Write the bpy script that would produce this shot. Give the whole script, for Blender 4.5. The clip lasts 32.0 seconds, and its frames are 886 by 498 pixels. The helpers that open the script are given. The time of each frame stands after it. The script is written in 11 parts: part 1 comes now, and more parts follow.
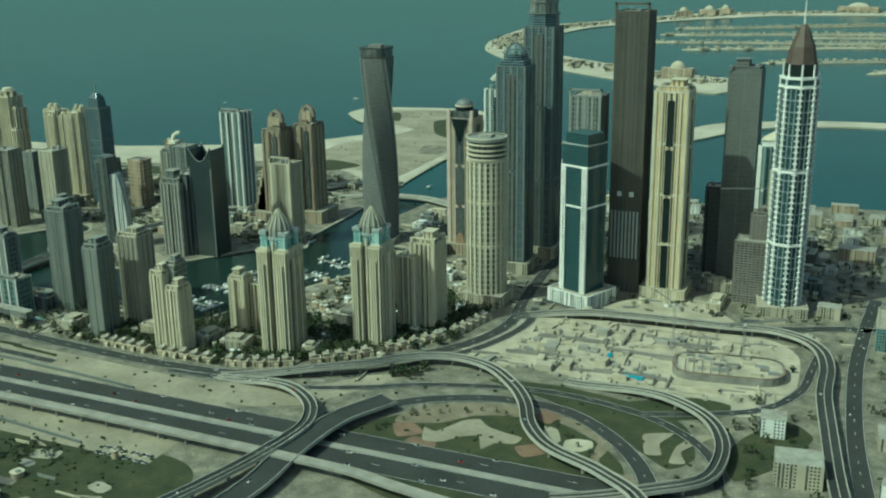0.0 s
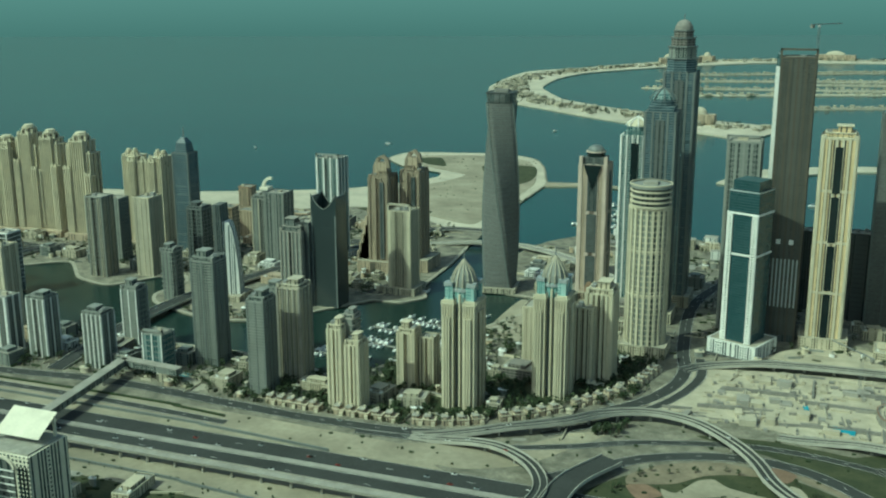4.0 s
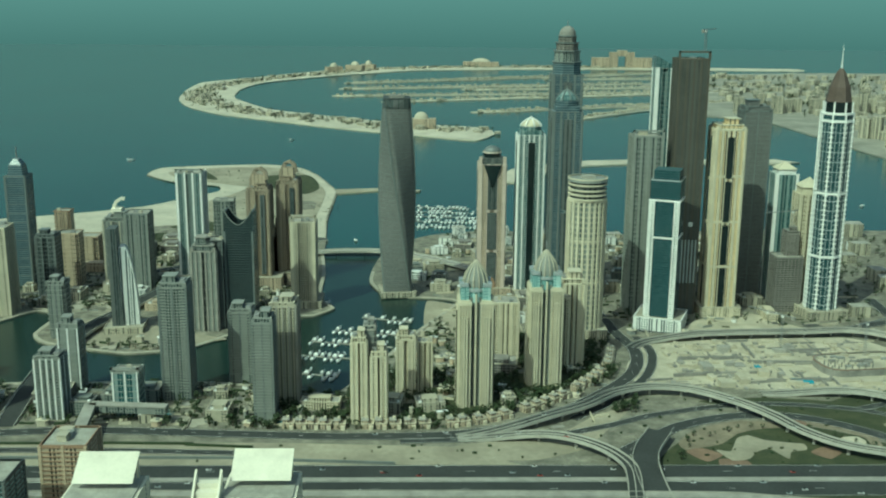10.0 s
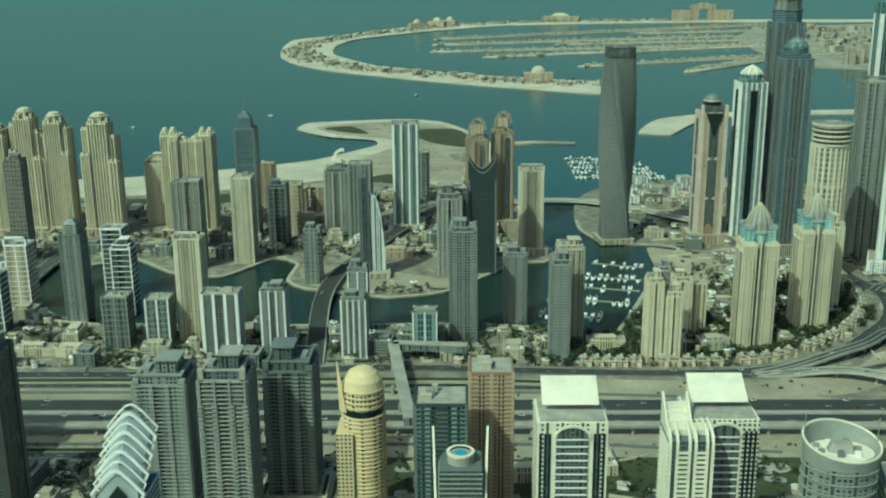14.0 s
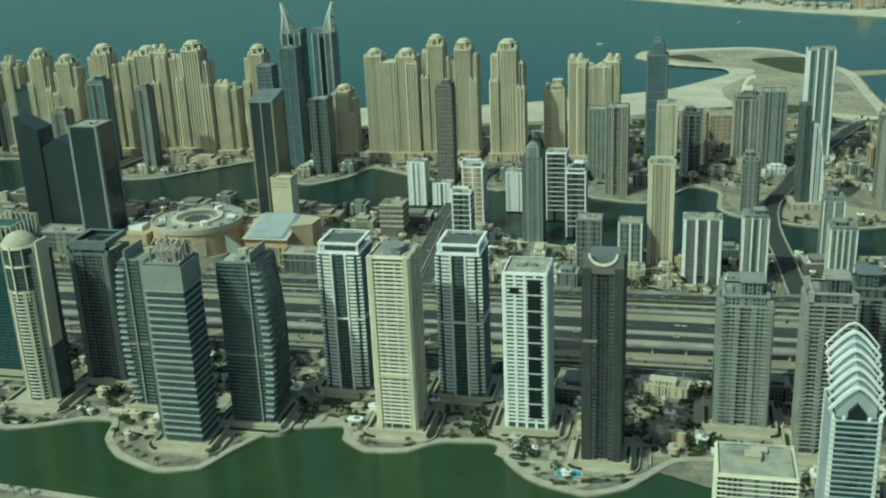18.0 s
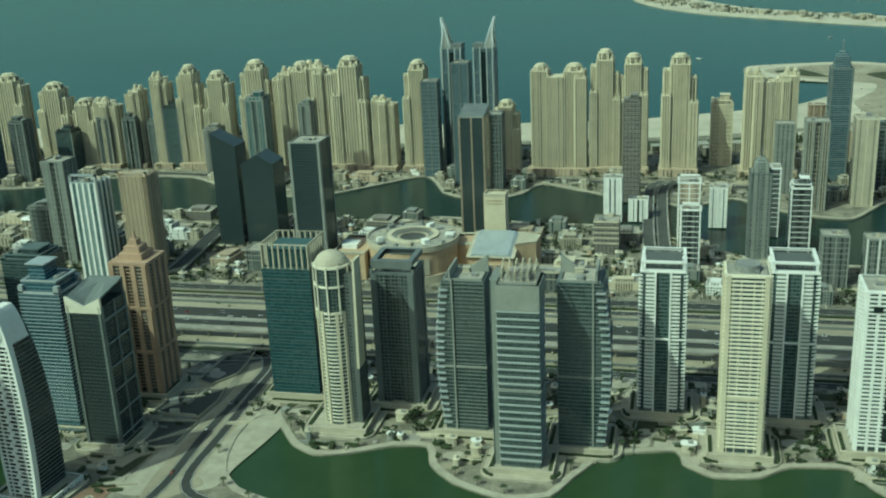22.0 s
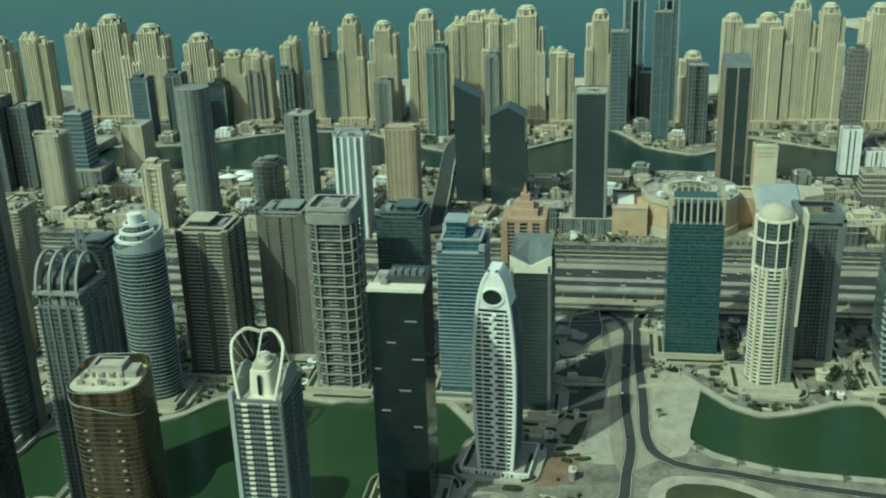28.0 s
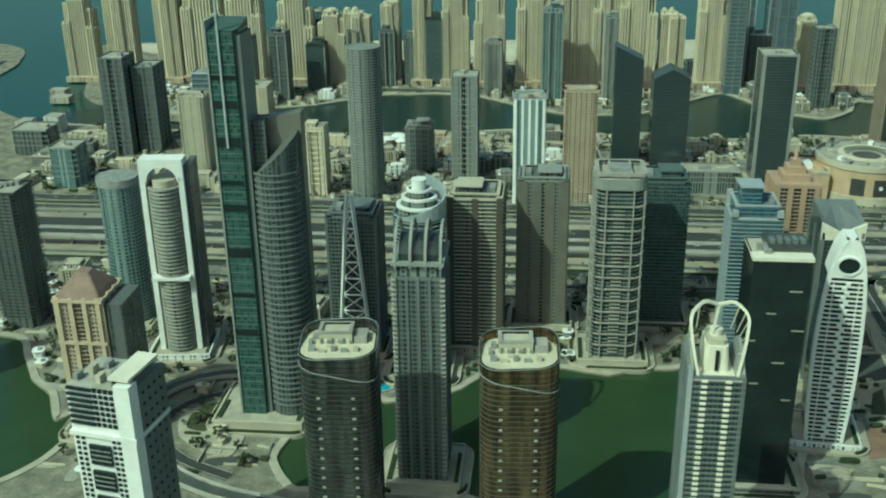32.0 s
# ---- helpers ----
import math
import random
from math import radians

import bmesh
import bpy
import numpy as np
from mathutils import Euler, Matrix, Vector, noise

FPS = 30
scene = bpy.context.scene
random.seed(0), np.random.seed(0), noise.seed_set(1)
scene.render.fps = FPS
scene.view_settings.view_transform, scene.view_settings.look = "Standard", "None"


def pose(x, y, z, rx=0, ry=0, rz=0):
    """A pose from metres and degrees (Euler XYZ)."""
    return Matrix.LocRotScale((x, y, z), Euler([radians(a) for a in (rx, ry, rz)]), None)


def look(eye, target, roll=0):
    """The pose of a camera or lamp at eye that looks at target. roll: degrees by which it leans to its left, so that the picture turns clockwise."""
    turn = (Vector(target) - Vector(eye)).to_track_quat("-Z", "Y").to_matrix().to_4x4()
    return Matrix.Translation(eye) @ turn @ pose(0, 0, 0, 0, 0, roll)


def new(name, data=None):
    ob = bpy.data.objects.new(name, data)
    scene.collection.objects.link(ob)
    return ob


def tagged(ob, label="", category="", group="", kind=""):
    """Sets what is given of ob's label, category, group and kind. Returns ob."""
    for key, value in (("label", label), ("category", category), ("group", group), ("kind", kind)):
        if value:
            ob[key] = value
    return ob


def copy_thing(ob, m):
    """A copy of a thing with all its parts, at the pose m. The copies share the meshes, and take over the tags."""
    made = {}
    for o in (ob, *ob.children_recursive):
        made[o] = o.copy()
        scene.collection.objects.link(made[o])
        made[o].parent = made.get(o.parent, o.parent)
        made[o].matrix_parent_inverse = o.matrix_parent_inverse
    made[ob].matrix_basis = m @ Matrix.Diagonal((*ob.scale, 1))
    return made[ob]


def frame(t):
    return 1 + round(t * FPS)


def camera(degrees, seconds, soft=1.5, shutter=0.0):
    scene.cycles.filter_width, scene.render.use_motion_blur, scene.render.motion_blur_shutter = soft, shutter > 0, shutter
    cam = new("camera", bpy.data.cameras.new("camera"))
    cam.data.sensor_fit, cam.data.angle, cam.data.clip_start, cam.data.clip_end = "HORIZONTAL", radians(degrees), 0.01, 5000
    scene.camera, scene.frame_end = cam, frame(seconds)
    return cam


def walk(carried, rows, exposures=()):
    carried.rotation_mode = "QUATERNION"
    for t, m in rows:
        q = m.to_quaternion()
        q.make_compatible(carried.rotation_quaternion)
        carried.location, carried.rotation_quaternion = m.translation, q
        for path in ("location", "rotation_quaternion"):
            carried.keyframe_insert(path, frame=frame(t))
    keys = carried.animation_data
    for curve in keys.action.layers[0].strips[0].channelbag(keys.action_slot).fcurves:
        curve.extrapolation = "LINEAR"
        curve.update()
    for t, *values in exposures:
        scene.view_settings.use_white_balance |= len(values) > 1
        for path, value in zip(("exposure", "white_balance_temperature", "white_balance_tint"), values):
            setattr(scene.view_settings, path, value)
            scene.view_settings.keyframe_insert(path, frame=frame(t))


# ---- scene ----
cam = camera(46.0, 32.0, soft=2.1)
# seconds, eye, yaw to the left of +y, pitch, roll
PATH = [
    (0.0, 0.00, 0.00, 229.00, 23.881, -16.490, -0.765),
    (0.5, -16.13, -3.62, 229.23, 23.555, -15.985, -0.593),
    (1.0, -34.29, -7.78, 228.78, 22.802, -15.160, -0.445),
    (1.5, -50.63, -11.49, 228.55, 22.194, -14.731, -0.310),
    (2.0, -68.53, -15.40, 228.33, 21.626, -14.520, -0.217),
    (2.5, -85.02, -19.06, 228.22, 21.276, -14.330, -0.244),
    (4.5, -154.70, -33.58, 227.09, 19.706, -13.922, 0.013),
    (5.0, -172.90, -37.37, 226.64, 15.711, -13.380, 0.347),
    (5.5, -190.66, -40.72, 226.31, 8.864, -12.049, 0.327),
    (6.0, -208.74, -44.20, 226.09, 2.119, -10.823, -0.103),
    (6.5, -226.35, -47.60, 226.09, -0.751, -10.979, -0.302),
    (7.0, -244.30, -51.40, 225.64, -1.474, -11.693, 0.032),
    (7.5, -261.29, -54.78, 225.65, -1.649, -12.369, 0.322),
    (8.0, -279.30, -57.86, 225.08, -1.609, -12.760, 0.416),
    (8.5, -296.96, -60.90, 223.71, -1.603, -12.864, 0.500),
    (9.0, -314.44, -64.88, 224.18, -1.395, -13.123, 0.543),
    (9.5, -331.08, -68.22, 223.26, -1.322, -13.227, 0.492),
    (10.0, -349.29, -71.39, 223.84, -1.223, -13.486, 0.462),
    (10.5, -366.76, -73.72, 223.15, -1.027, -13.730, 0.437),
    (11.0, -385.13, -76.83, 222.36, -0.642, -14.083, 0.409),
    (11.5, -402.19, -79.49, 222.36, -0.255, -14.347, 0.328),
    (12.0, -420.70, -82.03, 221.80, 0.009, -14.492, 0.189),
    (12.5, -437.69, -84.27, 221.34, 0.200, -14.710, 0.034),
    (13.0, -455.83, -86.78, 220.88, 0.499, -15.161, -0.193),
    (13.5, -472.93, -89.07, 220.66, 0.793, -15.782, -0.366),
    (15.5, -544.92, -99.21, 219.99, 3.879, -15.637, -0.556),
    (16.0, -564.11, -101.05, 219.89, 6.784, -15.880, -0.702),
    (16.5, -581.40, -104.31, 220.13, 9.230, -16.989, -1.201),
    (17.0, -599.80, -106.80, 220.14, 11.585, -18.263, -1.856),
    (17.5, -617.26, -109.13, 220.02, 12.988, -18.932, -2.247),
    (18.0, -635.66, -111.88, 219.92, 13.684, -19.111, -2.475),
    (18.5, -652.29, -114.09, 220.72, 13.989, -19.036, -2.503),
    (19.0, -670.43, -116.85, 221.07, 13.954, -18.864, -2.456),
    (19.5, -687.35, -118.68, 221.42, 13.640, -18.622, -2.500),
    (20.0, -705.96, -121.27, 221.66, 13.277, -18.225, -2.606),
    (20.5, -722.63, -123.37, 221.89, 13.164, -17.926, -2.718),
    (21.0, -741.21, -125.44, 221.67, 13.211, -17.739, -2.651),
    (21.5, -757.90, -127.81, 221.89, 13.459, -17.891, -2.651),
    (22.0, -776.37, -129.83, 222.25, 13.606, -18.226, -2.631),
    (22.5, -793.77, -132.00, 222.48, 13.461, -18.522, -2.568),
    (23.0, -811.99, -134.04, 222.60, 13.188, -18.796, -2.407),
    (23.5, -829.27, -135.91, 222.72, 12.827, -18.808, -2.123),
    (24.0, -847.96, -138.03, 222.73, 12.445, -18.597, -1.886),
    (24.5, -865.28, -139.54, 222.38, 12.011, -18.561, -1.820),
    (25.0, -883.90, -141.50, 222.62, 11.708, -18.959, -2.034),
    (25.5, -901.02, -143.18, 222.39, 11.390, -19.342, -2.294),
    (27.5, -973.70, -146.96, 220.91, 10.010, -20.482, -1.997),
    (28.0, -992.40, -148.20, 220.69, 9.669, -20.616, -1.988),
    (28.5, -1009.79, -148.99, 220.69, 9.411, -20.954, -1.968),
    (29.0, -1028.52, -149.87, 220.23, 9.253, -21.451, -1.931),
    (29.5, -1045.79, -150.35, 220.57, 8.844, -21.756, -1.701),
    (30.0, -1064.45, -150.82, 220.58, 8.003, -21.382, -1.267),
    (30.5, -1081.96, -151.03, 220.58, 7.186, -21.024, -0.787),
    (31.0, -1100.51, -151.20, 220.35, 6.686, -21.132, -0.439),
    (31.5, -1117.96, -151.01, 219.89, 6.320, -21.771, -0.485),
    (32.0, -1136.64, -150.86, 219.43, 6.185, -22.702, -0.851),
]


def eye_pose(x, y, z, yaw, pitch, roll):
    """The camera's pose from its eye and its turns in degrees."""
    return Matrix.Translation((x, y, z)) @ Euler((0, 0, radians(yaw))).to_matrix().to_4x4() @ Euler((radians(90 + pitch), 0, 0)).to_matrix().to_4x4() @ Euler((0, 0, radians(roll))).to_matrix().to_4x4()


walk(cam, [(t, eye_pose(*row)) for t, *row in PATH], exposures=[(0.0, -0.06, 5850, -33), (2.0, -0.05, 5850, -33), (6.0, -0.01, 5850, -33), (13.0, -0.01, 5850, -33), (17.0, -0.04, 5850, -33), (21.0, -0.02, 5850, -33), (25.0, 0.01, 5850, -33), (32.0, 0.01, 5850, -33)])

# world, sun
TO_SUN = Vector((-0.65, -0.76, 1.09)).normalized()
world = bpy.data.worlds.new("world")
scene.world = world
world.use_nodes = True
wn, wl = world.node_tree.nodes, world.node_tree.links
wn.clear()
w_out, w_bg, w_sky = wn.new("ShaderNodeOutputWorld"), wn.new("ShaderNodeBackground"), wn.new("ShaderNodeTexSky")
w_sky.sky_type, w_sky.sun_disc = "NISHITA", False
w_sky.sun_elevation, w_sky.sun_rotation = math.asin(TO_SUN.z), math.atan2(TO_SUN.x, TO_SUN.y)
w_sky.dust_density, w_sky.air_density = 4.0, 1.05
w_co, w_sep, w_ramp, w_mix = wn.new("ShaderNodeTexCoord"), wn.new("ShaderNodeSeparateXYZ"), wn.new("ShaderNodeMapRange"), wn.new("ShaderNodeMix")
w_mix.data_type = "RGBA"
w_ramp.inputs["From Min"].default_value, w_ramp.inputs["From Max"].default_value = -0.055, 0.02
w_high, w_top = wn.new("ShaderNodeMapRange"), wn.new("ShaderNodeMix")
w_top.data_type = "RGBA"
w_high.inputs["From Min"].default_value, w_high.inputs["From Max"].default_value = 0.0, 0.22
wl.new(w_co.outputs["Generated"], w_sep.inputs[0])
wl.new(w_sep.outputs["Z"], w_ramp.inputs["Value"])
wl.new(w_ramp.outputs[0], w_mix.inputs["Factor"])
w_mix.inputs["A"].default_value = (0.93, 1.72, 1.75, 1)  # the far sea past the edge of the sheet
w_mix.inputs["B"].default_value = (1.84, 3.05, 3.08, 1)  # haze along the horizon
wl.new(w_sep.outputs["Z"], w_high.inputs["Value"])
wl.new(w_high.outputs[0], w_top.inputs["Factor"])
wl.new(w_mix.outputs["Result"], w_top.inputs["A"])
wl.new(w_sky.outputs[0], w_top.inputs["B"])
wl.new(w_top.outputs["Result"], w_bg.inputs["Color"])
w_bg.inputs["Strength"].default_value = 0.096
wl.new(w_bg.outputs[0], w_out.inputs[0])
sun = new("sun", bpy.data.lights.new("sun", "SUN"))
sun.data.energy, sun.data.angle, sun.data.color = 2.85, radians(0.6), (0.965, 0.96, 0.84)
sun.matrix_world = look(TO_SUN * 500, (0, 0, 0))

# ---- materials ----
def nodes_of(name):
    m = bpy.data.materials.new(name)
    m.use_nodes = True
    nt = m.node_tree
    return m, nt, nt.nodes, nt.links, nt.nodes["Principled BSDF"]


def mathn(nt, op, a, b=None, c=None):
    n = nt.nodes.new("ShaderNodeMath")
    n.operation = op
    for i, v in enumerate((a, b, c)):
        if v is None:
            continue
        if isinstance(v, (int, float)):
            n.inputs[i].default_value = v
        else:
            nt.links.new(v, n.inputs[i])
    return n.outputs[0]


def mixc(nt, f, a, b, mode="MIX"):
    n = nt.nodes.new("ShaderNodeMix")
    n.data_type, n.blend_type = "RGBA", mode
    for k, v in (("Factor", f), ("A", a), ("B", b)):
        if isinstance(v, (int, float)):
            n.inputs[k].default_value = v
        elif isinstance(v, tuple):
            n.inputs[k].default_value = (*v[:3], 1)
        else:
            nt.links.new(v, n.inputs[k])
    return n.outputs["Result"]


def noisen(nt, vec, scale, detail=3.0, rough=0.6):
    n = nt.nodes.new("ShaderNodeTexNoise")
    n.inputs["Scale"].default_value, n.inputs["Detail"].default_value, n.inputs["Roughness"].default_value = scale, detail, rough
    nt.links.new(vec, n.inputs["Vector"])
    return n.outputs["Fac"]


def span(nt, v, a, b, lo=0.0, hi=1.0):
    n = nt.nodes.new("ShaderNodeMapRange")
    n.inputs["From Min"].default_value, n.inputs["From Max"].default_value = a, b
    n.inputs["To Min"].default_value, n.inputs["To Max"].default_value = lo, hi
    nt.links.new(v, n.inputs["Value"])
    return n.outputs[0]


def plain(name, color, rough=0.7, metal=0.0, var=0.25, size=6.0, fine=0.8, bump=0.0, other=None):
    """A surface whose colour wanders at two scales (size and fine, in metres) and from piece to piece."""
    m, nt, nd, lk, bs = nodes_of(name)
    co = nd.new("ShaderNodeNewGeometry").outputs["Position"]
    a, b = noisen(nt, co, 1 / size), noisen(nt, co, 1 / fine, 4.0)
    dark = tuple(c * (1 - var) for c in color)
    light = other or tuple(min(1, c * (1 + var * 0.6)) for c in color)
    col = mixc(nt, span(nt, a, 0.3, 0.7), dark, light)
    col = mixc(nt, span(nt, b, 0.35, 0.65, 0, var), col, tuple(c * 0.55 for c in color))
    info = nd.new("ShaderNodeObjectInfo")
    col = mixc(nt, span(nt, info.outputs["Random"], 0, 1, 0, var * 0.5), col, tuple(c * 0.6 for c in color))
    lk.new(col, bs.inputs["Base Color"])
    lk.new(span(nt, b, 0.2, 0.8, max(0.02, rough - 0.12), min(1, rough + 0.12)), bs.inputs["Roughness"])
    bs.inputs["Metallic"].default_value = metal
    if bump:
        bn = nd.new("ShaderNodeBump")
        bn.inputs["Strength"].default_value, bn.inputs["Distance"].default_value = 0.6, bump
        lk.new(b, bn.inputs["Height"])
        lk.new(bn.outputs[0], bs.inputs["Normal"])
    return m


def facade(name, wall, glass, fh=1.7, bw=1.7, v=0.55, h=0.62, gloss=0.16, wrough=0.75, lit=0.35, spec=0.5, mixed=True):
    """Walls with rows of windows, a storey fh high and a bay bw wide; panes vary one by one.
    Mixed bays: some columns are blank wall, some glazed strips from bottom to top, alike on both halves of a face."""
    m, nt, nd, lk, bs = nodes_of(name)
    tc = nd.new("ShaderNodeTexCoord")
    p, n = nd.new("ShaderNodeSeparateXYZ"), nd.new("ShaderNodeSeparateXYZ")
    lk.new(tc.outputs["Object"], p.inputs[0])
    lk.new(tc.outputs["Normal"], n.inputs[0])
    ax, ay = mathn(nt, "ABSOLUTE", n.outputs[0]), mathn(nt, "ABSOLUTE", n.outputs[1])
    sel = mathn(nt, "GREATER_THAN", ax, ay)
    u = mathn(nt, "ADD", mathn(nt, "MULTIPLY", p.outputs[1], sel), mathn(nt, "MULTIPLY", p.outputs[0], mathn(nt, "SUBTRACT", 1.0, sel)))
    zr, ur = mathn(nt, "DIVIDE", p.outputs[2], fh), mathn(nt, "DIVIDE", mathn(nt, "ADD", u, 100 * bw + bw / 2), bw)
    row = mathn(nt, "LESS_THAN", mathn(nt, "ABSOLUTE", mathn(nt, "SUBTRACT", mathn(nt, "FRACT", zr), 0.5)), v / 2)
    colm = mathn(nt, "LESS_THAN", mathn(nt, "ABSOLUTE", mathn(nt, "SUBTRACT", mathn(nt, "FRACT", ur), 0.5)), h / 2)
    flat = mathn(nt, "LESS_THAN", mathn(nt, "ABSOLUTE", n.outputs[2]), 0.7)
    info = nd.new("ShaderNodeObjectInfo")
    if mixed:
        cw, cn = nd.new("ShaderNodeCombineXYZ"), nd.new("ShaderNodeTexWhiteNoise")
        lk.new(mathn(nt, "FLOOR", mathn(nt, "ADD", mathn(nt, "DIVIDE", mathn(nt, "ABSOLUTE", u), bw), 0.5)), cw.inputs[0])
        lk.new(mathn(nt, "FLOOR", mathn(nt, "MULTIPLY", info.outputs["Random"], 40.0)), cw.inputs[1])
        lk.new(sel, cw.inputs[2])
        lk.new(cw.outputs[0], cn.inputs["Vector"])
        row = mathn(nt, "MAXIMUM", row, mathn(nt, "GREATER_THAN", cn.outputs["Value"], 0.70))
        colm = mathn(nt, "MULTIPLY", colm, mathn(nt, "GREATER_THAN", cn.outputs["Value"], 0.30))
    win = mathn(nt, "MULTIPLY", mathn(nt, "MULTIPLY", row, colm), flat)
    wh = nd.new("ShaderNodeTexWhiteNoise")
    cv = nd.new("ShaderNodeCombineXYZ")
    lk.new(mathn(nt, "FLOOR", zr), cv.inputs[0])
    lk.new(mathn(nt, "FLOOR", ur), cv.inputs[1])
    lk.new(sel, cv.inputs[2])
    lk.new(cv.outputs[0], wh.inputs["Vector"])
    rnd = wh.outputs["Value"]
    gc = mixc(nt, span(nt, rnd, 0.2, 1.0, 0, lit), glass, tuple(min(1, 0.10 + 2.2 * c) for c in glass))
    pos = nd.new("ShaderNodeNewGeometry").outputs["Position"]
    wcol = mixc(nt, span(nt, noisen(nt, pos, 0.12), 0.3, 0.7), tuple(c * 0.86 for c in wall), tuple(min(1, c * 1.1) for c in wall))
    wcol = mixc(nt, span(nt, noisen(nt, pos, 0.9, 4), 0.45, 0.75, 0, 0.25), wcol, tuple(c * 0.6 for c in wall))
    wcol = mixc(nt, span(nt, info.outputs["Random"], 0, 1, 0, 0.12), wcol, tuple(c * 0.55 for c in wall))
    lk.new(mixc(nt, win, wcol, gc), bs.inputs["Base Color"])
    lk.new(mathn(nt, "ADD", mathn(nt, "MULTIPLY", win, gloss - wrough), wrough), bs.inputs["Roughness"])
    bs.inputs["Specular IOR Level"].default_value = spec
    bn = nd.new("ShaderNodeBump")
    bn.inputs["Strength"].default_value, bn.inputs["Distance"].default_value = 0.5, 0.12
    lk.new(mathn(nt, "SUBTRACT", mathn(nt, "ADD", 1.0, mathn(nt, "MULTIPLY", rnd, mathn(nt, "MULTIPLY", win, 0.08))), win), bn.inputs["Height"])
    lk.new(bn.outputs[0], bs.inputs["Normal"])
    return m


def water(name, deep, shallow, rough, wave, size):
    m, nt, nd, lk, bs = nodes_of(name)
    co = nd.new("ShaderNodeNewGeometry").outputs["Position"]
    big, small = noisen(nt, co, 1 / size, 4), noisen(nt, co, 1 / wave, 5)
    lk.new(mixc(nt, span(nt, big, 0.35, 0.65), deep, shallow), bs.inputs["Base Color"])
    bs.inputs["Roughness"].default_value = rough
    bs.inputs["IOR"].default_value = 1.33
    bn = nd.new("ShaderNodeBump")
    bn.inputs["Strength"].default_value, bn.inputs["Distance"].default_value = 0.35, wave * 0.06
    lk.new(small, bn.inputs["Height"])
    lk.new(bn.outputs[0], bs.inputs["Normal"])
    return m


SEA = water("sea_water", (0.009, 0.047, 0.042), (0.013, 0.062, 0.055), 0.16, 5.0, 260.0)
CANAL = water("canal_water", (0.014, 0.030, 0.026), (0.018, 0.037, 0.031), 0.26, 1.4, 40.0)
LAKE = water("lake_water", (0.030, 0.054, 0.024), (0.037, 0.064, 0.030), 0.16, 1.6, 30.0)
SAND = plain("pale_sand", (0.365, 0.328, 0.245), 0.95, var=0.35, size=38, fine=3.5, bump=0.15)
BEACHSAND = plain("beach_sand", (0.55, 0.505, 0.40), 0.95, var=0.25, size=45, fine=5)
EARTH = plain("town_ground", (0.225, 0.213, 0.168), 0.95, var=0.6, size=9, fine=1.4, bump=0.1, other=(0.40, 0.373, 0.288))
ASPHALT = plain("asphalt", (0.046, 0.049, 0.047), 0.88, var=0.3, size=22, fine=1.2)
TARMAC = plain("worn_tarmac", (0.08, 0.082, 0.077), 0.9, var=0.3, size=14, fine=1.0)
PAVING = plain("paving_stone", (0.43, 0.40, 0.32), 0.85, var=0.25, size=7, fine=0.7, bump=0.03)
CONCRETE = plain("concrete", (0.35, 0.335, 0.295), 0.85, var=0.25, size=8, fine=0.9)
RAWCON = plain("raw_concrete", (0.27, 0.26, 0.235), 0.9, var=0.35, size=6, fine=0.9)
WHITE = plain("white_paint", (0.80, 0.80, 0.77), 0.6, var=0.10, size=6, fine=0.7)
CREAM = plain("cream_render", (0.60, 0.55, 0.415), 0.8, var=0.14, size=9, fine=0.9)
TAN = plain("tan_render", (0.52, 0.42, 0.30), 0.8, var=0.16, size=9, fine=0.9)
BROWN = plain("brown_cladding", (0.30, 0.20, 0.13), 0.65, var=0.2, size=9, fine=0.9)
BEIGE = plain("beige_render", (0.49, 0.45, 0.35), 0.82, var=0.16, size=9, fine=0.9)
SILVER = plain("silver_cladding", (0.50, 0.54, 0.55), 0.38, metal=0.35, var=0.12, size=7, fine=0.9)
GREYCLAD = plain("grey_cladding", (0.19, 0.21, 0.205), 0.5, metal=0.2, var=0.15, size=7, fine=0.9)
DARKCLAD = plain("dark_cladding", (0.07, 0.076, 0.075), 0.42, metal=0.2, var=0.25, size=7, fine=0.9)
ROOFGREY = plain("roof_gravel", (0.40, 0.385, 0.33), 0.95, var=0.35, size=5, fine=0.6)
PLANT = plain("roof_plant", (0.33, 0.335, 0.32), 0.7, metal=0.2, var=0.3, size=3, fine=0.4)
GRASS = plain("lawn", (0.05, 0.067, 0.028), 0.95, var=0.4, size=11, fine=1.5, other=(0.082, 0.084, 0.04))
LEAF = plain("leaf", (0.035, 0.055, 0.018), 0.8, var=0.5, size=3, fine=0.4)
BARK = plain("bark", (0.11, 0.08, 0.05), 0.9)
STEEL = plain("steel", (0.35, 0.36, 0.36), 0.45, metal=0.6, var=0.15)
PAINTLINE = plain("road_paint", (0.75, 0.75, 0.70), 0.8, var=0.2)
POOL = plain("pool_water", (0.07, 0.34, 0.46), 0.12, var=0.1)
GLASS_D = plain("dark_glass", (0.016, 0.026, 0.028), 0.12, metal=0.1, var=0.4, size=12, fine=1.7)
GLASS_GR = plain("grey_glass", (0.06, 0.072, 0.072), 0.13, metal=0.35, var=0.35, size=9, fine=1.7)
F_CREAM = facade("cream_windows", (0.58, 0.52, 0.385), (0.075, 0.07, 0.05), bw=1.5, v=0.5, h=0.5)
F_JBR = facade("warm_cream_windows", (0.56, 0.495, 0.36), (0.07, 0.062, 0.048), bw=2.1, v=0.62, h=0.52)
F_TAN = facade("tan_windows", (0.45, 0.37, 0.27), (0.06, 0.055, 0.045), bw=1.5, v=0.5, h=0.5)
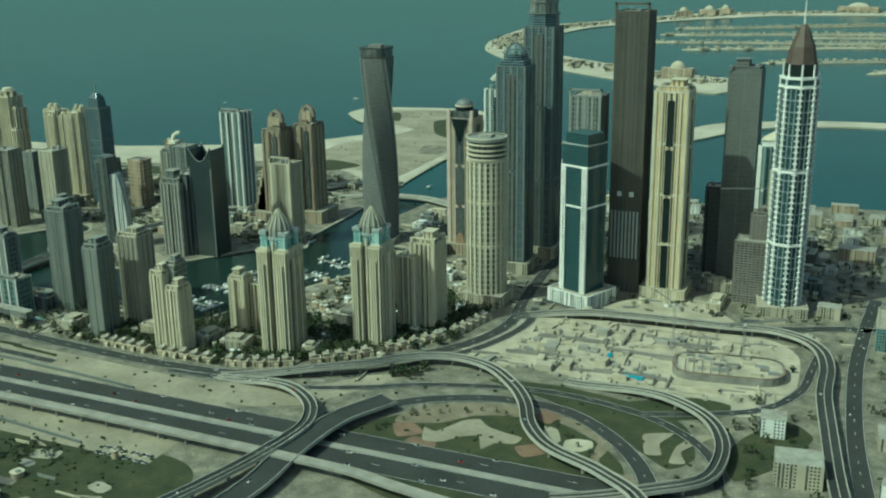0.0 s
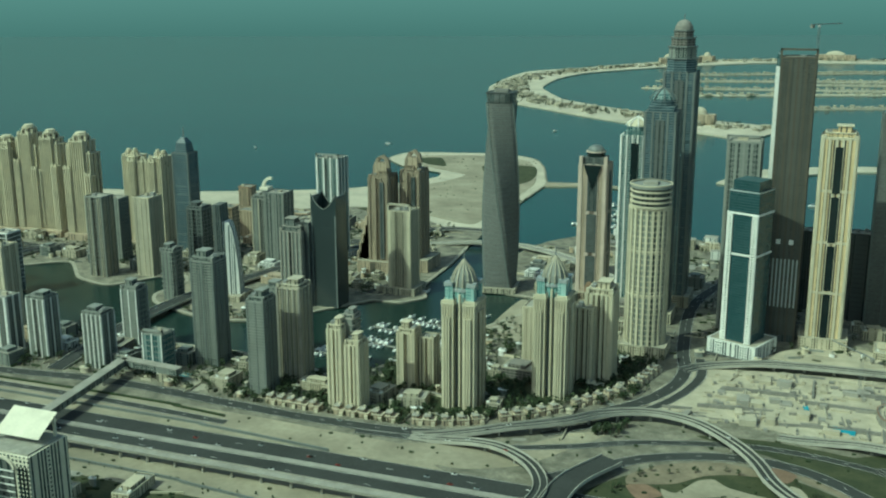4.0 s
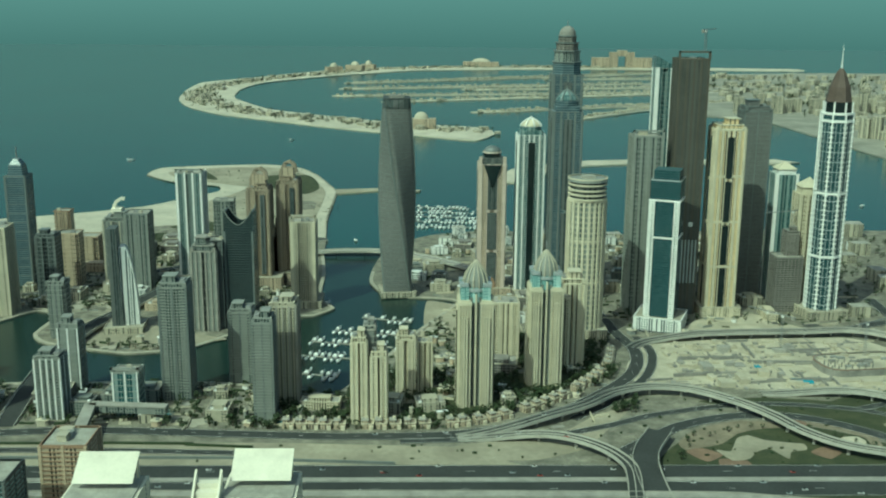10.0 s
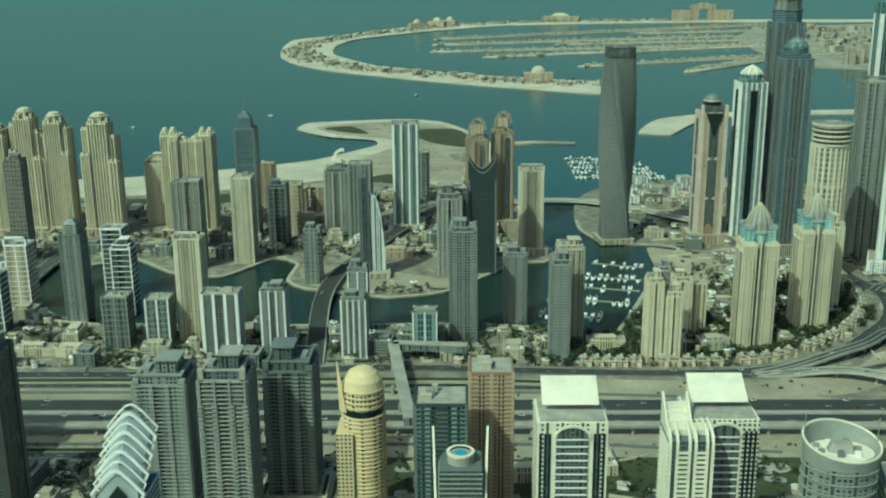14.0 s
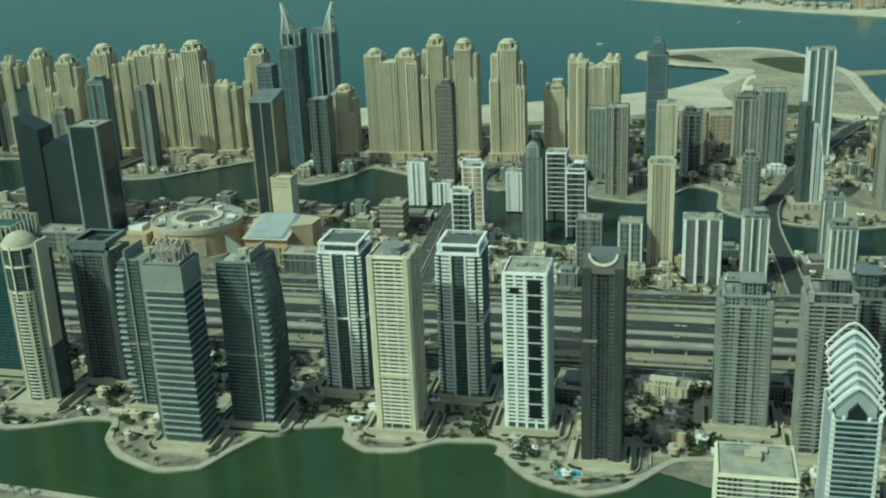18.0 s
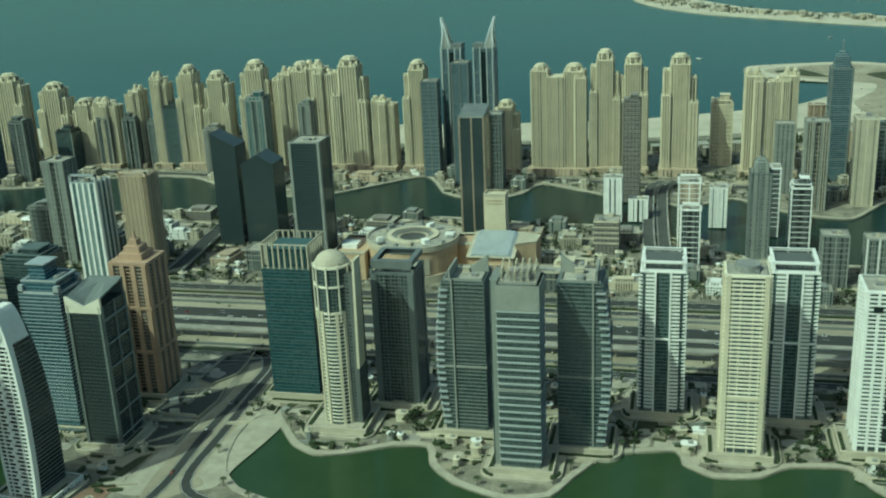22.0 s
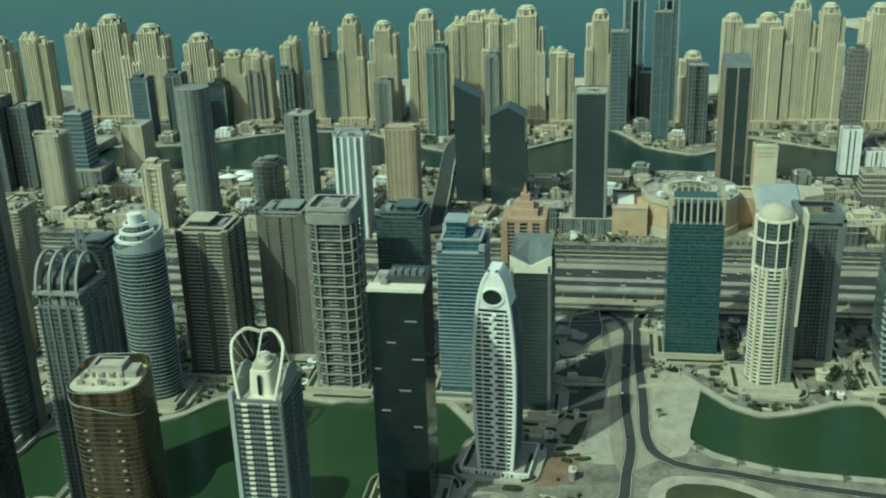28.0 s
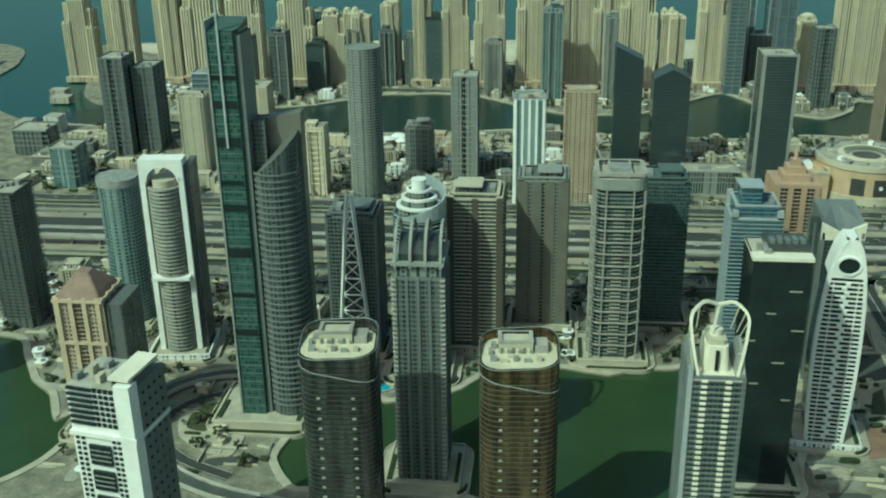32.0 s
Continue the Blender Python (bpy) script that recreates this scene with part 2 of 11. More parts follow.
F_BEIGE = facade("beige_windows", (0.44, 0.405, 0.31), (0.06, 0.062, 0.052), bw=1.6, v=0.55, h=0.6)
F_GREY = facade("grey_windows", (0.22, 0.235, 0.215), (0.026, 0.04, 0.04), bw=1.6, v=0.55, h=0.65)
F_DARK = facade("dark_windows", (0.10, 0.11, 0.106), (0.026, 0.038, 0.04), bw=1.6, v=0.6, h=0.7, spec=0.8)
F_TEAL = facade("teal_windows", (0.22, 0.29, 0.285), (0.014, 0.058, 0.064), bw=1.6, v=0.7, h=0.8)
F_BLUE = facade("blue_windows", (0.17, 0.215, 0.235), (0.02, 0.047, 0.062), bw=1.6, v=0.62, h=1.0, mixed=False)
F_WHITE = facade("white_windows", (0.76, 0.76, 0.72), (0.03, 0.055, 0.06), bw=1.7, v=0.55, h=0.55)
F_CURTAIN = facade("curtain_wall", (0.125, 0.15, 0.145), (0.026, 0.043, 0.044), bw=1.3, v=0.82, h=0.86, gloss=0.1, lit=0.2, mixed=False)
F_CURTAIN_G = facade("green_curtain_wall", (0.06, 0.10, 0.09), (0.016, 0.058, 0.05), bw=1.3, v=0.8, h=0.84, gloss=0.1, mixed=False)
F_NAVY = facade("blue_curtain_wall", (0.092, 0.124, 0.124), (0.02, 0.042, 0.044), bw=1.4, v=0.7, h=0.9, gloss=0.1, spec=0.8, mixed=False)
F_IVORY = facade("ivory_windows", (0.72, 0.68, 0.55), (0.04, 0.055, 0.055), bw=1.7, v=0.55, h=0.55)
F_GOLD = facade("golden_windows", (0.66, 0.53, 0.32), (0.05, 0.05, 0.045), bw=1.6, v=0.5, h=0.6)
IVORY = plain("ivory_render", (0.74, 0.70, 0.575), 0.7, var=0.12, size=7, fine=0.8)
GOLDEN = plain("golden_render", (0.68, 0.55, 0.33), 0.75, var=0.14, size=7, fine=0.8)
MIDGREY = plain("mid_grey_render", (0.275, 0.285, 0.26), 0.75, var=0.16, size=8, fine=0.9)
TAUPE = plain("taupe_cladding", (0.21, 0.20, 0.17), 0.42, metal=0.25, var=0.16, size=9, fine=0.9)
HEDGE = plain("hedge", (0.035, 0.055, 0.02), 0.95, var=0.5, size=3, fine=0.6, bump=0.2)
DULLSOIL = plain("dull_soil", (0.27, 0.225, 0.16), 0.95, var=0.4, size=12, fine=1.6, bump=0.1)
PARAPET = plain("pale_parapet", (0.44, 0.425, 0.37), 0.85, var=0.2, size=8, fine=0.9)
F_AQUA = facade("aqua_windows", (0.40, 0.56, 0.54), (0.06, 0.17, 0.17), bw=1.2, v=0.6, h=0.6)
REDSAND = plain("reddish_gravel", (0.25, 0.165, 0.115), 0.95, var=0.35, size=9, fine=1.2)


def mirror_glass(name, dark, light, rough=0.09):
    """Coated glass with reflections painted in as upright streaks, storey joints and single panes that differ."""
    m, nt, nd, lk, bs = nodes_of(name)
    tc = nd.new("ShaderNodeTexCoord").outputs["Object"]
    mp = nd.new("ShaderNodeMapping")
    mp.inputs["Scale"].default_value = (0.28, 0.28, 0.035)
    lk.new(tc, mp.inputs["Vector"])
    reflection_streak, fine = noisen(nt, mp.outputs[0], 1.0, 5, 0.65), noisen(nt, tc, 0.6, 3)
    col = mixc(nt, span(nt, reflection_streak, 0.40, 0.62), dark, light)
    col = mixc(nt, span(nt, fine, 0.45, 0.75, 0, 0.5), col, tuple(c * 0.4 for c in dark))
    p = nd.new("ShaderNodeSeparateXYZ")
    lk.new(tc, p.inputs[0])
    joint = mathn(nt, "LESS_THAN", mathn(nt, "FRACT", mathn(nt, "DIVIDE", p.outputs[2], 1.75)), 0.22)
    col = mixc(nt, mathn(nt, "MULTIPLY", joint, 0.65), col, tuple(c * 0.5 for c in dark))
    lk.new(col, bs.inputs["Base Color"])
    bs.inputs["Metallic"].default_value = 0.55
    lk.new(span(nt, fine, 0.3, 0.7, rough, rough + 0.12), bs.inputs["Roughness"])
    bn = nd.new("ShaderNodeBump")
    bn.inputs["Strength"].default_value, bn.inputs["Distance"].default_value = 0.25, 0.15
    lk.new(fine, bn.inputs["Height"])
    lk.new(bn.outputs[0], bs.inputs["Normal"])
    return m


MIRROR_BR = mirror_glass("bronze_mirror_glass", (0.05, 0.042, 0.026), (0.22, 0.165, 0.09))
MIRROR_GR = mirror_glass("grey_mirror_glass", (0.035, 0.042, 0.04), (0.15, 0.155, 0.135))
F_TEALBOX = facade("teal_curtain_wall", (0.055, 0.105, 0.115), (0.014, 0.046, 0.055), bw=1.3, v=0.78, h=0.88, gloss=0.1, lit=0.15, mixed=False)
MALLTAN = plain("mall_tan_render", (0.52, 0.39, 0.255), 0.8, var=0.16, size=9, fine=0.9)
HIPROOF = plain("brown_pink_roof", (0.27, 0.185, 0.145), 0.8, var=0.25, size=4, fine=0.5)
BROWNGREY = plain("brown_grey_cladding", (0.29, 0.24, 0.18), 0.65, var=0.2, size=9, fine=0.9)
DARKBROWN = plain("dark_brown_cladding", (0.10, 0.088, 0.07), 0.6, var=0.2, size=9, fine=0.9)
CONEBROWN = plain("cone_roof_tiles", (0.105, 0.075, 0.06), 0.6, var=0.25, size=5, fine=0.8)
F_BLUEBAND = facade("blue_banded_glass", (0.11, 0.175, 0.21), (0.02, 0.055, 0.075), bw=1.4, v=0.6, h=1.0, gloss=0.1, mixed=False)
SITESAND = plain("site_sand", (0.52, 0.47, 0.36), 0.95, var=0.35, size=16, fine=2.0, bump=0.15)
F_SMOOTH = facade("smooth_dark_glass", (0.045, 0.058, 0.06), (0.03, 0.044, 0.047), bw=1.5, v=0.86, h=0.92, gloss=0.12, wrough=0.35, lit=0.06, spec=0.8, mixed=False)
RUSTTAN = plain("rust_tan_stone", (0.43, 0.30, 0.21), 0.75, var=0.16, size=9, fine=0.9)
F_RAW = facade("open_storeys", (0.24, 0.225, 0.20), (0.04, 0.038, 0.034), bw=2.6, v=0.62, h=0.8, gloss=0.8, mixed=False)
F_TWIST = facade("raw_grey_storeys", (0.17, 0.175, 0.165), (0.085, 0.09, 0.088), fh=1.65, bw=1.1, v=0.5, h=0.7, gloss=0.6, mixed=False)
ISLAND = plain("island_ground", (0.34, 0.33, 0.27), 0.95, var=0.4, size=60, fine=9, other=(0.42, 0.40, 0.33))
CAR_W = plain("car_white", (0.75, 0.75, 0.74), 0.3, var=0.05)
CAR_D = plain("car_dark", (0.05, 0.055, 0.06), 0.25, var=0.2)
CAR_R = plain("car_red", (0.35, 0.05, 0.04), 0.3, var=0.1)

# ---- building kit ----
def mesh_of(name, bm, mat, smooth=False):
    me = bpy.data.meshes.new(name)
    bm.to_mesh(me)
    bm.free()
    for m in mat if isinstance(mat, (list, tuple)) else (mat,):
        me.materials.append(m)
    if smooth:
        me.polygons.foreach_set("use_smooth", [True] * len(me.polygons))
    return me


def part(name, bm, mat, parent, label="", at=(0, 0, 0), turn=0.0):
    """One mesh object under a thing; bm may be a bmesh or a mesh that alike pieces share."""
    ob = new(name, bm if isinstance(bm, bpy.types.Mesh) else mesh_of(name, bm, mat))
    ob.parent, ob.location, ob.rotation_euler = parent, at, (0, 0, turn)
    return tagged(ob, label) if label else ob


def thing(name, label, category, x=0.0, y=0.0, z=0.0, turn=0.0, group="", kind=""):
    ob = new(name)
    ob.location, ob.rotation_euler = (x, y, z), (0, 0, radians(turn))
    return tagged(ob, label, category, group, kind)


def box(bm, x0, x1, y0, y1, z0, z1, mi=0):
    v = [bm.verts.new(p) for p in ((x0, y0, z0), (x1, y0, z0), (x1, y1, z0), (x0, y1, z0), (x0, y0, z1), (x1, y0, z1), (x1, y1, z1), (x0, y1, z1))]
    for q in ((3, 2, 1, 0), (4, 5, 6, 7), (0, 1, 5, 4), (1, 2, 6, 5), (2, 3, 7, 6), (3, 0, 4, 7)):
        bm.faces.new([v[i] for i in q]).material_index = mi
    return bm


def cbox(w, d, z0, z1):
    return box(bmesh.new(), -w / 2, w / 2, -d / 2, d / 2, z0, z1)


def loft(bm, rings, cap=True, closed=True, mi=0):
    """Skin between rings of equally many points."""
    vs = [[bm.verts.new(p) for p in r] for r in rings]
    n = len(vs[0])
    for a, b in zip(vs, vs[1:]):
        for i in range(n if closed else n - 1):
            bm.faces.new((a[i], a[(i + 1) % n], b[(i + 1) % n], b[i])).material_index = mi
    if cap:
        bm.faces.new(vs[0][::-1]).material_index = mi
        bm.faces.new(vs[-1]).material_index = mi
    return bm


def ring(pts, z, s=1.0, turn=0.0):
    c, k = math.cos(turn) * s, math.sin(turn) * s
    return [(c * x - k * y, k * x + c * y, z) for x, y in pts]


def prism(pts, z0, z1, s1=1.0):
    return loft(bmesh.new(), [ring(pts, z0), ring(pts, z1, s1)])


def circle(rx, ry=None, n=28, a0=0.0, a1=2 * math.pi, full=True):
    ry = ry or rx
    k = n if full else n - 1
    return [(rx * math.cos(a0 + (a1 - a0) * i / k), ry * math.sin(a0 + (a1 - a0) * i / k)) for i in range(n)]


def rounded(w, d, r, n=5):
    out = []
    for cx, cy, a in ((w / 2 - r, d / 2 - r, 0), (-w / 2 + r, d / 2 - r, 90), (-w / 2 + r, -d / 2 + r, 180), (w / 2 - r, -d / 2 + r, 270)):
        out += [(cx + r * math.cos(radians(a + 90 * i / n)), cy + r * math.sin(radians(a + 90 * i / n))) for i in range(n + 1)]
    return out


def tube(bm, a, b, r, n=6):
    a, b = Vector(a), Vector(b)
    q = (b - a).to_track_quat("Z", "Y").to_matrix()
    return loft(bm, [[tuple(p + q @ Vector((r * math.cos(2 * math.pi * i / n), r * math.sin(2 * math.pi * i / n), 0))) for i in range(n)] for p in (a, b)])


def beam(bm, a, b, w):
    return tube(bm, a, b, w * 0.7, 4)


def bent(pts, w):
    """One bar of square section bent along points."""
    pts = [Vector(p) for p in pts]
    rings = []
    for i, p in enumerate(pts):
        d = (pts[min(i + 1, len(pts) - 1)] - pts[max(i - 1, 0)]).normalized()
        a = d.cross(Vector((0, 1, 0)) if abs(d.y) < 0.8 else Vector((1, 0, 0))).normalized() * w / 2
        b = d.cross(a).normalized() * w / 2
        if rings and (p + a + b - Vector(rings[-1][0])).length > (p - a - b - Vector(rings[-1][0])).length:
            a, b = -a, -b
        rings.append([tuple(p + a + b), tuple(p - a + b), tuple(p - a - b), tuple(p + a - b)])
    bm = loft(bmesh.new(), rings)
    bmesh.ops.recalc_face_normals(bm, faces=bm.faces)
    return bm


def rows_of(name, mat, me, parent, zs, label=""):
    for z in zs:
        part(name, me, mat, parent, label, (0, 0, z))


def storeys(z0, z1, step):
    k = max(1, round((z1 - z0) / step))
    return [z0 + (z1 - z0) * i / k for i in range(1, k + 1)]


def frame_of(pts, z0, z1, out, inn):
    """A band round an outline: a ring that stands proud of it."""
    bm = bmesh.new()
    o = [(x * out, y * out) for x, y in pts]
    i = [(x * inn, y * inn) for x, y in pts]
    n = len(pts)
    v = [[bm.verts.new((*p, z)) for p in q] for q, z in ((i, z0), (o, z0), (o, z1), (i, z1))]
    for a, b in ((0, 1), (1, 2), (2, 3)):
        for k in range(n):
            bm.faces.new((v[a][k], v[a][(k + 1) % n], v[b][(k + 1) % n], v[b][k]))
    return bm


TAKEN = []  # circles that towers and other things stand on


def take(x, y, r):
    TAKEN.append((x, y, r))


def smooth_line(pts, step=6.0):
    """Points at even steps along a curve through the given ones."""
    p = [Vector(q) for q in pts]
    p = [2 * p[0] - p[1]] + p + [2 * p[-1] - p[-2]]
    out = []
    for a, b, c, d in zip(p, p[1:], p[2:], p[3:]):
        k = max(2, int((c - b).length / step))
        for i in range(k):
            t = i / k
            out.append(0.5 * (2 * b + (c - a) * t + (2 * a - 5 * b + 4 * c - d) * t * t + (3 * b - a - 3 * c + d) * t ** 3))
    return out + [p[-2]]


def sides(line, off):
    out = []
    for i, q in enumerate(line):
        d = line[min(i + 1, len(line) - 1)] - line[max(i - 1, 0)]
        nrm = Vector((-d.y, d.x, 0)).normalized()
        out.append(q + nrm * off)
    return out


def ribbon(line, o0, o1, z0, z1):
    """A strip along a line between two offsets, from z0 up to z1 over the line's own height."""
    a, b = sides(line, o0), sides(line, o1)
    bm = bmesh.new()
    rings = [[(p.x, p.y, p.z + z0), (q.x, q.y, q.z + z0), (q.x, q.y, q.z + z1), (p.x, p.y, p.z + z1)] for p, q in zip(a, b)]
    loft(bm, rings)
    bmesh.ops.recalc_face_normals(bm, faces=bm.faces)
    return bm


def inside(x, y, poly):
    r = False
    for (a, b), (c, d) in zip(poly, poly[1:] + poly[:1]):
        if (b > y) != (d > y) and x < (c - a) * (y - b) / (d - b) + a:
            r = not r
    return r


def filled(name, outer, holes=(), z=0.0, thick=1.5, mat=None, smooth=True):
    """A flat sheet with holes and an edge of the given thickness."""
    cu = bpy.data.curves.new(name, "CURVE")
    cu.dimensions, cu.fill_mode, cu.extrude = "2D", "BOTH", thick / 2
    for pts in (outer, *holes):
        s = cu.splines.new("POLY")
        s.points.add(len(pts) - 1)
        for q, p in zip(s.points, pts):
            q.co = (p[0], p[1], 0, 1)
        s.use_cyclic_u = True
    ob = bpy.data.objects.new(name, cu)
    me = bpy.data.meshes.new_from_object(ob)
    me.transform(Matrix.Translation((0, 0, z - thick / 2)))
    bpy.data.objects.remove(ob)
    bpy.data.curves.remove(cu)
    me.materials.clear()
    me.materials.append(mat)
    return new(name, me)


def out_of(pts):
    """1 where the left of an outline's way is its outside, else -1."""
    return 1 if sum(a[0] * b[1] - b[0] * a[1] for a, b in zip(pts, pts[1:] + pts[:1])) < 0 else -1


def rounded_line(pts, step=8.0, closed=True):
    """A closed outline with its corners eased."""
    p = [Vector((*q, 0)) for q in pts]
    n, out = len(p), []
    for i in range(n):
        a, b, c, d = p[i - 1], p[i], p[(i + 1) % n], p[(i + 2) % n]
        if (c - b).length > 320:
            out.append((b.x, b.y))
            continue
        k = max(1, int((c - b).length / step))
        for j in range(k):
            t = j / k
            q = 0.5 * (2 * b + (c - a) * t * 0.6 + (2 * b * 0 + (-6 * b + 6 * c) - 2 * (c - a) * 0.6 - (d - b) * 0.6) * t * t + ((4 * b - 4 * c) + (c - a) * 0.6 + (d - b) * 0.6) * t ** 3)
            out.append((q.x, q.y))
    return out


# ---- ground, water ----
CANAL_N = [(-1500, 655), (-1420, 650), (-1338, 662), (-1276, 702), (-1206, 705), (-1127, 650), (-1064, 655), (-996, 720), (-967, 669), (-929, 645), (-902, 671), (-890, 700), (-838, 671), (-774, 642), (-740, 666), (-700, 628), (-660, 618), (-630, 664), (-612, 650), (-613, 610), (-598, 590), (-540, 570), (-500, 582), (-464, 629), (-448, 652), (-428, 652), (-413, 672), (-426, 700), (-429, 773), (-436, 836)]
CANAL_S = [(-385, 838), (-391, 786), (-391, 745), (-376, 706), (-336, 698), (-322, 690), (-338, 652), (-356, 610), (-380, 545), (-400, 500), (-430, 512), (-490, 520), (-581, 518), (-665, 518), (-726, 523), (-790, 570), (-832, 590), (-881, 592), (-952, 602), (-993, 590), (-1060, 592), (-1157, 606), (-1215, 594), (-1304, 588), (-1420, 590), (-1552, 612)]
shore = rounded_line([(-1600, 900), (-1560, 760), (-1535, 690)] + CANAL_N + [(-440, 900), (-447, 1000), (-449, 1150), (-462, 1200), (-482, 1267), (-512, 1330), (-562, 1358), (-640, 1345), (-698, 1325), (-704, 1270), (-654, 1214), (-596, 1188), (-588, 1152), (-618, 1104), (-652, 1060), (-700, 1028), (-752, 1003), (-843, 966), (-1000, 944), (-1300, 930)])
inland = rounded_line(CANAL_S + [(-1640, 700), (-1655, 814), (-1740, 905), (-2400, 960), (-6000, 300), (-6000, -3000), (6000, -3000), (6000, 900), (900, 1010), (420, 1010), (300, 985), (181, 950), (90, 947), (38, 956), (-60, 945), (-150, 925), (-235, 925), (-275, 945), (-340, 920), (-372, 880)])
LAKE_E = [(-960, 277), (-951, 265), (-941, 252), (-929, 245), (-917, 247), (-906, 252), (-897, 257), (-882, 259), (-877, 244), (-864, 231), (-842, 222), (-824, 227), (-816, 243), (-804, 262), (-777, 270), (-774, 260), (-762, 251), (-744, 253), (-731, 263), (-709, 265), (-703, 253), (-690, 239), (-668, 232), (-652, 240), (-634, 262), (-612, 264), (-604, 250), (-585, 236), (-560, 236), (-560, 190), (-700, 190), (-820, 198), (-890, 203), (-920, 205), (-936, 209), (-950, 215), (-960, 226), (-965, 238), (-968, 254), (-968, 268), (-965, 276)]
LAKE_W = [(-1066, 250), (-1082, 245), (-1098, 244), (-1109, 238), (-1130, 243), (-1150, 241), (-1160, 236), (-1170, 222), (-1182, 214), (-1200, 209), (-1212, 215), (-1228, 192), (-1234, 168), (-1222, 150), (-1200, 158), (-1160, 150), (-1125, 120), (-1080, 130), (-1050, 165), (-1040, 210)]
LAKE_V = [(-1316, 200), (-1328, 185), (-1340, 205), (-1352, 215), (-1366, 236), (-1378, 252), (-1420, 250), (-1440, 200), (-1400, 150), (-1340, 140), (-1322, 160)]
LAKES = [rounded_line(q, 4.0) for q in (LAKE_E, LAKE_W, LAKE_V)]
tagged(filled("ground_inland", inland, LAKES, 0.0, 1.6, EARTH), "sandy town ground with bare earth patches", "ground", kind="structure")
tagged(filled("ground_shore", shore, (), 0.0, 1.6, EARTH), "sandy shore ground between canal and sea", "ground", kind="structure")
bm = bmesh.new()
bmesh.ops.create_circle(bm, cap_ends=True, segments=96, radius=9000)
sea = new("sea", mesh_of("sea", bm, SEA))
sea.location = (-500, 0, -1.3)
tagged(sea, "calm teal sea reaching a hazy horizon", "water", kind="structure")
canal = filled("canal", rounded_line(CANAL_N + [(-440, 842), (-380, 842)] + CANAL_S, 8), (), -0.95, 0.2, CANAL)
tagged(canal, "dark calm water of the marina canal", "water", kind="structure")
for i, q in enumerate(LAKES):
    tagged(filled("lake", q, (), -0.6, 0.2, LAKE), "still green water of an ornamental lake", "water", kind="structure")
    ln = [Vector((*p, 0)) for p in q]
    tagged(new("lake_promenade", mesh_of("lake_promenade", ribbon(ln + ln[:1], out_of(q) * 0.3, out_of(q) * 3.4, 0.0, 0.45), PAVING)), "pale paved promenade along the lake edge", "promenade", kind="structure")
ln = [Vector((*p, 0)) for p in rounded_line(CANAL_N + [(-440, 842), (-380, 842)] + CANAL_S, 8)]
for k, a, b in (("north", 0, 190), ("south", 195, len(ln) - 12)):
    tagged(new("canal_quay_" + k, mesh_of("canal_quay", ribbon(ln[a:b], 0.2, 3.0, -0.6, 0.35), PAVING)), "pale paved quay along the canal", "quay", kind="structure")


def sheet(name, pts, mat, z, label, category="ground", ease=True):
    return tagged(filled(name, rounded_line(pts, 2.0) if ease else pts, (), z, 0.25, mat), label, category, kind="structure")


sheet("beach", [(-1590, 896), (-1300, 928), (-1000, 942), (-843, 964), (-752, 1001), (-700, 1026), (-652, 1058), (-620, 1103), (-590, 1152), (-598, 1187), (-655, 1212), (-702, 1270), (-696, 1323), (-640, 1343), (-562, 1356), (-514, 1328), (-484, 1266), (-464, 1199), (-451, 1150), (-449, 1000), (-442, 900), (-470, 890), (-520, 930), (-600, 960), (-660, 930), (-760, 890), (-900, 866), (-1100, 842), (-1400, 808)], BEACHSAND, 0.12, "pale sand beach along the sea", "beach")
sheet("spit_soil", [(-560, 1180), (-600, 1205), (-650, 1235), (-680, 1285), (-640, 1320), (-565, 1335), (-520, 1310), (-494, 1262), (-474, 1195), (-462, 1140), (-460, 1010), (-462, 920), (-520, 945), (-590, 985), (-600, 1060), (-570, 1130)], SAND, 0.40, "trodden dull sand on the spit", "ground")
sheet("spit_lawn", [(-560, 1246), (-528, 1268), (-494, 1262), (-478, 1212), (-473, 1166), (-486, 1133), (-524, 1164)], GRASS, 0.70, "green lawn on the sand spit", "lawn")
sheet("spit_scrub", [(-668, 1277), (-635, 1292), (-606, 1232), (-634, 1240)], GRASS, 0.70, "dark scrub bed on the sand spit", "scrub")
sheet("spit_yard", [(-502, 1084), (-470, 1088), (-466, 1046), (-488, 1040)], EARTH, 0.70, "dark yard on the sand spit", "ground")
sheet("spit_scrub", [(-600, 950), (-560, 975), (-520, 960), (-540, 930)], GRASS, 0.70, "dark scrub bed on the sand spit", "scrub")
sheet("hotel_garden", [(-1500, 800), (-1300, 806), (-1100, 826), (-900, 850), (-760, 872), (-660, 905), (-600, 925), (-590, 890), (-680, 860), (-780, 828), (-1000, 800), (-1300, 785)], GRASS, 0.30, "palm garden strip behind the beach", "garden")
sheet("sand_flat", [(-1900, 404.5), (-1900, 432), (-700, 432), (-420, 431), (-330, 426), (-300, 404.5)], SAND, 0.10, "bare sand strip beside the highway", "ground", False)
sheet("sand_verge", [(-1900, 340), (-1900, 369), (-300, 369), (-300, 340)], SAND, 0.10, "bare sand verge beside the highway", "ground", False)
sheet("building_site_ground", [(-200, 590), (-150, 600), (-60, 604), (-38, 580), (-36, 520), (-55, 492), (-110, 500), (-170, 512), (-215, 512), (-222, 540)], SITESAND, 0.10, "pale sand floor of a building site", "ground")
sheet("plaza_sand", [(-345, 690), (-326, 684), (-296, 665), (-280, 632), (-300, 600), (-345, 610)], SAND, 0.10, "pale bare plot beside the canal", "ground")
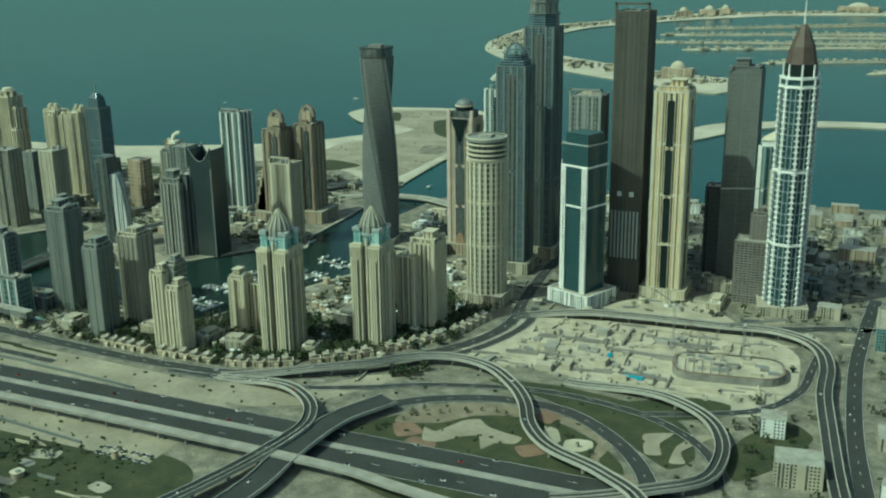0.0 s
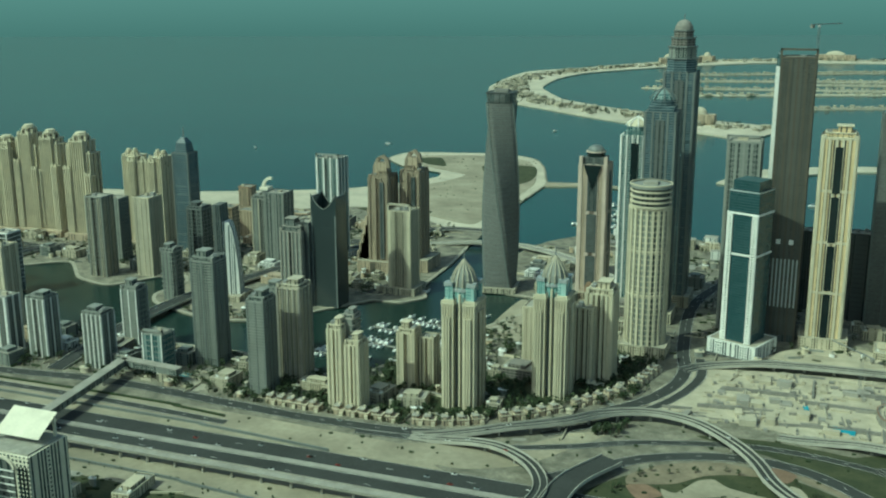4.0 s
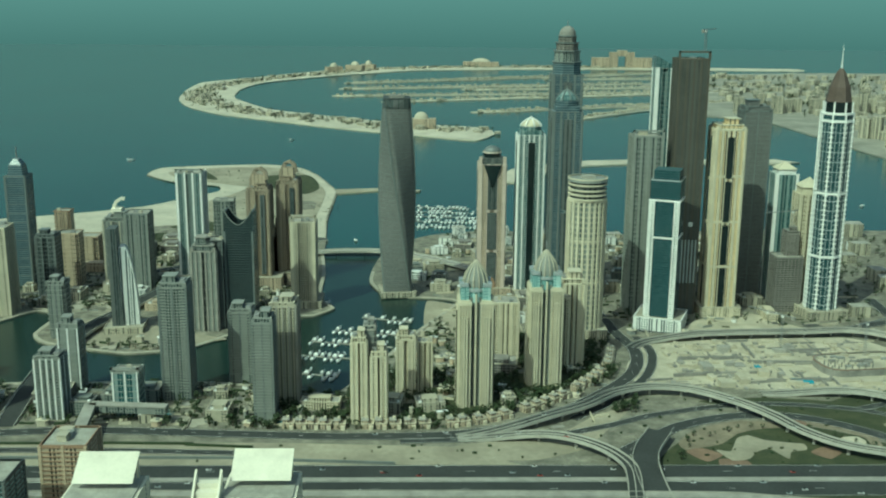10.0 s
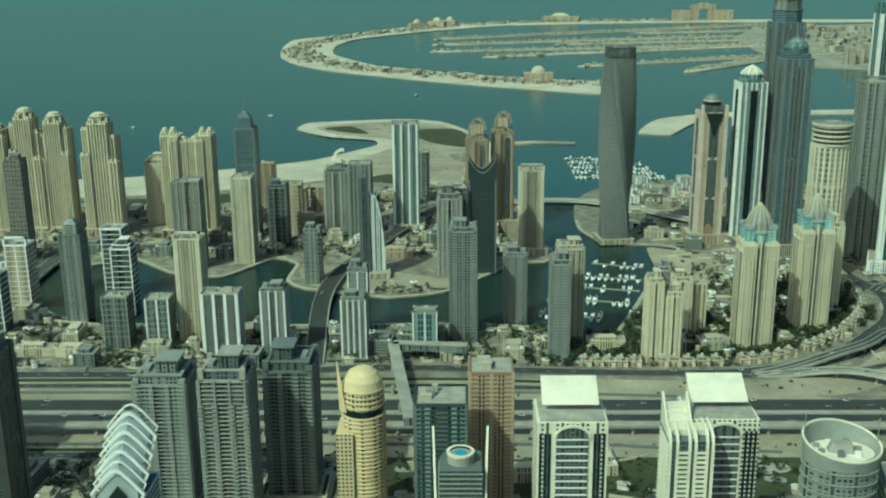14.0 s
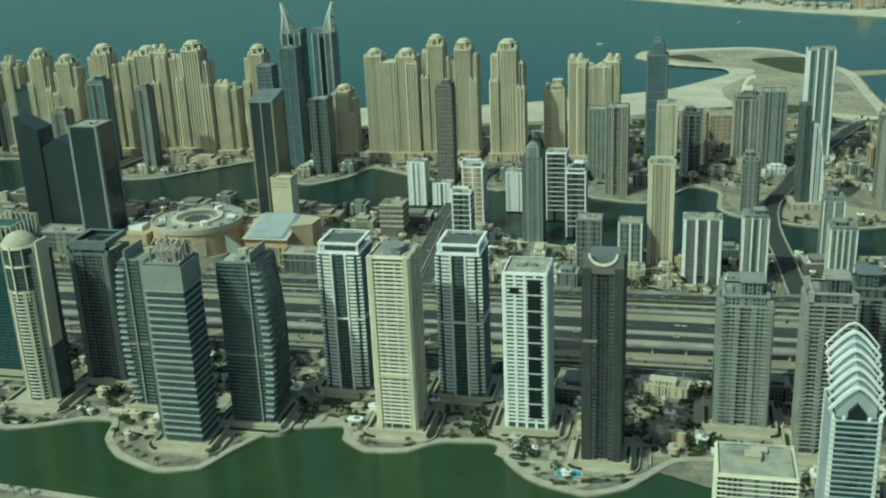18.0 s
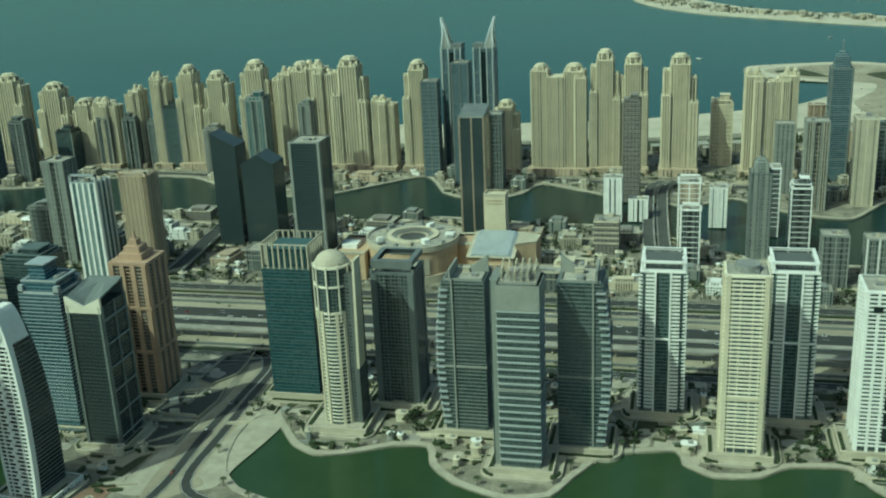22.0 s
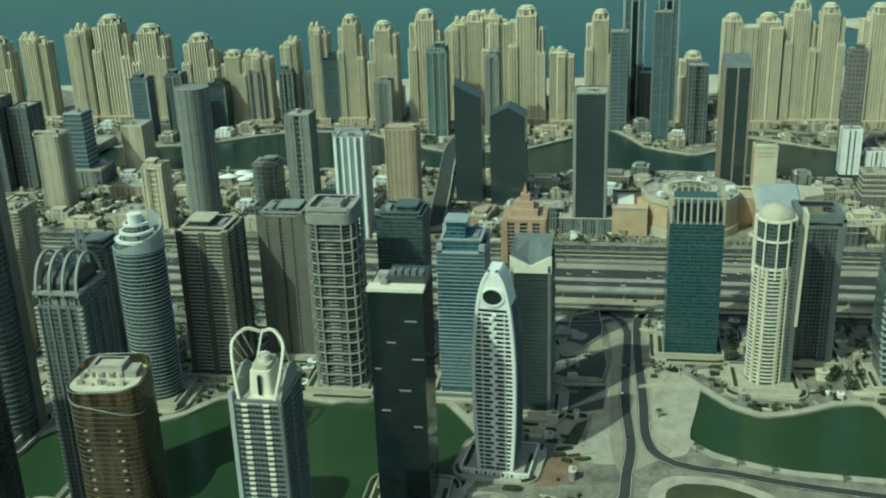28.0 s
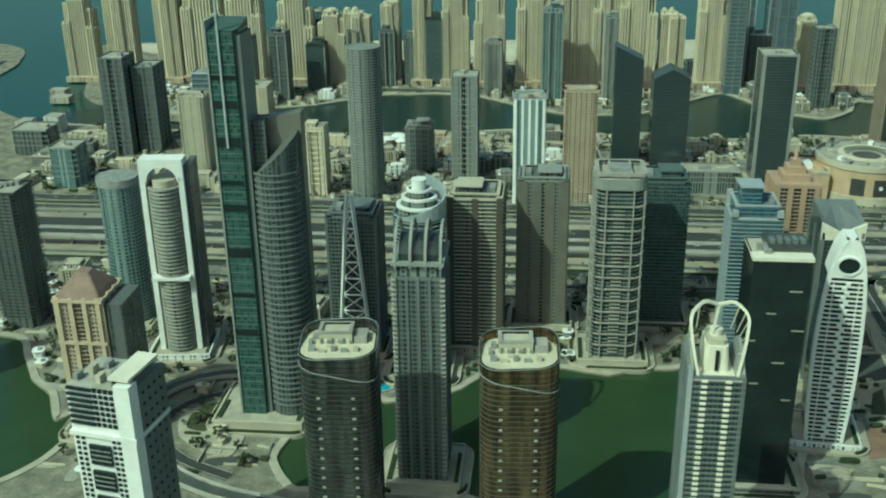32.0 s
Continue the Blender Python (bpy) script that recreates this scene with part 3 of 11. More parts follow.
sheet("islet_sand", [(-606, 640), (-560, 640), (-500, 610), (-480, 600), (-505, 590), (-540, 578), (-594, 598)], SAND, 0.10, "pale bare plot on the canal bend", "ground")
sheet("park_lawn", [(-228, 372), (-232, 405), (-216, 430), (-190, 452), (-150, 456), (-118, 440), (-98, 418), (-92, 372), (-150, 345)], GRASS, 0.10, "mown park lawn inside the interchange", "lawn")
sheet("east_lawn", [(-104, 486), (-80, 470), (-70, 440), (-80, 425), (-110, 450), (-150, 474), (-190, 488), (-150, 494)], GRASS, 0.10, "mown lawn between the slip roads", "lawn")
sheet("ring_lawn", [(-52, 470), (-36, 495), (-22, 480), (-34, 445), (-50, 425), (-58, 445)], GRASS, 0.10, "mown lawn inside the ring road", "lawn")
sheet("south_lawn", [(-520, 350), (-300, 350), (-270, 330), (-280, 290), (-430, 260), (-520, 300)], GRASS, 0.06, "rough lawn south of the highway", "lawn")
sheet("south_sand", [(-690, 336), (-530, 340), (-330, 338), (-300, 300), (-420, 180), (-700, 280)], EARTH, 0.05, "earthy lots between towers", "ground")
sheet("sand_bed", [(-215, 431), (-205, 445), (-191, 454), (-174, 460), (-160, 458), (-154, 451), (-169, 448), (-181, 442), (-192, 430), (-203, 425), (-214, 422)], DULLSOIL, 0.16, "sand fringe along the edge of the park lawn", "ground")
sheet("sand_bed", [(-198, 422), (-191, 420), (-183, 436), (-176, 440), (-169, 434), (-159, 431), (-150, 429), (-151, 422), (-160, 419), (-164, 411), (-170, 423), (-178, 419), (-184, 411), (-193, 409)], SAND, 0.22, "pale wavy sand bed in the park lawn", "ground")
sheet("sand_bed", [(-140, 457), (-126, 458), (-113, 451), (-108, 438), (-110, 421), (-101, 413), (-83, 410), (-86, 402), (-100, 406), (-114, 411), (-115, 423), (-115, 437), (-124, 446), (-134, 451)], DULLSOIL, 0.16, "sweeping sand path through the lawn", "ground")
sheet("sand_bed", [(-130, 434), (-125, 438), (-118, 438), (-116, 432), (-120, 426), (-128, 425)], SITESAND, 0.22, "small round sand bed in the lawn", "ground")
sheet("sand_bed", [(-144, 445), (-137, 444), (-132, 433), (-134, 429), (-140, 434)], SITESAND, 0.22, "crescent sand bed in the lawn", "ground")
for q in ([(-97, 455), (-84, 461), (-88, 448), (-85, 437), (-92, 435), (-96, 448)], [(-73, 463), (-65, 465), (-77, 444), (-73, 433), (-80, 431), (-80, 448)]):
    sheet("sand_bed", q, SAND, 0.22, "curled sand bed between the slip roads", "ground")
for q in ([(-199, 411), (-186, 409), (-185, 397), (-194, 393), (-201, 401)], [(-150, 463), (-139, 458), (-143, 448), (-152, 453)], [(-214, 420), (-205, 424), (-196, 416), (-206, 408)], [(-150, 419), (-140, 426), (-134, 419), (-143, 411)]):
    sheet("gravel_bed", q, REDSAND, 0.19, "reddish gravel bed in the lawn", "ground")
sheet("marina_garden", [(-392, 458), (-330, 462), (-296, 480), (-270, 506), (-246, 540), (-236, 576), (-258, 574), (-280, 550), (-330, 520), (-372, 484), (-398, 474)], GRASS, 0.12, "shaded garden round the cream towers", "garden")
sheet("slip_soil", [(-330, 412), (-292, 410), (-265, 424), (-244, 456), (-232, 478), (-250, 470), (-280, 440), (-330, 428)], SAND, 0.14, "bare soil between the slip roads", "ground")
sheet("north_lawn", [(-116, 486), (-84, 505), (-64, 503), (-67, 487), (-98, 470), (-122, 475)], GRASS, 0.14, "mown lawn beside the building site", "lawn")
sheet("tower_plot", [(-166, 623), (-147, 647), (-107, 660), (-92, 640), (-80, 622), (-132, 616), (-164, 612)], SITESAND, 0.10, "bare sand plot before the towers", "ground")
# tarmac lots whose dark colour also stands in for the towers' shadows
for q in ([(-1010, 339), (-997, 346), (-995, 330), (-995, 316), (-1003, 303), (-1012, 308)], [(-1016, 295), (-994, 301), (-992, 286), (-994, 270), (-1018, 271)], [(-1018, 264), (-992, 266), (-993, 243), (-1005, 238), (-1020, 238)]):
    sheet("fenced_lot", q, TARMAC, 0.16, "fenced tarmac lot, dark partly to stand for tower shadows", "ground", False)
    ln = [Vector((*p, 0)) for p in q]
    tagged(new("lot_fence", mesh_of("lot_fence", ribbon(ln + ln[:1], -0.15, 0.15, 0.1, 1.3), BEIGE)), "low pale wall round a lot", "fence", kind="structure")
sheet("lot_lawn", [(-1004, 232), (-999, 236), (-1003, 215), (-1010, 213)], GRASS, 0.16, "small lawn beside the curved white tower", "lawn", False)
sheet("sports_court", [(-1013, 205), (-1001, 207), (-1003, 188), (-1018, 184)], REDSAND, 0.30, "red sports court with pale edges", "court", False)
sheet("lake_lawn", [(-956, 301), (-950, 307), (-952, 290), (-957, 284)], GRASS, 0.30, "small lawn by the lake road", "lawn")
sheet("far_sand_west", [(-1480, 455), (-1480, 480), (-1300, 480), (-1300, 455)], SAND, 0.05, "pale bare plots", "ground", False)

# ---- far palm-shaped island ----
def isle(name, pts, mat, z, label):
    return tagged(filled(name, rounded_line(pts, 30), (), z, 2.2, mat), label, "island", kind="structure")


isle("crescent_island", [(-895, 2300), (-928, 2530), (-935, 2774), (-831, 2950), (-700, 3200), (-539, 3410), (-279, 3530), (0, 3570), (400, 3560), (900, 3500), (880, 3380), (300, 3430), (-20, 3400), (-370, 3310), (-600, 3060), (-768, 2790), (-800, 2570), (-775, 2330), (-670, 2100), (-600, 2026), (-511, 1950), (-421, 1880), (-315, 1824), (-235, 1786), (-225, 1700), (-262, 1618), (-353, 1680), (-453, 1745), (-562, 1830), (-658, 1916), (-750, 2000), (-840, 2140)], BEACHSAND, 0.6, "long curved sand breakwater island")
for a, b, w in (((-560, 2775), (-50, 3040), 26), ((-560, 2405), (60, 2520), 22), ((-440, 2262), (200, 2500), 20), ((-250, 2055), (120, 2215), 24), ((-60, 1935), (140, 2150), 26), ((-560, 2600), (0, 2760), 26), ((-300, 2900), (300, 3200), 24), ((-250, 2600), (300, 2700), 24), ((0, 2960), (500, 3050), 26)):
    d = Vector((b[0] - a[0], b[1] - a[1])).normalized()
    n = Vector((-d.y, d.x)) * w
    isle("frond_island", [a, (a[0] + n.x * 0.6 + d.x * 40, a[1] + n.y * 0.6 + d.y * 40), (b[0] + n.x, b[1] + n.y), (b[0] + d.x * 300 - n.x, b[1] + d.y * 300 - n.y), (a[0] - n.x * 0.6 + d.x * 40, a[1] - n.y * 0.6 + d.y * 40)], BEACHSAND, 0.5, "narrow sand finger of the palm-shaped island")
    if w > 20:
        n *= 0.55
        isle("frond_garden", [(a[0] + d.x * 60, a[1] + d.y * 60), (a[0] + n.x + d.x * 90, a[1] + n.y + d.y * 90), (b[0] + n.x, b[1] + n.y), (b[0] + d.x * 290 - n.x, b[1] + d.y * 290 - n.y), (a[0] - n.x + d.x * 90, a[1] - n.y + d.y * 90)], ISLAND, 0.9, "dull planted ground between the villas of a finger")
isle("palm_trunk_land", [(180, 2031), (297, 1964), (318, 1800), (326, 1642), (343, 1384), (480, 1180), (700, 1020), (2200, 1100), (2600, 3300), (900, 3300), (420, 3180), (240, 2750), (200, 2400)], ISLAND, 0.4, "sandy land with low blocks behind the bay")
isle("breakwater_island", [(-262, 1232), (-215, 1345), (-110, 1405), (0, 1420), (165, 1425), (190, 1395), (160, 1388), (-40, 1380), (-120, 1360), (-180, 1300), (-225, 1215)], BEACHSAND, 0.5, "sand breakwater island before the harbour")
isle("pier_bank", [(-452, 1166), (-400, 1176), (-350, 1164), (-352, 1154), (-400, 1162), (-450, 1140)], SAND, 0.3, "rubble breakwater at the canal mouth")
# ---- roads ----
ROADS = []


def road(name, pts, w, label, z=0.0, mat=None, lanes=2, rails=False, piers=0.0, ends=True):
    """A road along points; z lifts it onto piers, falling to the ground at its ends when ends is set."""
    line = smooth_line([(*p[:2], 0) for p in pts], 5.0)
    total, run = sum((b - a).length for a, b in zip(line, line[1:])), 0.0
    for i, q in enumerate(line):
        if i:
            run += (Vector((q.x, q.y)) - Vector((line[i - 1].x, line[i - 1].y))).length
        lift = min(1.0, run / 60, (total - run) / 60) if ends else 1.0
        q.z = z * lift * lift * (3 - 2 * lift)
    ROADS.append(([(q.x, q.y) for q in line], w / 2 + 1.5))
    root = thing(name, label, "road", kind="structure")
    th = 0.9 if z else 0.3
    part("carriageway", ribbon(line, -w / 2, w / 2, 0.24 - th, 0.24), mat or ASPHALT, root)
    for k in () if rails and z > 4 else (-1, 1):
        part("edge_line", ribbon(line, k * (w / 2 - 0.5), k * (w / 2 - 0.32), 0.243, 0.26), PAINTLINE, root, "white painted edge line")
    if lanes > 1:
        acc, bm = 0.0, bmesh.new()
        for a, b in zip(line, line[1:]):
            acc += (b - a).length
            if acc > 11:
                acc = 0.0
                u = (b - a).normalized()
                n = Vector((-u.y, u.x, 0)) * 0.1
                loft(bm, [[tuple(q + n + Vector((0, 0, h))) for h in (0.243, 0.262)] + [tuple(q - n + Vector((0, 0, h))) for h in (0.262, 0.243)] for q in (a, a + u * 3)])
        bmesh.ops.recalc_face_normals(bm, faces=bm.faces)
        tagged(part("lane_dash", bm, PAINTLINE, root), kind="stuff")
    if rails:
        for k in (-1, 1):
            part("parapet", ribbon(line, k * (w / 2), k * (w / 2 + 0.35), -0.7, 1.15), PARAPET, root, "pale concrete parapet")
        if w < 9 and z > 4:
            part("median_barrier", ribbon(line, -0.2, 0.2, 0.24, 0.9), PARAPET, root, "pale median barrier")
    if piers:
        acc = 0.0
        for a, b in zip(line, line[1:]):
            acc += (b - a).length
            if acc > piers and a.z > 1.5:
                acc = 0.0
                bm = bmesh.new()
                loft(bm, [ring(circle(0.9, n=10), 0), ring(circle(0.9, n=10), a.z - 1.6), ring(circle(2.2, 1.2, n=10), a.z - 0.62)])
                part("pier", bm, CONCRETE, root, "", (a.x, a.y, 0))
    return root


# the highway: two carriageways, a median and kerbs
for y0, y1 in ((371.0, 386.0), (390.0, 404.0)):
    road("highway_carriageway", [(-2300, (y0 + y1) / 2), (-1500, (y0 + y1) / 2), (-700, (y0 + y1) / 2), (0, (y0 + y1) / 2), (900, (y0 + y1) / 2)], y1 - y0, "wide grey asphalt carriageway with worn lane lines", lanes=1)
bm = box(bmesh.new(), -2300, 900, 386.1, 389.9, 0, 0.55)
tagged(new("highway_median", mesh_of("highway_median", bm, CONCRETE)), "raised concrete median of the highway", "median", kind="structure")
lane_root = thing("lane_markings", "broken white lane lines on the highway", "road marking", kind="structure")
me = mesh_of("lane_dash", box(bmesh.new(), -2.0, 2.0, -0.1, 0.1, 0.244, 0.262), PAINTLINE)
for y in (374.7, 378.5, 382.3, 393.5, 397.0, 400.5):
    for k in range(30 if y in (378.5, 397.0) else 15):
        part("lane_dash", me, PAINTLINE, lane_root, "", (-1340 + 42 * k + (y * 7) % 9, y, 0))
for y, w, name, lab in ((422, 6, "service_road", "narrow asphalt service road in the sand"), (438, 9, "marina_road", "asphalt road along the marina blocks"), (342, 7, "access_road", "asphalt access road beside the towers")):
    pts = [(-2200, y), (-1400, y), (-900, y), (-640, y)] + ([(-520, y), (-430, y - 4)] if y == 422 else [(-560, y + 2)] if y == 342 else [])
    if y == 438:
        pts += [(-535, 447), (-443, 442), (-384, 439), (-326, 443), (-280, 465), (-246, 498), (-219, 535), (-209, 576), (-216, 624), (-222, 720), (-205, 800)]
    road(name, pts, w, lab)
road("flyover", [(-330, 437), (-292, 450), (-259, 470), (-238, 490), (-216, 499), (-192, 494), (-171, 475), (-158, 456), (-148, 434), (-132, 416), (-104, 402), (-80, 380), (-70, 330)], 6.4, "curved concrete flyover on round piers", 5.0, ASPHALT, 1, True, 16)
road("flyover", [(-330, 436), (-294, 434), (-274, 427), (-258, 414), (-249, 396), (-249, 377), (-256, 340), (-272, 290), (-300, 240)], 6.2, "curved concrete flyover over the highway", 5.2, ASPHALT, 1, True, 16)
road("interchange_ramp", [(-330, 428), (-270, 432), (-224, 436), (-238, 405), (-241, 366), (-240, 330), (-250, 270), (-280, 220)][2:], 12, "broad asphalt ramp over the highway", 4.5, ASPHALT, 1, True, 18, ends=False)
road("interchange_ramp", [(-250, 415), (-224, 440), (-205, 455), (-172, 467), (-137, 464), (-106, 441), (-86, 412), (-78, 380), (-80, 330), (-100, 280)], 9, "curved asphalt slip road round the park")
road("slip_road", [(-360, 433), (-290, 438), (-250, 452), (-215, 470), (-160, 484), (-110, 478), (-80, 462), (-62, 440), (-55, 415)], 6, "curved asphalt slip road")
road("flyover", [(-150, 500), (-112, 497), (-89, 489), (-72, 476), (-62, 458), (-58, 436), (-62, 412), (-84, 396), (-120, 380)], 6.2, "curved concrete loop flyover", 4.5, ASPHALT, 1, True, 16)
road("ring_viaduct", [(-210, 582), (-195, 594), (-141, 602), (-87, 605), (-58, 608), (-38, 600), (-27, 584), (-22, 559), (-21, 524), (-16, 484), (-10, 440), (-4, 400), (0, 340)], 7.4, "curved concrete viaduct round the building site", 4.5, ASPHALT, 1, True, 16)
road("marina_road_inner", [(-266, 462), (-240, 488), (-212, 528), (-199, 572), (-203, 606)], 6.5, "second asphalt carriageway along the building site", lanes=1)
road("ring_road_inner", [(-28, 594), (-30, 565), (-33, 534), (-46, 507), (-66, 492), (-103, 476)], 6, "asphalt road inside the viaduct")
road("ring_road", [(-2, 700), (-6, 640), (-8, 580), (-6, 520), (-2, 470), (6, 414), (12, 396)], 9, "asphalt ring road")
road("canal_avenue", [(-205, 622), (-150, 616), (-60, 622), (-10, 640), (60, 640), (200, 610)], 9, "asphalt avenue before the towers")
for k in (-5, 5):
    road("mall_avenue", [(-787 + k, 444), (-790 + k, 500), (-794 + k, 560), (-797 + k, 640), (-797 + k, 690), (-788 + k, 716)], 7.5, "asphalt carriageway of the avenue crossing the canal", 2.0, TARMAC, 1, True, 24)
road("canal_bridge_road", [(-572, 452), (-576, 500), (-580, 560), (-577, 610), (-566, 650), (-548, 715), (-520, 790), (-480, 878), (-440, 900)], 11, "road bridge over the canal on round piers", 3.0, ASPHALT, 1, True, 22)
road("west_bridge", [(-1100, 455), (-1108, 540), (-1114, 600), (-1118, 660), (-1110, 730)], 10, "road bridge over the canal", 2.5, ASPHALT, 1, True, 22, ends=False)
road("harbour_bridge", [(-480, 830), (-435, 838), (-385, 838), (-340, 812), (-300, 770), (-250, 735)], 9, "pale curved bridge over the canal mouth", 3.5, CONCRETE, 1, True, 22)
road("shore_road", [(-1480, 735), (-1300, 722), (-1130, 716), (-1000, 738), (-880, 716), (-760, 700), (-640, 712), (-560, 790), (-500, 850)], 8, "asphalt shore road between the towers")
road("lake_road", [(-1030, 347.5), (-1005, 347), (-990, 341), (-983, 325), (-983, 300), (-984, 255), (-982, 217), (-984, 195), (-986, 176), (-998, 150)], 5.0, "asphalt road beside the fenced lots", mat=ASPHALT, lanes=1)
road("lake_road", [(-952, 359), (-967, 354), (-976, 341), (-978, 325), (-978, 299), (-976.5, 256), (-976, 224), (-971, 210), (-960, 203.5), (-945, 201), (-932, 197.5), (-906, 193), (-860, 187), (-760, 180), (-640, 178)], 5.0, "asphalt road bending along the lake bank", mat=ASPHALT, lanes=1)
sheet("roadside_ground", [(-1002, 352), (-975, 362), (-945, 364), (-955, 330), (-968, 300), (-971.5, 280), (-973, 240), (-971, 222), (-966, 214), (-985, 196), (-990, 216), (-990.5, 260), (-990, 300), (-993, 330)], SAND, 0.13, "pale bare ground beside the lake road", "ground")
sheet("corner_paving", [(-976, 176), (-975, 188), (-967, 196.5), (-949, 196.5), (-932, 188), (-928, 176), (-948, 166), (-968, 167)], PAVING, 0.30, "pale rounded paving on the road corner", "pavement")
sheet("corner_bed", [(-970, 178), (-969, 187), (-963, 191.5), (-950, 191.5), (-938, 186), (-936, 178), (-950, 172), (-964, 172)], GRASS, 0.50, "dark planted bed inside the rounded paving", "garden")
road("tower_loop_road", [(-1255, 228), (-1276, 223), (-1290, 211), (-1294, 195), (-1288, 173), (-1272, 155), (-1250, 143), (-1222, 136)], 6, "curved ramp with pale parapets among the tower podiums", 1.6, TARMAC, 1, True, ends=False)
road("tower_loop_road", [(-1258, 213), (-1271, 209), (-1280, 201), (-1284, 190), (-1280, 175), (-1268, 163), (-1248, 154)], 5, "inner curved asphalt loop among the tower podiums", lanes=1)
sheet("loop_terrace", [(-1262, 206), (-1273, 202), (-1279, 191), (-1275, 178), (-1264, 169), (-1252, 166), (-1250, 180)], PAVING, 0.5, "pale curved terrace inside the loop road", "paving")
sheet("loop_lawn", [(-1268, 203), (-1275, 194), (-1274, 184), (-1266, 182), (-1264, 194)], GRASS, 0.8, "small curved lawn inside the loop road", "lawn")
road("tower_road", [(-1340, 330), (-1240, 322), (-1120, 326), (-1010, 330), (-990, 336)], 5, "asphalt back road behind the towers", lanes=1)
sheet("lake_bank_paving", [(-990, 345), (-968, 345), (-962, 292), (-952, 268), (-958, 232), (-962, 212), (-1000, 205), (-990, 290)], PAVING, 0.05, "pale paved bank beside the lake", "paving")
sheet("vacant_lot", [(-1034, 308), (-996, 318), (-998, 250), (-1010, 220), (-1032, 235)], SAND, 0.08, "bare fenced sand lot", "ground")
# metro viaduct along the highway
line = smooth_line([(-1900, 363, 5.0), (-1000, 363, 5.0), (-300, 363, 5.0), (-150, 352, 5.0), (200, 300, 5.0)], 12)
metro = thing("metro_viaduct", "raised concrete metro viaduct along the highway", "viaduct", kind="structure")
part("deck", ribbon(line, -2.6, 2.6, -0.9, 0.1), CONCRETE, metro)
for k in (-1, 1):
    part("parapet", ribbon(line, k * 2.6, k * 2.85, -0.4, 0.75), CONCRETE, metro)
pm = mesh_of("pier", loft(bmesh.new(), [ring(circle(0.8, n=10), 0), ring(circle(0.8, n=10), 3.0), ring(circle(2.2, 1.2, n=10), 4.12)]), CONCRETE)
for k in range(100):
    part("pier", pm, CONCRETE, metro, "", (-1880 + 16 * k, 363, 0))
ROADS.append(([(-1900, 363), (-300, 363)], 5))


def road_free(x, y, r):
    for pts, w in ROADS:
        for a, b in pts:
            if abs(a - x) < r + w + 5 and abs(b - y) < r + w + 5 and math.hypot(a - x, b - y) < r + w:
                return False
    return not (366 - r < y < 406 + r)


WATERS = [rounded_line(CANAL_N + [(-440, 842), (-380, 842)] + CANAL_S, 8)] + LAKES


def free(x, y, r, roads=True):
    """Whether a disc at x, y lies clear of towers, water and roads."""
    for a, b, c in TAKEN:
        if (a - x) ** 2 + (b - y) ** 2 < (c + r) ** 2:
            return False
    for k in range(8):
        px, py = x + (r + 3) * math.cos(k * 0.785), y + (r + 3) * math.sin(k * 0.785)
        if any(inside(px, py, w) for w in WATERS):
            return False
    return road_free(x, y, r) if roads else True


# low walls and hedges that run with the highway
for pts, h, m, name, lab in (([(-1900, 412), (-1200, 412), (-520, 412), (-435, 410), (-362, 405)], 1.5, GREYCLAD, "boundary_wall", "dark boundary wall through the sand strip"), ([(-1900, 428), (-900, 428), (-507, 430), (-470, 428), (-435, 425)], 1.1, HEDGE, "hedge_row", "clipped dark hedge along the service road"), ([(-1900, 352), (-900, 352), (-470, 352), (-404, 349), (-343, 344)], 1.4, GREYCLAD, "boundary_wall", "dark boundary wall beside the viaduct"), ([(-1900, 345.5), (-1100, 345.5), (-560, 347)], 1.0, HEDGE, "hedge_row", "clipped dark hedge along the access road")):
    ln = smooth_line([(*p, 0) for p in pts], 14.0)
    tagged(new(name, mesh_of(name, ribbon(ln, -0.4 - 0.3 * (m is HEDGE), 0.4 + 0.3 * (m is HEDGE), 0.0, h), m)), lab, "wall" if m is GREYCLAD else "hedge", kind="structure")
# ---- towers: the kit ----
PIECES = {}


def shared(key, make, mat):
    if key not in PIECES:
        PIECES[key] = mesh_of(key[0], make(), mat)
    return PIECES[key]


def roof_kit(root, w, d, z, seed, parapet=None):
    """Parapet, plant rooms and tanks on a flat roof."""
    rnd = random.Random(seed)
    part("parapet", frame_of([(-w / 2, -d / 2), (w / 2, -d / 2), (w / 2, d / 2), (-w / 2, d / 2)], z, z + 0.9, 1.0, 0.95), parapet or BEIGE, root)
    bm = bmesh.new()
    box(bm, -w * 0.46, w * 0.46, -d * 0.46, d * 0.46, z, z + 0.15)
    deck = part("roof_deck", bm, ROOFGREY, root)
    for _ in range(rnd.randint(3, 5) if root.location.y < 440 else 2):
        a, b = rnd.uniform(0.10, 0.22) * w, rnd.uniform(0.10, 0.22) * d
        cx, cy = rnd.uniform(-0.3, 0.3) * w, rnd.uniform(-0.3, 0.3) * d
        hh = rnd.uniform(0.8, 2.6)
        bm = bmesh.new()
        box(bm, cx - a / 2, cx + a / 2, cy - b / 2, cy + b / 2, z + 0.15, z + hh)
        box(bm, cx - a * 0.56, cx + a * 0.56, cy - b * 0.56, cy + b * 0.56, z + hh, z + hh + 0.18)
        part("plant_room", bm, PLANT if rnd.random() < 0.6 else BEIGE, deck)


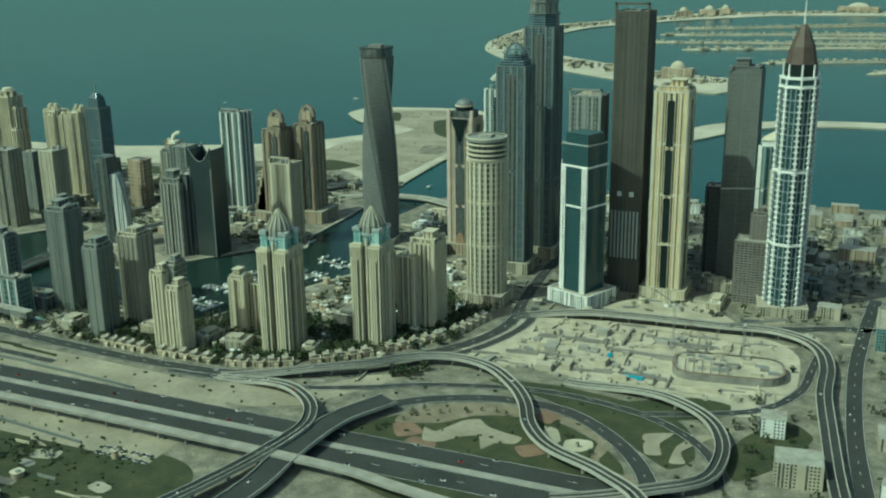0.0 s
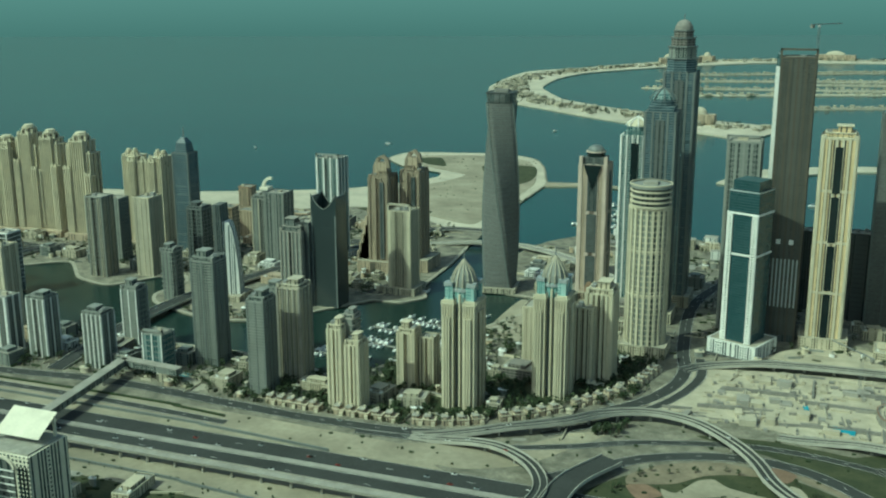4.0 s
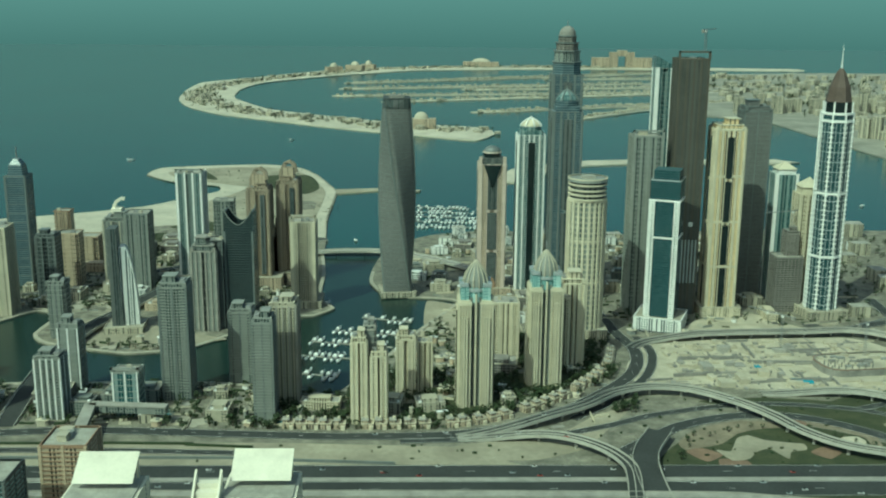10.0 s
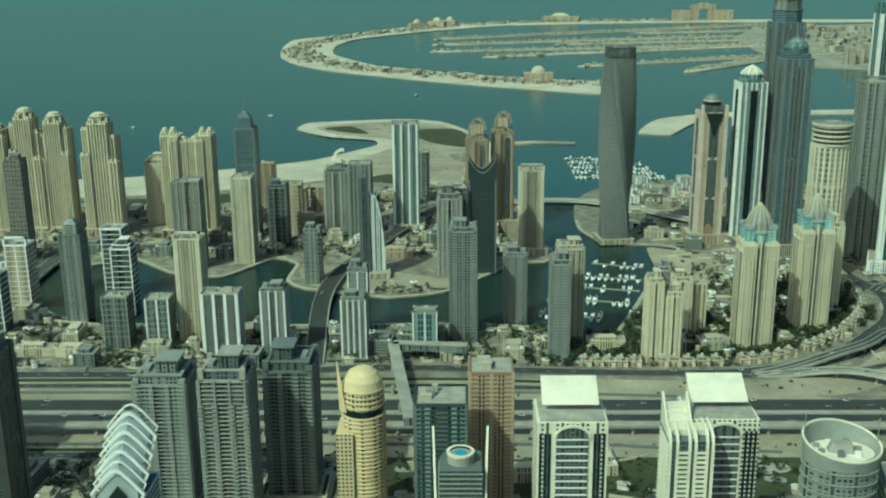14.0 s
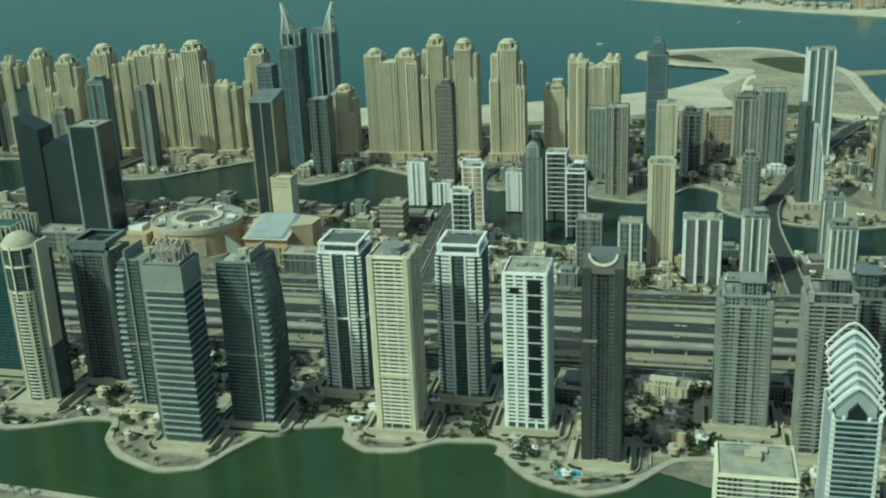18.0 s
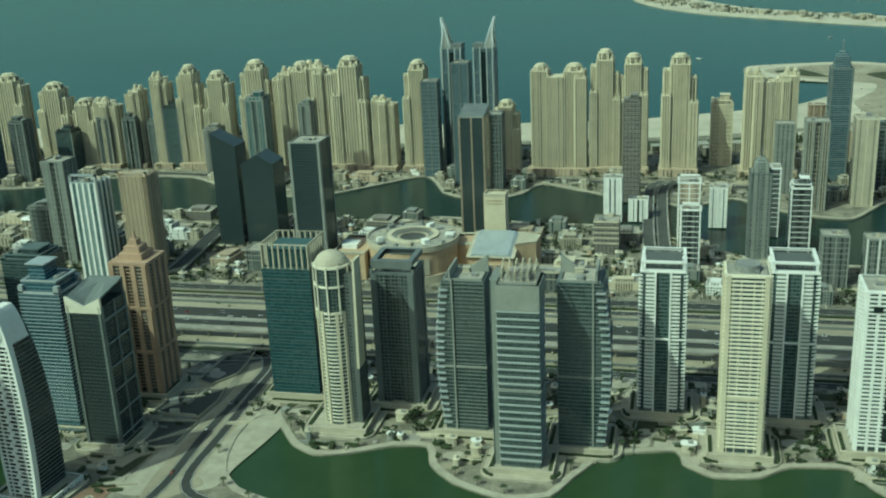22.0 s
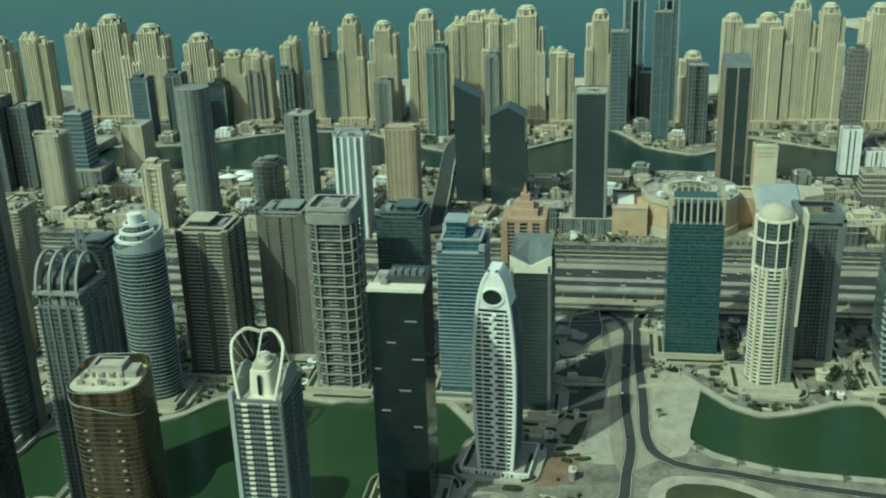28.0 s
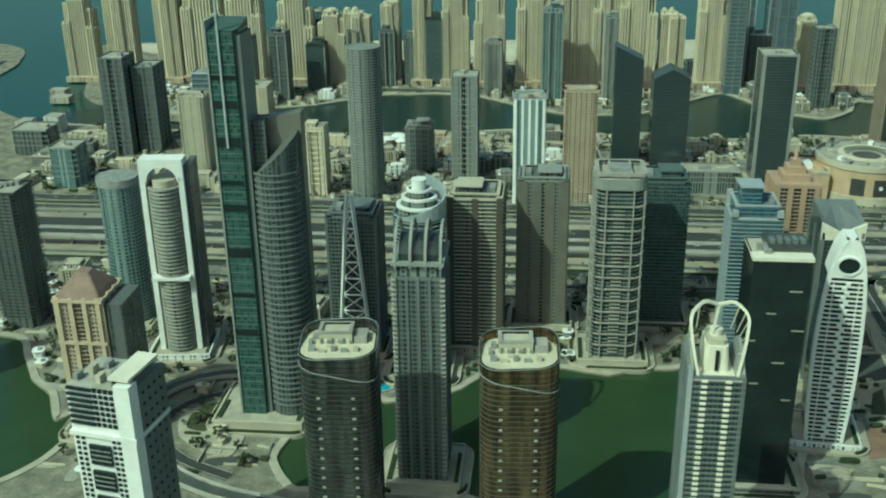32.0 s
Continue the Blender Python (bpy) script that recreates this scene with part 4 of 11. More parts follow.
def piers_on(root, w, d, z0, z1, nx, ny, pw, proud, mat, name="pier"):
    """Upright piers that stand proud of the four walls."""
    for n, run, off, turn in ((nx, w, d / 2, 0), (nx, w, d / 2, 2), (ny, d, w / 2, 1), (ny, d, w / 2, 3)):
        me = shared((name, round(pw, 2), round(proud, 2), round(z0, 1), round(z1, 1), mat.name), lambda: box(bmesh.new(), -pw / 2, pw / 2, -proud, 0.25, z0, z1), mat)
        a, spots = turn * math.pi / 2, []
        for i in range(n):
            u = -run / 2 + pw / 2 + (run - pw) * (i / (n - 1) if n > 1 else 0.5)
            spots.append((u * math.cos(a) + off * math.sin(a), u * math.sin(a) - off * math.cos(a), 0, a))
        if n and turn and root.location.y > 440:
            tagged(part(name, joined(me, spots), mat, root), kind="stuff")
            continue
        for u, v, _, a in spots:
            part(name, me, mat, root, "", (u, v, 0), a)


def joined(me, spots):
    """Copies of a mesh at several places, as one bmesh."""
    co = np.empty(len(me.vertices) * 3)
    me.vertices.foreach_get("co", co)
    co = co.reshape(-1, 3)
    polys = [tuple(p.vertices) for p in me.polygons]
    vs, fs = [], []
    for x, y, z, a in spots:
        c, k = math.cos(a), math.sin(a)
        base = len(vs)
        vs += [(c * p[0] - k * p[1] + x, k * p[0] + c * p[1] + y, p[2] + z) for p in co]
        fs += [tuple(i + base for i in f) for f in polys]
    out = bpy.data.meshes.new(me.name)
    out.from_pydata(vs, [], fs)
    for m in me.materials:
        out.materials.append(m)
    return out


def bands_on(root, w, d, zs, th, over, mat, name="floor_band"):
    me = shared((name, round(w, 1), round(d, 1), round(th, 2), round(over, 2), mat.name), lambda: frame_of([(-w / 2, -d / 2), (w / 2, -d / 2), (w / 2, d / 2), (-w / 2, d / 2)], -th / 2, th / 2, 1 + 2 * over / min(w, d), 0.97), mat)
    if root.location.y > 284:  # far ones stay joined
        tagged(part(name, joined(me, [(0, 0, z, 0) for z in zs]), mat, root), kind="stuff")
    else:
        rows_of(name, mat, me, root, zs)


def podium(root, w, d, h, mat, trim=None):
    if root.location.y < 330:
        w, d, h = w * 0.88, d * 0.88, h * 0.6
        mat = BEIGE if mat in (F_BEIGE, F_CREAM) else mat
    base = part("podium", cbox(w, d, 0, h), mat, root)
    part("podium_roof", frame_of([(-w / 2, -d / 2), (w / 2, -d / 2), (w / 2, d / 2), (-w / 2, d / 2)], h, h + 0.7, 1.01, 0.96), trim or BEIGE, base)
    part("podium_deck", cbox(w * 0.94, d * 0.94, h, h + 0.12), PAVING, base)
    if root.location.y > 330:
        return
    # by the lakes: a low rounded terrace, its wall, planted beds and a few steps of roof garden
    out = rounded(w + 7, d + 7, 7, 5)
    low = part("terrace", prism(out, -1.4, 0.9), PAVING, root)
    part("terrace_wall", frame_of(out, 0.9, 1.4, 1.0, 0.98), BEIGE, low)
    n = len(out)
    rnd = random.Random(int(abs(root.location.x)))
    k0 = rnd.randint(0, 5)
    for a, b in ((k0, k0 + 5), (k0 + 9, k0 + 13), (k0 + 16, k0 + 20)):
        arc = [out[q % n] for q in range(a, b)]
        bm = bmesh.new()
        for p, q in zip(arc, arc[1:]):
            loft(bm, [[(u * f, v * f, z) for f, z in ((0.95, 0.9), (0.955, 1.8), (0.90, 1.9), (0.89, 0.9))] for u, v in (p, q)])
        bmesh.ops.recalc_face_normals(bm, faces=bm.faces)
        part("hedge", bm, HEDGE, low)
    for s in (-1, 1):  # roof gardens of the podium, clear of the shaft
        gx = s * w * 0.445
        part("planter", box(bmesh.new(), gx - w * 0.025, gx + w * 0.025, -d * 0.40, d * rnd.uniform(0.0, 0.35), h + 0.12, h + 0.7), HEDGE, base)


def crown_dome(root, z, r, h, mat, rib_mat, skin=None):
    """A drum with eight curved ribs that meet over it."""
    part("drum", prism(circle(r, n=16), z, z + h * 0.35), mat, root)
    dome = part("dome", loft(bmesh.new(), [ring(circle(r * 0.93 * (1.02 - (k / 6) ** 1.7), n=16), z + h * 0.35 + h * 0.68 * k / 6) for k in range(7)]), skin or GLASS_GR, root)
    for k in range(8):
        a = k * math.pi / 4 + 0.2
        pts = [Vector((r * 1.05 * (1.02 - t ** 1.7), 0, z + h * 0.32 + h * 0.74 * t)) for t in (0, 0.15, 0.3, 0.45, 0.6, 0.75, 0.9, 1.0)]
        part("rib", shared(("rib", round(r, 1), round(z, 1), rib_mat.name), lambda: bent(pts, 0.65), rib_mat), rib_mat, dome, "", (0, 0, 0), a)
    part("finial", tube(bmesh.new(), (0, 0, z + h), (0, 0, z + h * 1.25), 0.25), STEEL, dome)


def plan_of(w, d, nx, ny, seed):
    """A tower's outline: cut-in corners for balconies, or a deep bay up the middle of each long face."""
    a, b = w / 2, d / 2
    if seed and not nx and not ny:
        n, m = w * 0.13, d * 0.12
        return [(-a + n, -b), (a - n, -b), (a - n, -b + m), (a, -b + m), (a, b - m), (a - n, b - m), (a - n, b), (-a + n, b), (-a + n, b - m), (-a, b - m), (-a, -b + m), (-a + n, -b + m)]
    if seed and nx % 2 == 0:
        n, m = w * (0.10 if nx > 2 else 0.16), 1.7
        return [(-a, -b), (-n, -b), (-n, -b + m), (n, -b + m), (n, -b), (a, -b), (a, b), (n, b), (n, b - m), (-n, b - m), (-n, b), (-a, b)]
    return [(-a, -b), (a, -b), (a, b), (-a, b)]


def tower(label, x, y, w, d, h, shaft=None, turn=0, step=3.4, th=0.34, over=0.28, band=None, nx=0, ny=0, pw=0.8, proud=0.35, pier=None, crown="flat", ch=0, pod=None, podmat=None, top=1.0, cat="tower", name="tower", group="", slot=0.0, slots=1, slotmat=None, skin=None):
    """A high-rise whose front stands at x, y: shaft, floor bands, piers, crown, podium."""
    c, k = math.cos(radians(turn)), math.sin(radians(turn))
    root = thing(name, label, cat, x - k * d / 2, y + c * d / 2, 0, turn, group)
    take(x - k * d / 2, y + c * d / 2, max(w, d, (pod or (0,))[0]) * 0.56)
    shaft = shaft or F_GREY
    band = band or (MIDGREY if shaft is F_GREY else BEIGE)
    pier = pier or band
    hs = h - ch
    seed = int(abs(x * 13 + y * 7))
    part("shaft", prism(plan_of(w, d, nx, ny, seed if shaft in (F_GREY, F_BEIGE, F_TAN, F_CREAM, F_WHITE, F_DARK, F_TEAL) else 0), 0, hs), shaft, root)
    if step:
        bands_on(root, w, d, storeys(4, hs, step), th, over, band)
    if nx or ny:
        piers_on(root, w, d, 0, hs + 0.6, nx, ny, pw, proud, pier)
    for q in range(slots if slot else 0):  # a dark recessed strip up the middle of each face
        z0, z1 = 6 + (hs - 10) * q / slots + 1.2, 6 + (hs - 10) * (q + 1) / slots - 1.2
        for run, off, a in ((w, d / 2, 0), (d, w / 2, 1), (w, d / 2, 2), (d, w / 2, 3)):
            sw = slot * run
            a *= math.pi / 2
            part("glass_strip", box(bmesh.new(), -sw / 2, sw / 2, -proud - 0.15, 0.2, z0, z1), slotmat or GLASS_D, root, "", (off * math.sin(a), -off * math.cos(a), 0), a)
    if crown == "flat":
        roof_kit(root, w, d, hs, seed, band)
    elif crown == "dome":
        part("upper_shaft", cbox(w * 0.8, d * 0.8, hs, hs + ch * 0.25), shaft, root)
        crown_dome(root, hs + ch * 0.25, min(w, d) * 0.42, ch * 0.7, shaft, pier, skin)
    elif crown == "pyramid":
        part("crown_storey", cbox(w * 0.8, d * 0.8, hs, hs + ch * 0.45), band, root)
        bm = loft(bmesh.new(), [ring([(-w * 0.46, -d * 0.46), (w * 0.46, -d * 0.46), (w * 0.46, d * 0.46), (-w * 0.46, d * 0.46)], hs + ch * 0.45), ring([(-0.3, -0.3), (0.3, -0.3), (0.3, 0.3), (-0.3, 0.3)], hs + ch)])
        part("pyramid_roof", bm, CREAM, root)
    elif crown == "step":  # a set-back storey, corner turrets and an off-centre lift house
        rq = random.Random(seed)
        z1, sx = hs + ch * 0.42, rq.choice((-1, 1))
        back = part("setback", cbox(w * 0.84, d * 0.84, hs, z1), shaft, root)
        part("setback_cornice", frame_of([(-w * 0.42, -d * 0.42), (w * 0.42, -d * 0.42), (w * 0.42, d * 0.42), (-w * 0.42, d * 0.42)], z1, z1 + 0.7, 1.05, 0.9), band, back)
        house = part("lift_house", box(bmesh.new(), sx * w * 0.12 - w * 0.2, sx * w * 0.12 + w * 0.2, -d * 0.26, d * 0.24, z1, hs + ch), shaft, root)
        part("house_cap", box(bmesh.new(), sx * w * 0.12 - w * 0.24, sx * w * 0.12 + w * 0.24, -d * 0.3, d * 0.28, hs + ch, hs + ch + 0.6), band, house)
        bm = bmesh.new()
        for u in (-1, 1):
            for v in (-1, 1):
                box(bm, u * w * 0.44 - w * 0.06, u * w * 0.44 + w * 0.06, v * d * 0.44 - d * 0.06, v * d * 0.44 + d * 0.06, hs, hs + ch * rq.choice((0.3, 0.55)))
        tagged(part("corner_turret", bm, band, root), kind="stuff")
        part("roof_plant", box(bmesh.new(), -sx * w * 0.3 - 1.2, -sx * w * 0.3 + 1.2, -d * 0.2, d * 0.15, z1, z1 + 1.4), PLANT, back)
        part("parapet", frame_of([(-w / 2, -d / 2), (w / 2, -d / 2), (w / 2, d / 2), (-w / 2, d / 2)], hs, hs + 0.9, 1.0, 0.95), band, root)
    elif crown == "portal":
        roof_kit(root, w * 0.9, d * 0.9, hs, seed, band)
        for sx in (-1, 1):
            bm = box(bmesh.new(), sx * w / 2 - 0.7, sx * w / 2 + 0.7, -d / 2, -d / 2 + 1.6, hs, h)
            part("portal_post", bm, band, root)
        part("portal_beam", box(bmesh.new(), -w / 2 - 0.7, w / 2 + 0.7, -d / 2, -d / 2 + 1.7, h - 1.2, h), band, root)
    elif crown == "mast":
        part("upper_shaft", loft(bmesh.new(), [ring(rounded(w * 0.8, d * 0.8, 1), hs), ring(rounded(w * 0.66, d * 0.66, 1), hs + ch * 0.4), ring(rounded(w * 0.3, d * 0.3, 1), hs + ch * 0.6)]), shaft, root)
        part("mast", tube(bmesh.new(), (0, 0, hs + ch * 0.6), (0, 0, h), 0.5), STEEL, root)
        roof_kit(root, w, d, hs, seed, band)
    elif crown == "slant":
        bm = bmesh.new()
        loft(bm, [[(-w / 2, -d / 2, hs), (w / 2, -d / 2, hs), (w / 2, -d / 2, hs + ch * 0.2), (-w / 2, -d / 2, h)], [(-w / 2, d / 2, hs), (w / 2, d / 2, hs), (w / 2, d / 2, hs + ch * 0.2), (-w / 2, d / 2, h)]])
        bmesh.ops.recalc_face_normals(bm, faces=bm.faces)
        part("sloped_roof", bm, shaft, root)
    elif crown == "peak":
        bm = bmesh.new()
        loft(bm, [[(-w / 2, -d / 2, hs), (w / 2, -d / 2, hs), (w / 2, -d / 2, hs + ch * 0.3), (0, -d / 2, h), (-w / 2, -d / 2, hs + ch * 0.3)], [(-w / 2, d / 2, hs), (w / 2, d / 2, hs), (w / 2, d / 2, hs + ch * 0.3), (0, d / 2, h), (-w / 2, d / 2, hs + ch * 0.3)]])
        bmesh.ops.recalc_face_normals(bm, faces=bm.faces)
        part("gabled_roof", bm, shaft, root)
    if pod:
        podium(root, *pod, podmat or F_BEIGE)
    return root


def round_tower(label, x, y, r, h, shaft, band, ry=None, step=1.7, th=0.5, over=0.4, ch=0.0, pod=None, podmat=None, turn=0):
    """A high-rise on a round or oval plan."""
    ry = ry or r
    root = thing("tower", label, "tower", x, y + ry, 0, turn)
    take(x, y + ry, max(r, ry, (pod or (0,))[0] * 0.5) * 1.1)
    out = circle(r, ry, 32)
    part("shaft", prism(out, 0, h - ch), shaft, root)
    me = mesh_of("floor_band", frame_of(out, -th / 2, th / 2, 1 + over / min(r, ry), 0.96), band)
    rows_of("floor_band", band, me, root, storeys(3, h - ch, step))
    if pod:
        podium(root, *pod, podmat or F_BEIGE)
    return root

# ---- the beach row: stepped cream blocks ----
def crown_of(root, x, y, r, z, h):
    """A stepped eight-sided crown with corner posts, arched openings and a low cap."""
    oct_ = circle(1.0, n=8, a0=math.pi / 8, a1=2 * math.pi + math.pi / 8)
    def o(f):
        return [(x + r * f * a, y + r * f * b) for a, b in oct_]
    drum = part("crown_drum", prism(o(0.92), z - 1, z + h * 0.62), F_JBR, root)
    bm = bmesh.new()
    for a, b in oct_:
        box(bm, x + r * a - 0.8, x + r * a + 0.8, y + r * b - 0.8, y + r * b + 0.8, z - 4, z + h * 0.5)
    tagged(part("crown_post", bm, CREAM, drum), kind="stuff")
    bm = bmesh.new()
    for k in range(4):
        a = math.pi / 2 * k
        c, s = math.cos(a), math.sin(a)
        for u in (-0.3, 0.3):
            px, py = x + r * (0.90 * c - u * s), y + r * (0.90 * s + u * c)
            box(bm, px - 0.75, px + 0.75, py - 0.75, py + 0.75, z + h * 0.1, z + h * 0.45)
    tagged(part("crown_opening", bm, DARKBROWN, drum), kind="stuff")
    part("crown_cap", loft(bmesh.new(), [[(p, q, zz) for p, q in o(f)] for f, zz in ((1.0, z + h * 0.62), (1.0, z + h * 0.7), (0.72, z + h * 0.72), (0.72, z + h * 0.9), (0.45, z + h * 0.98), (0.2, z + h))]), CREAM, root)


def ribs_of(bm, x0, x1, y, z1, gap, deep, side=-1):
    n = max(2, round((x1 - x0) / gap))
    for i in range(n + 1):
        u = x0 + (x1 - x0) * i / n
        box(bm, u - 0.42, u + 0.42, min(y, y + side * deep), max(y, y + side * deep), 0, z1)


def beach_block(kind, label, w, h):
    """A stepped cream apartment block: a tall core under an eight-sided crown, side wings, lower front bays."""
    d = 21.0
    root = thing("beach_tower", label, "apartment tower", group="beach towers")
    ribs = bmesh.new()
    caps = bmesh.new()
    def block(name, x0, x1, y0, y1, z, gap=2.1):
        part(name, box(bmesh.new(), x0, x1, y0, y1, 0, z), F_JBR, root)
        ribs_of(ribs, x0 + 0.4, x1 - 0.4, y0, z + 0.6, gap, 1.25)
        for x, s in ((x0, -1), (x1, 1)):
            for v in (0.12, 0.5, 0.88):
                yy = y0 + (y1 - y0) * v
                box(ribs, min(x, x + s * 0.9), max(x, x + s * 0.9), yy - 0.5, yy + 0.5, 0, z + 0.6)
        box(caps, x0 - 0.5, x1 + 0.5, y0 - 0.9, y1 + 0.5, z, z + 0.8)
        for x in (x0 + 1.2, x1 - 1.2):
            box(caps, x - 1.0, x + 1.0, y0 - 0.7, y0 + 1.6, z + 0.8, z + 2.6)
    if kind == "single":
        block("core", -w * 0.27, w * 0.27, -d * 0.42, d * 0.42, h * 0.91)
        block("wing", -w * 0.47, -w * 0.23, -d * 0.30, d * 0.36, h * 0.86)
        block("wing", w * 0.23, w * 0.46, -d * 0.30, d * 0.36, h * 0.80)
        block("front_bay", -w * 0.50, -w * 0.26, -d * 0.52, -d * 0.1, h * 0.66)
        block("front_bay", w * 0.30, w * 0.52, -d * 0.48, d * 0.0, h * 0.60)
        crown_of(root, 0, -d * 0.04, w * 0.27, h * 0.91, h * 0.09)
    elif kind == "slab":
        block("core", -w * 0.44, w * 0.20, -d * 0.40, d * 0.40, h * 0.92)
        block("wing", w * 0.16, w * 0.5, -d * 0.34, d * 0.34, h * 0.87)
        block("front_bay", -w * 0.12, w * 0.16, -d * 0.50, -d * 0.3, h * 0.88)
        for u, f in ((-0.34, 0.075), (-0.04, 0.08), (0.32, 0.045)):
            crown_of(root, u * w, -d * 0.06, w * 0.13, h * (0.92 if u < 0.2 else 0.87), h * f)
    else:
        block("wing", -w * 0.5, -w * 0.20, -d * 0.36, d * 0.40, h * 0.93)
        block("centre", -w * 0.22, w * 0.12, -d * 0.46, d * 0.36, h * 0.88, 1.8)
        block("wing", w * 0.10, w * 0.46, -d * 0.40, d * 0.40, h * 0.925)
        block("front_bay", w * 0.30, w * 0.5, -d * 0.50, -d * 0.1, h * 0.87)
        crown_of(root, -w * 0.34, 0, w * 0.13, h * 0.93, h * 0.07)
        crown_of(root, w * 0.27, 0, w * 0.15, h * 0.925, h * 0.075)
    tagged(part("rib", ribs, CREAM, root), kind="stuff")
    tagged(part("cornice", caps, CREAM, root), kind="stuff")
    part("podium", box(bmesh.new(), -w * 0.58, w * 0.58, -d * 0.75, d * 0.5, 0, 5.5), F_TAN, root)
    return root


BEACH = {}
LAB_J = {"single": "cream stepped apartment tower with an eight-sided crown", "slab": "cream slab apartment tower with three small turrets", "broad": "broad cream apartment block with a turret at each end"}
BASE_J = {"single": 26.0, "slab": 24.0, "broad": 46.0}


def put_beach(kind, x, h, w, y=748.0, flip=1):
    if kind not in BEACH:
        BEACH[kind] = o = beach_block(kind, LAB_J[kind], BASE_J[kind], 95.0)
        o.location = (x, y, 0)
    else:
        o = copy_thing(BEACH[kind], Matrix.Translation((x, y, 0)))
    o.scale = (flip * w / BASE_J[kind], 1, h / 95)
    take(x, y, w * 0.6)


for kind, x, h, w, flip in (("single", -843, 104, 24, 1), ("single", -820, 100, 24, -1), ("single", -782, 100, 28, 1), ("slab", -721, 88, 22, 1), ("slab", -699, 88, 20, -1), ("single", -927, 62, 22, 1), ("single", -1004, 97, 24, 1), ("slab", -1037, 66, 21, 1), ("single", -1066, 101, 30, 1), ("slab", -1094, 98, 26, 1), ("single", -1110, 97, 26, -1), ("slab", -1126, 93, 18, -1), ("single", -1153, 99, 28, 1), ("single", -1190, 90, 25, -1), ("single", -1220, 95, 22, 1), ("slab", -1249, 89, 16, 1), ("slab", -1276, 77, 16, -1), ("slab", -1306, 66, 23, 1), ("single", -1328, 65, 24, -1), ("single", -1360, 80, 30, 1), ("single", -1405, 89, 32, -1), ("single", -1443, 97, 34, 1), ("slab", -1474, 90, 22, -1), ("broad", -881, 93, 46, 1), ("slab", -1520, 82, 26, 1), ("single", -1556, 78, 26, 1)):
    put_beach(kind, x, h, w, 748 + (x % 7) - 3, flip)
# a slender pair with tapered open horns
def horn_tower(x, y, h, w, side):
    """Blue-grey shaft with bright edge strips; a hollow tapering horn rises from its outer flank."""
    root = thing("horned_tower", "blue-grey glass tower with a pointed open horn", "office tower", x, y, 0, 0, "horned twin towers")
    take(x, y, 12)
    hs = h * 0.80
    part("shaft", prism(rounded(w, w, 2.0), 0, hs), F_BLUE, root)
    part("inner_block", box(bmesh.new(), min(-side * w * 0.5, side * w * 0.05), max(-side * w * 0.5, side * w * 0.05), -w * 0.4, w * 0.4, hs, hs + 4), GREYCLAD, root)
    me = mesh_of("edge_strip", box(bmesh.new(), -0.55, 0.55, -0.6, 0.3, 0, hs + 1), SILVER)
    for u in (-0.46, -0.14, 0.18, 0.46):
        part("edge_strip", me, SILVER, root, "", (u * w, -w / 2, 0))
        part("edge_strip", me, SILVER, root, "", (side * w / 2, u * w, 0), side * math.pi / 2)
    part("dark_recess", box(bmesh.new(), -w * 0.10, w * 0.14, -w / 2 - 0.25, -w / 2 + 0.4, 4, hs - 3), GLASS_D, root)
    for sy in (-1, 1):  # two blades bend in, then flare to the tip
        outer = [(side * w * a, sy * w * b, hs + (h - hs) * t) for a, b, t in ((0.47, 0.40, -0.12), (0.47, 0.38, 0.15), (0.42, 0.30, 0.45), (0.44, 0.22, 0.72), (0.52, 0.12, 1.0))]
        part("horn_edge", bent(outer, 1.5), SILVER, root)
        inner = [(side * w * a, sy * w * b, hs + (h - hs) * t) for a, b, t in ((0.04, 0.36, -0.05), (0.14, 0.34, 0.2), (0.26, 0.27, 0.5), (0.38, 0.19, 0.75), (0.50, 0.11, 0.97))]
        part("horn_edge", bent(inner, 1.3), SILVER, root)
        wall = loft(bmesh.new(), [[a, b, (b[0], b[1] * 0.82, b[2]), (a[0], a[1] * 0.82, a[2])] for a, b in zip(outer[:4], inner[:4])])
        bmesh.ops.recalc_face_normals(wall, faces=wall.faces)
        part("horn_wall", wall, MIDGREY, root)
    for t in (0.2, 0.5):
        part("tie_beam", box(bmesh.new(), side * w * 0.4 - 0.5, side * w * 0.4 + 0.5, -w * 0.3, w * 0.3, hs + (h - hs) * t, hs + (h - hs) * t + 1), GREYCLAD, root)
    bands_on(root, w, w, storeys(4, hs, 20), 0.8, 0.2, GREYCLAD)


horn_tower(-976, 766, 130, 18, -1)
horn_tower(-948, 766, 130, 18, 1)
b = thing("linking_block", "dark glass block between the twin towers", "building", -962, 764, 0)
part("body", cbox(16, 20, 0, 42), F_DARK, b)
part("cornice", frame_of([(-8, -10), (8, -10), (8, 10), (-8, 10)], 42, 43, 1.03, 0.9), SILVER, b)
take(-963, 772, 14)

# ---- the canal's middle and west ----
T = tower
T("blue-grey slender tower with pale edges", -1386, 668, 16, 16, 57, F_BLUE, band=GREYCLAD, th=0.25, over=0.1, nx=2, ny=2, pw=1.0, pier=SILVER, crown="step", ch=5)
T("dark slender tower with pale upright strips", -1361, 682, 15, 15, 58, F_DARK, band=GREYCLAD, th=0.25, over=0.1, nx=3, ny=3, pw=0.8, pier=MIDGREY, crown="step", ch=5)
T("dark blue low tower with a banded top", -1338, 718, 17, 16, 43, F_NAVY, band=DARKCLAD, th=0.3, nx=2, pier=MIDGREY, crown="step", ch=6)
T("grey slab tower behind the dark ones", -1345, 776, 17, 15, 56, F_BLUE, band=GREYCLAD, th=0.25, over=0.1, nx=3, pw=0.8, pier=GREYCLAD)
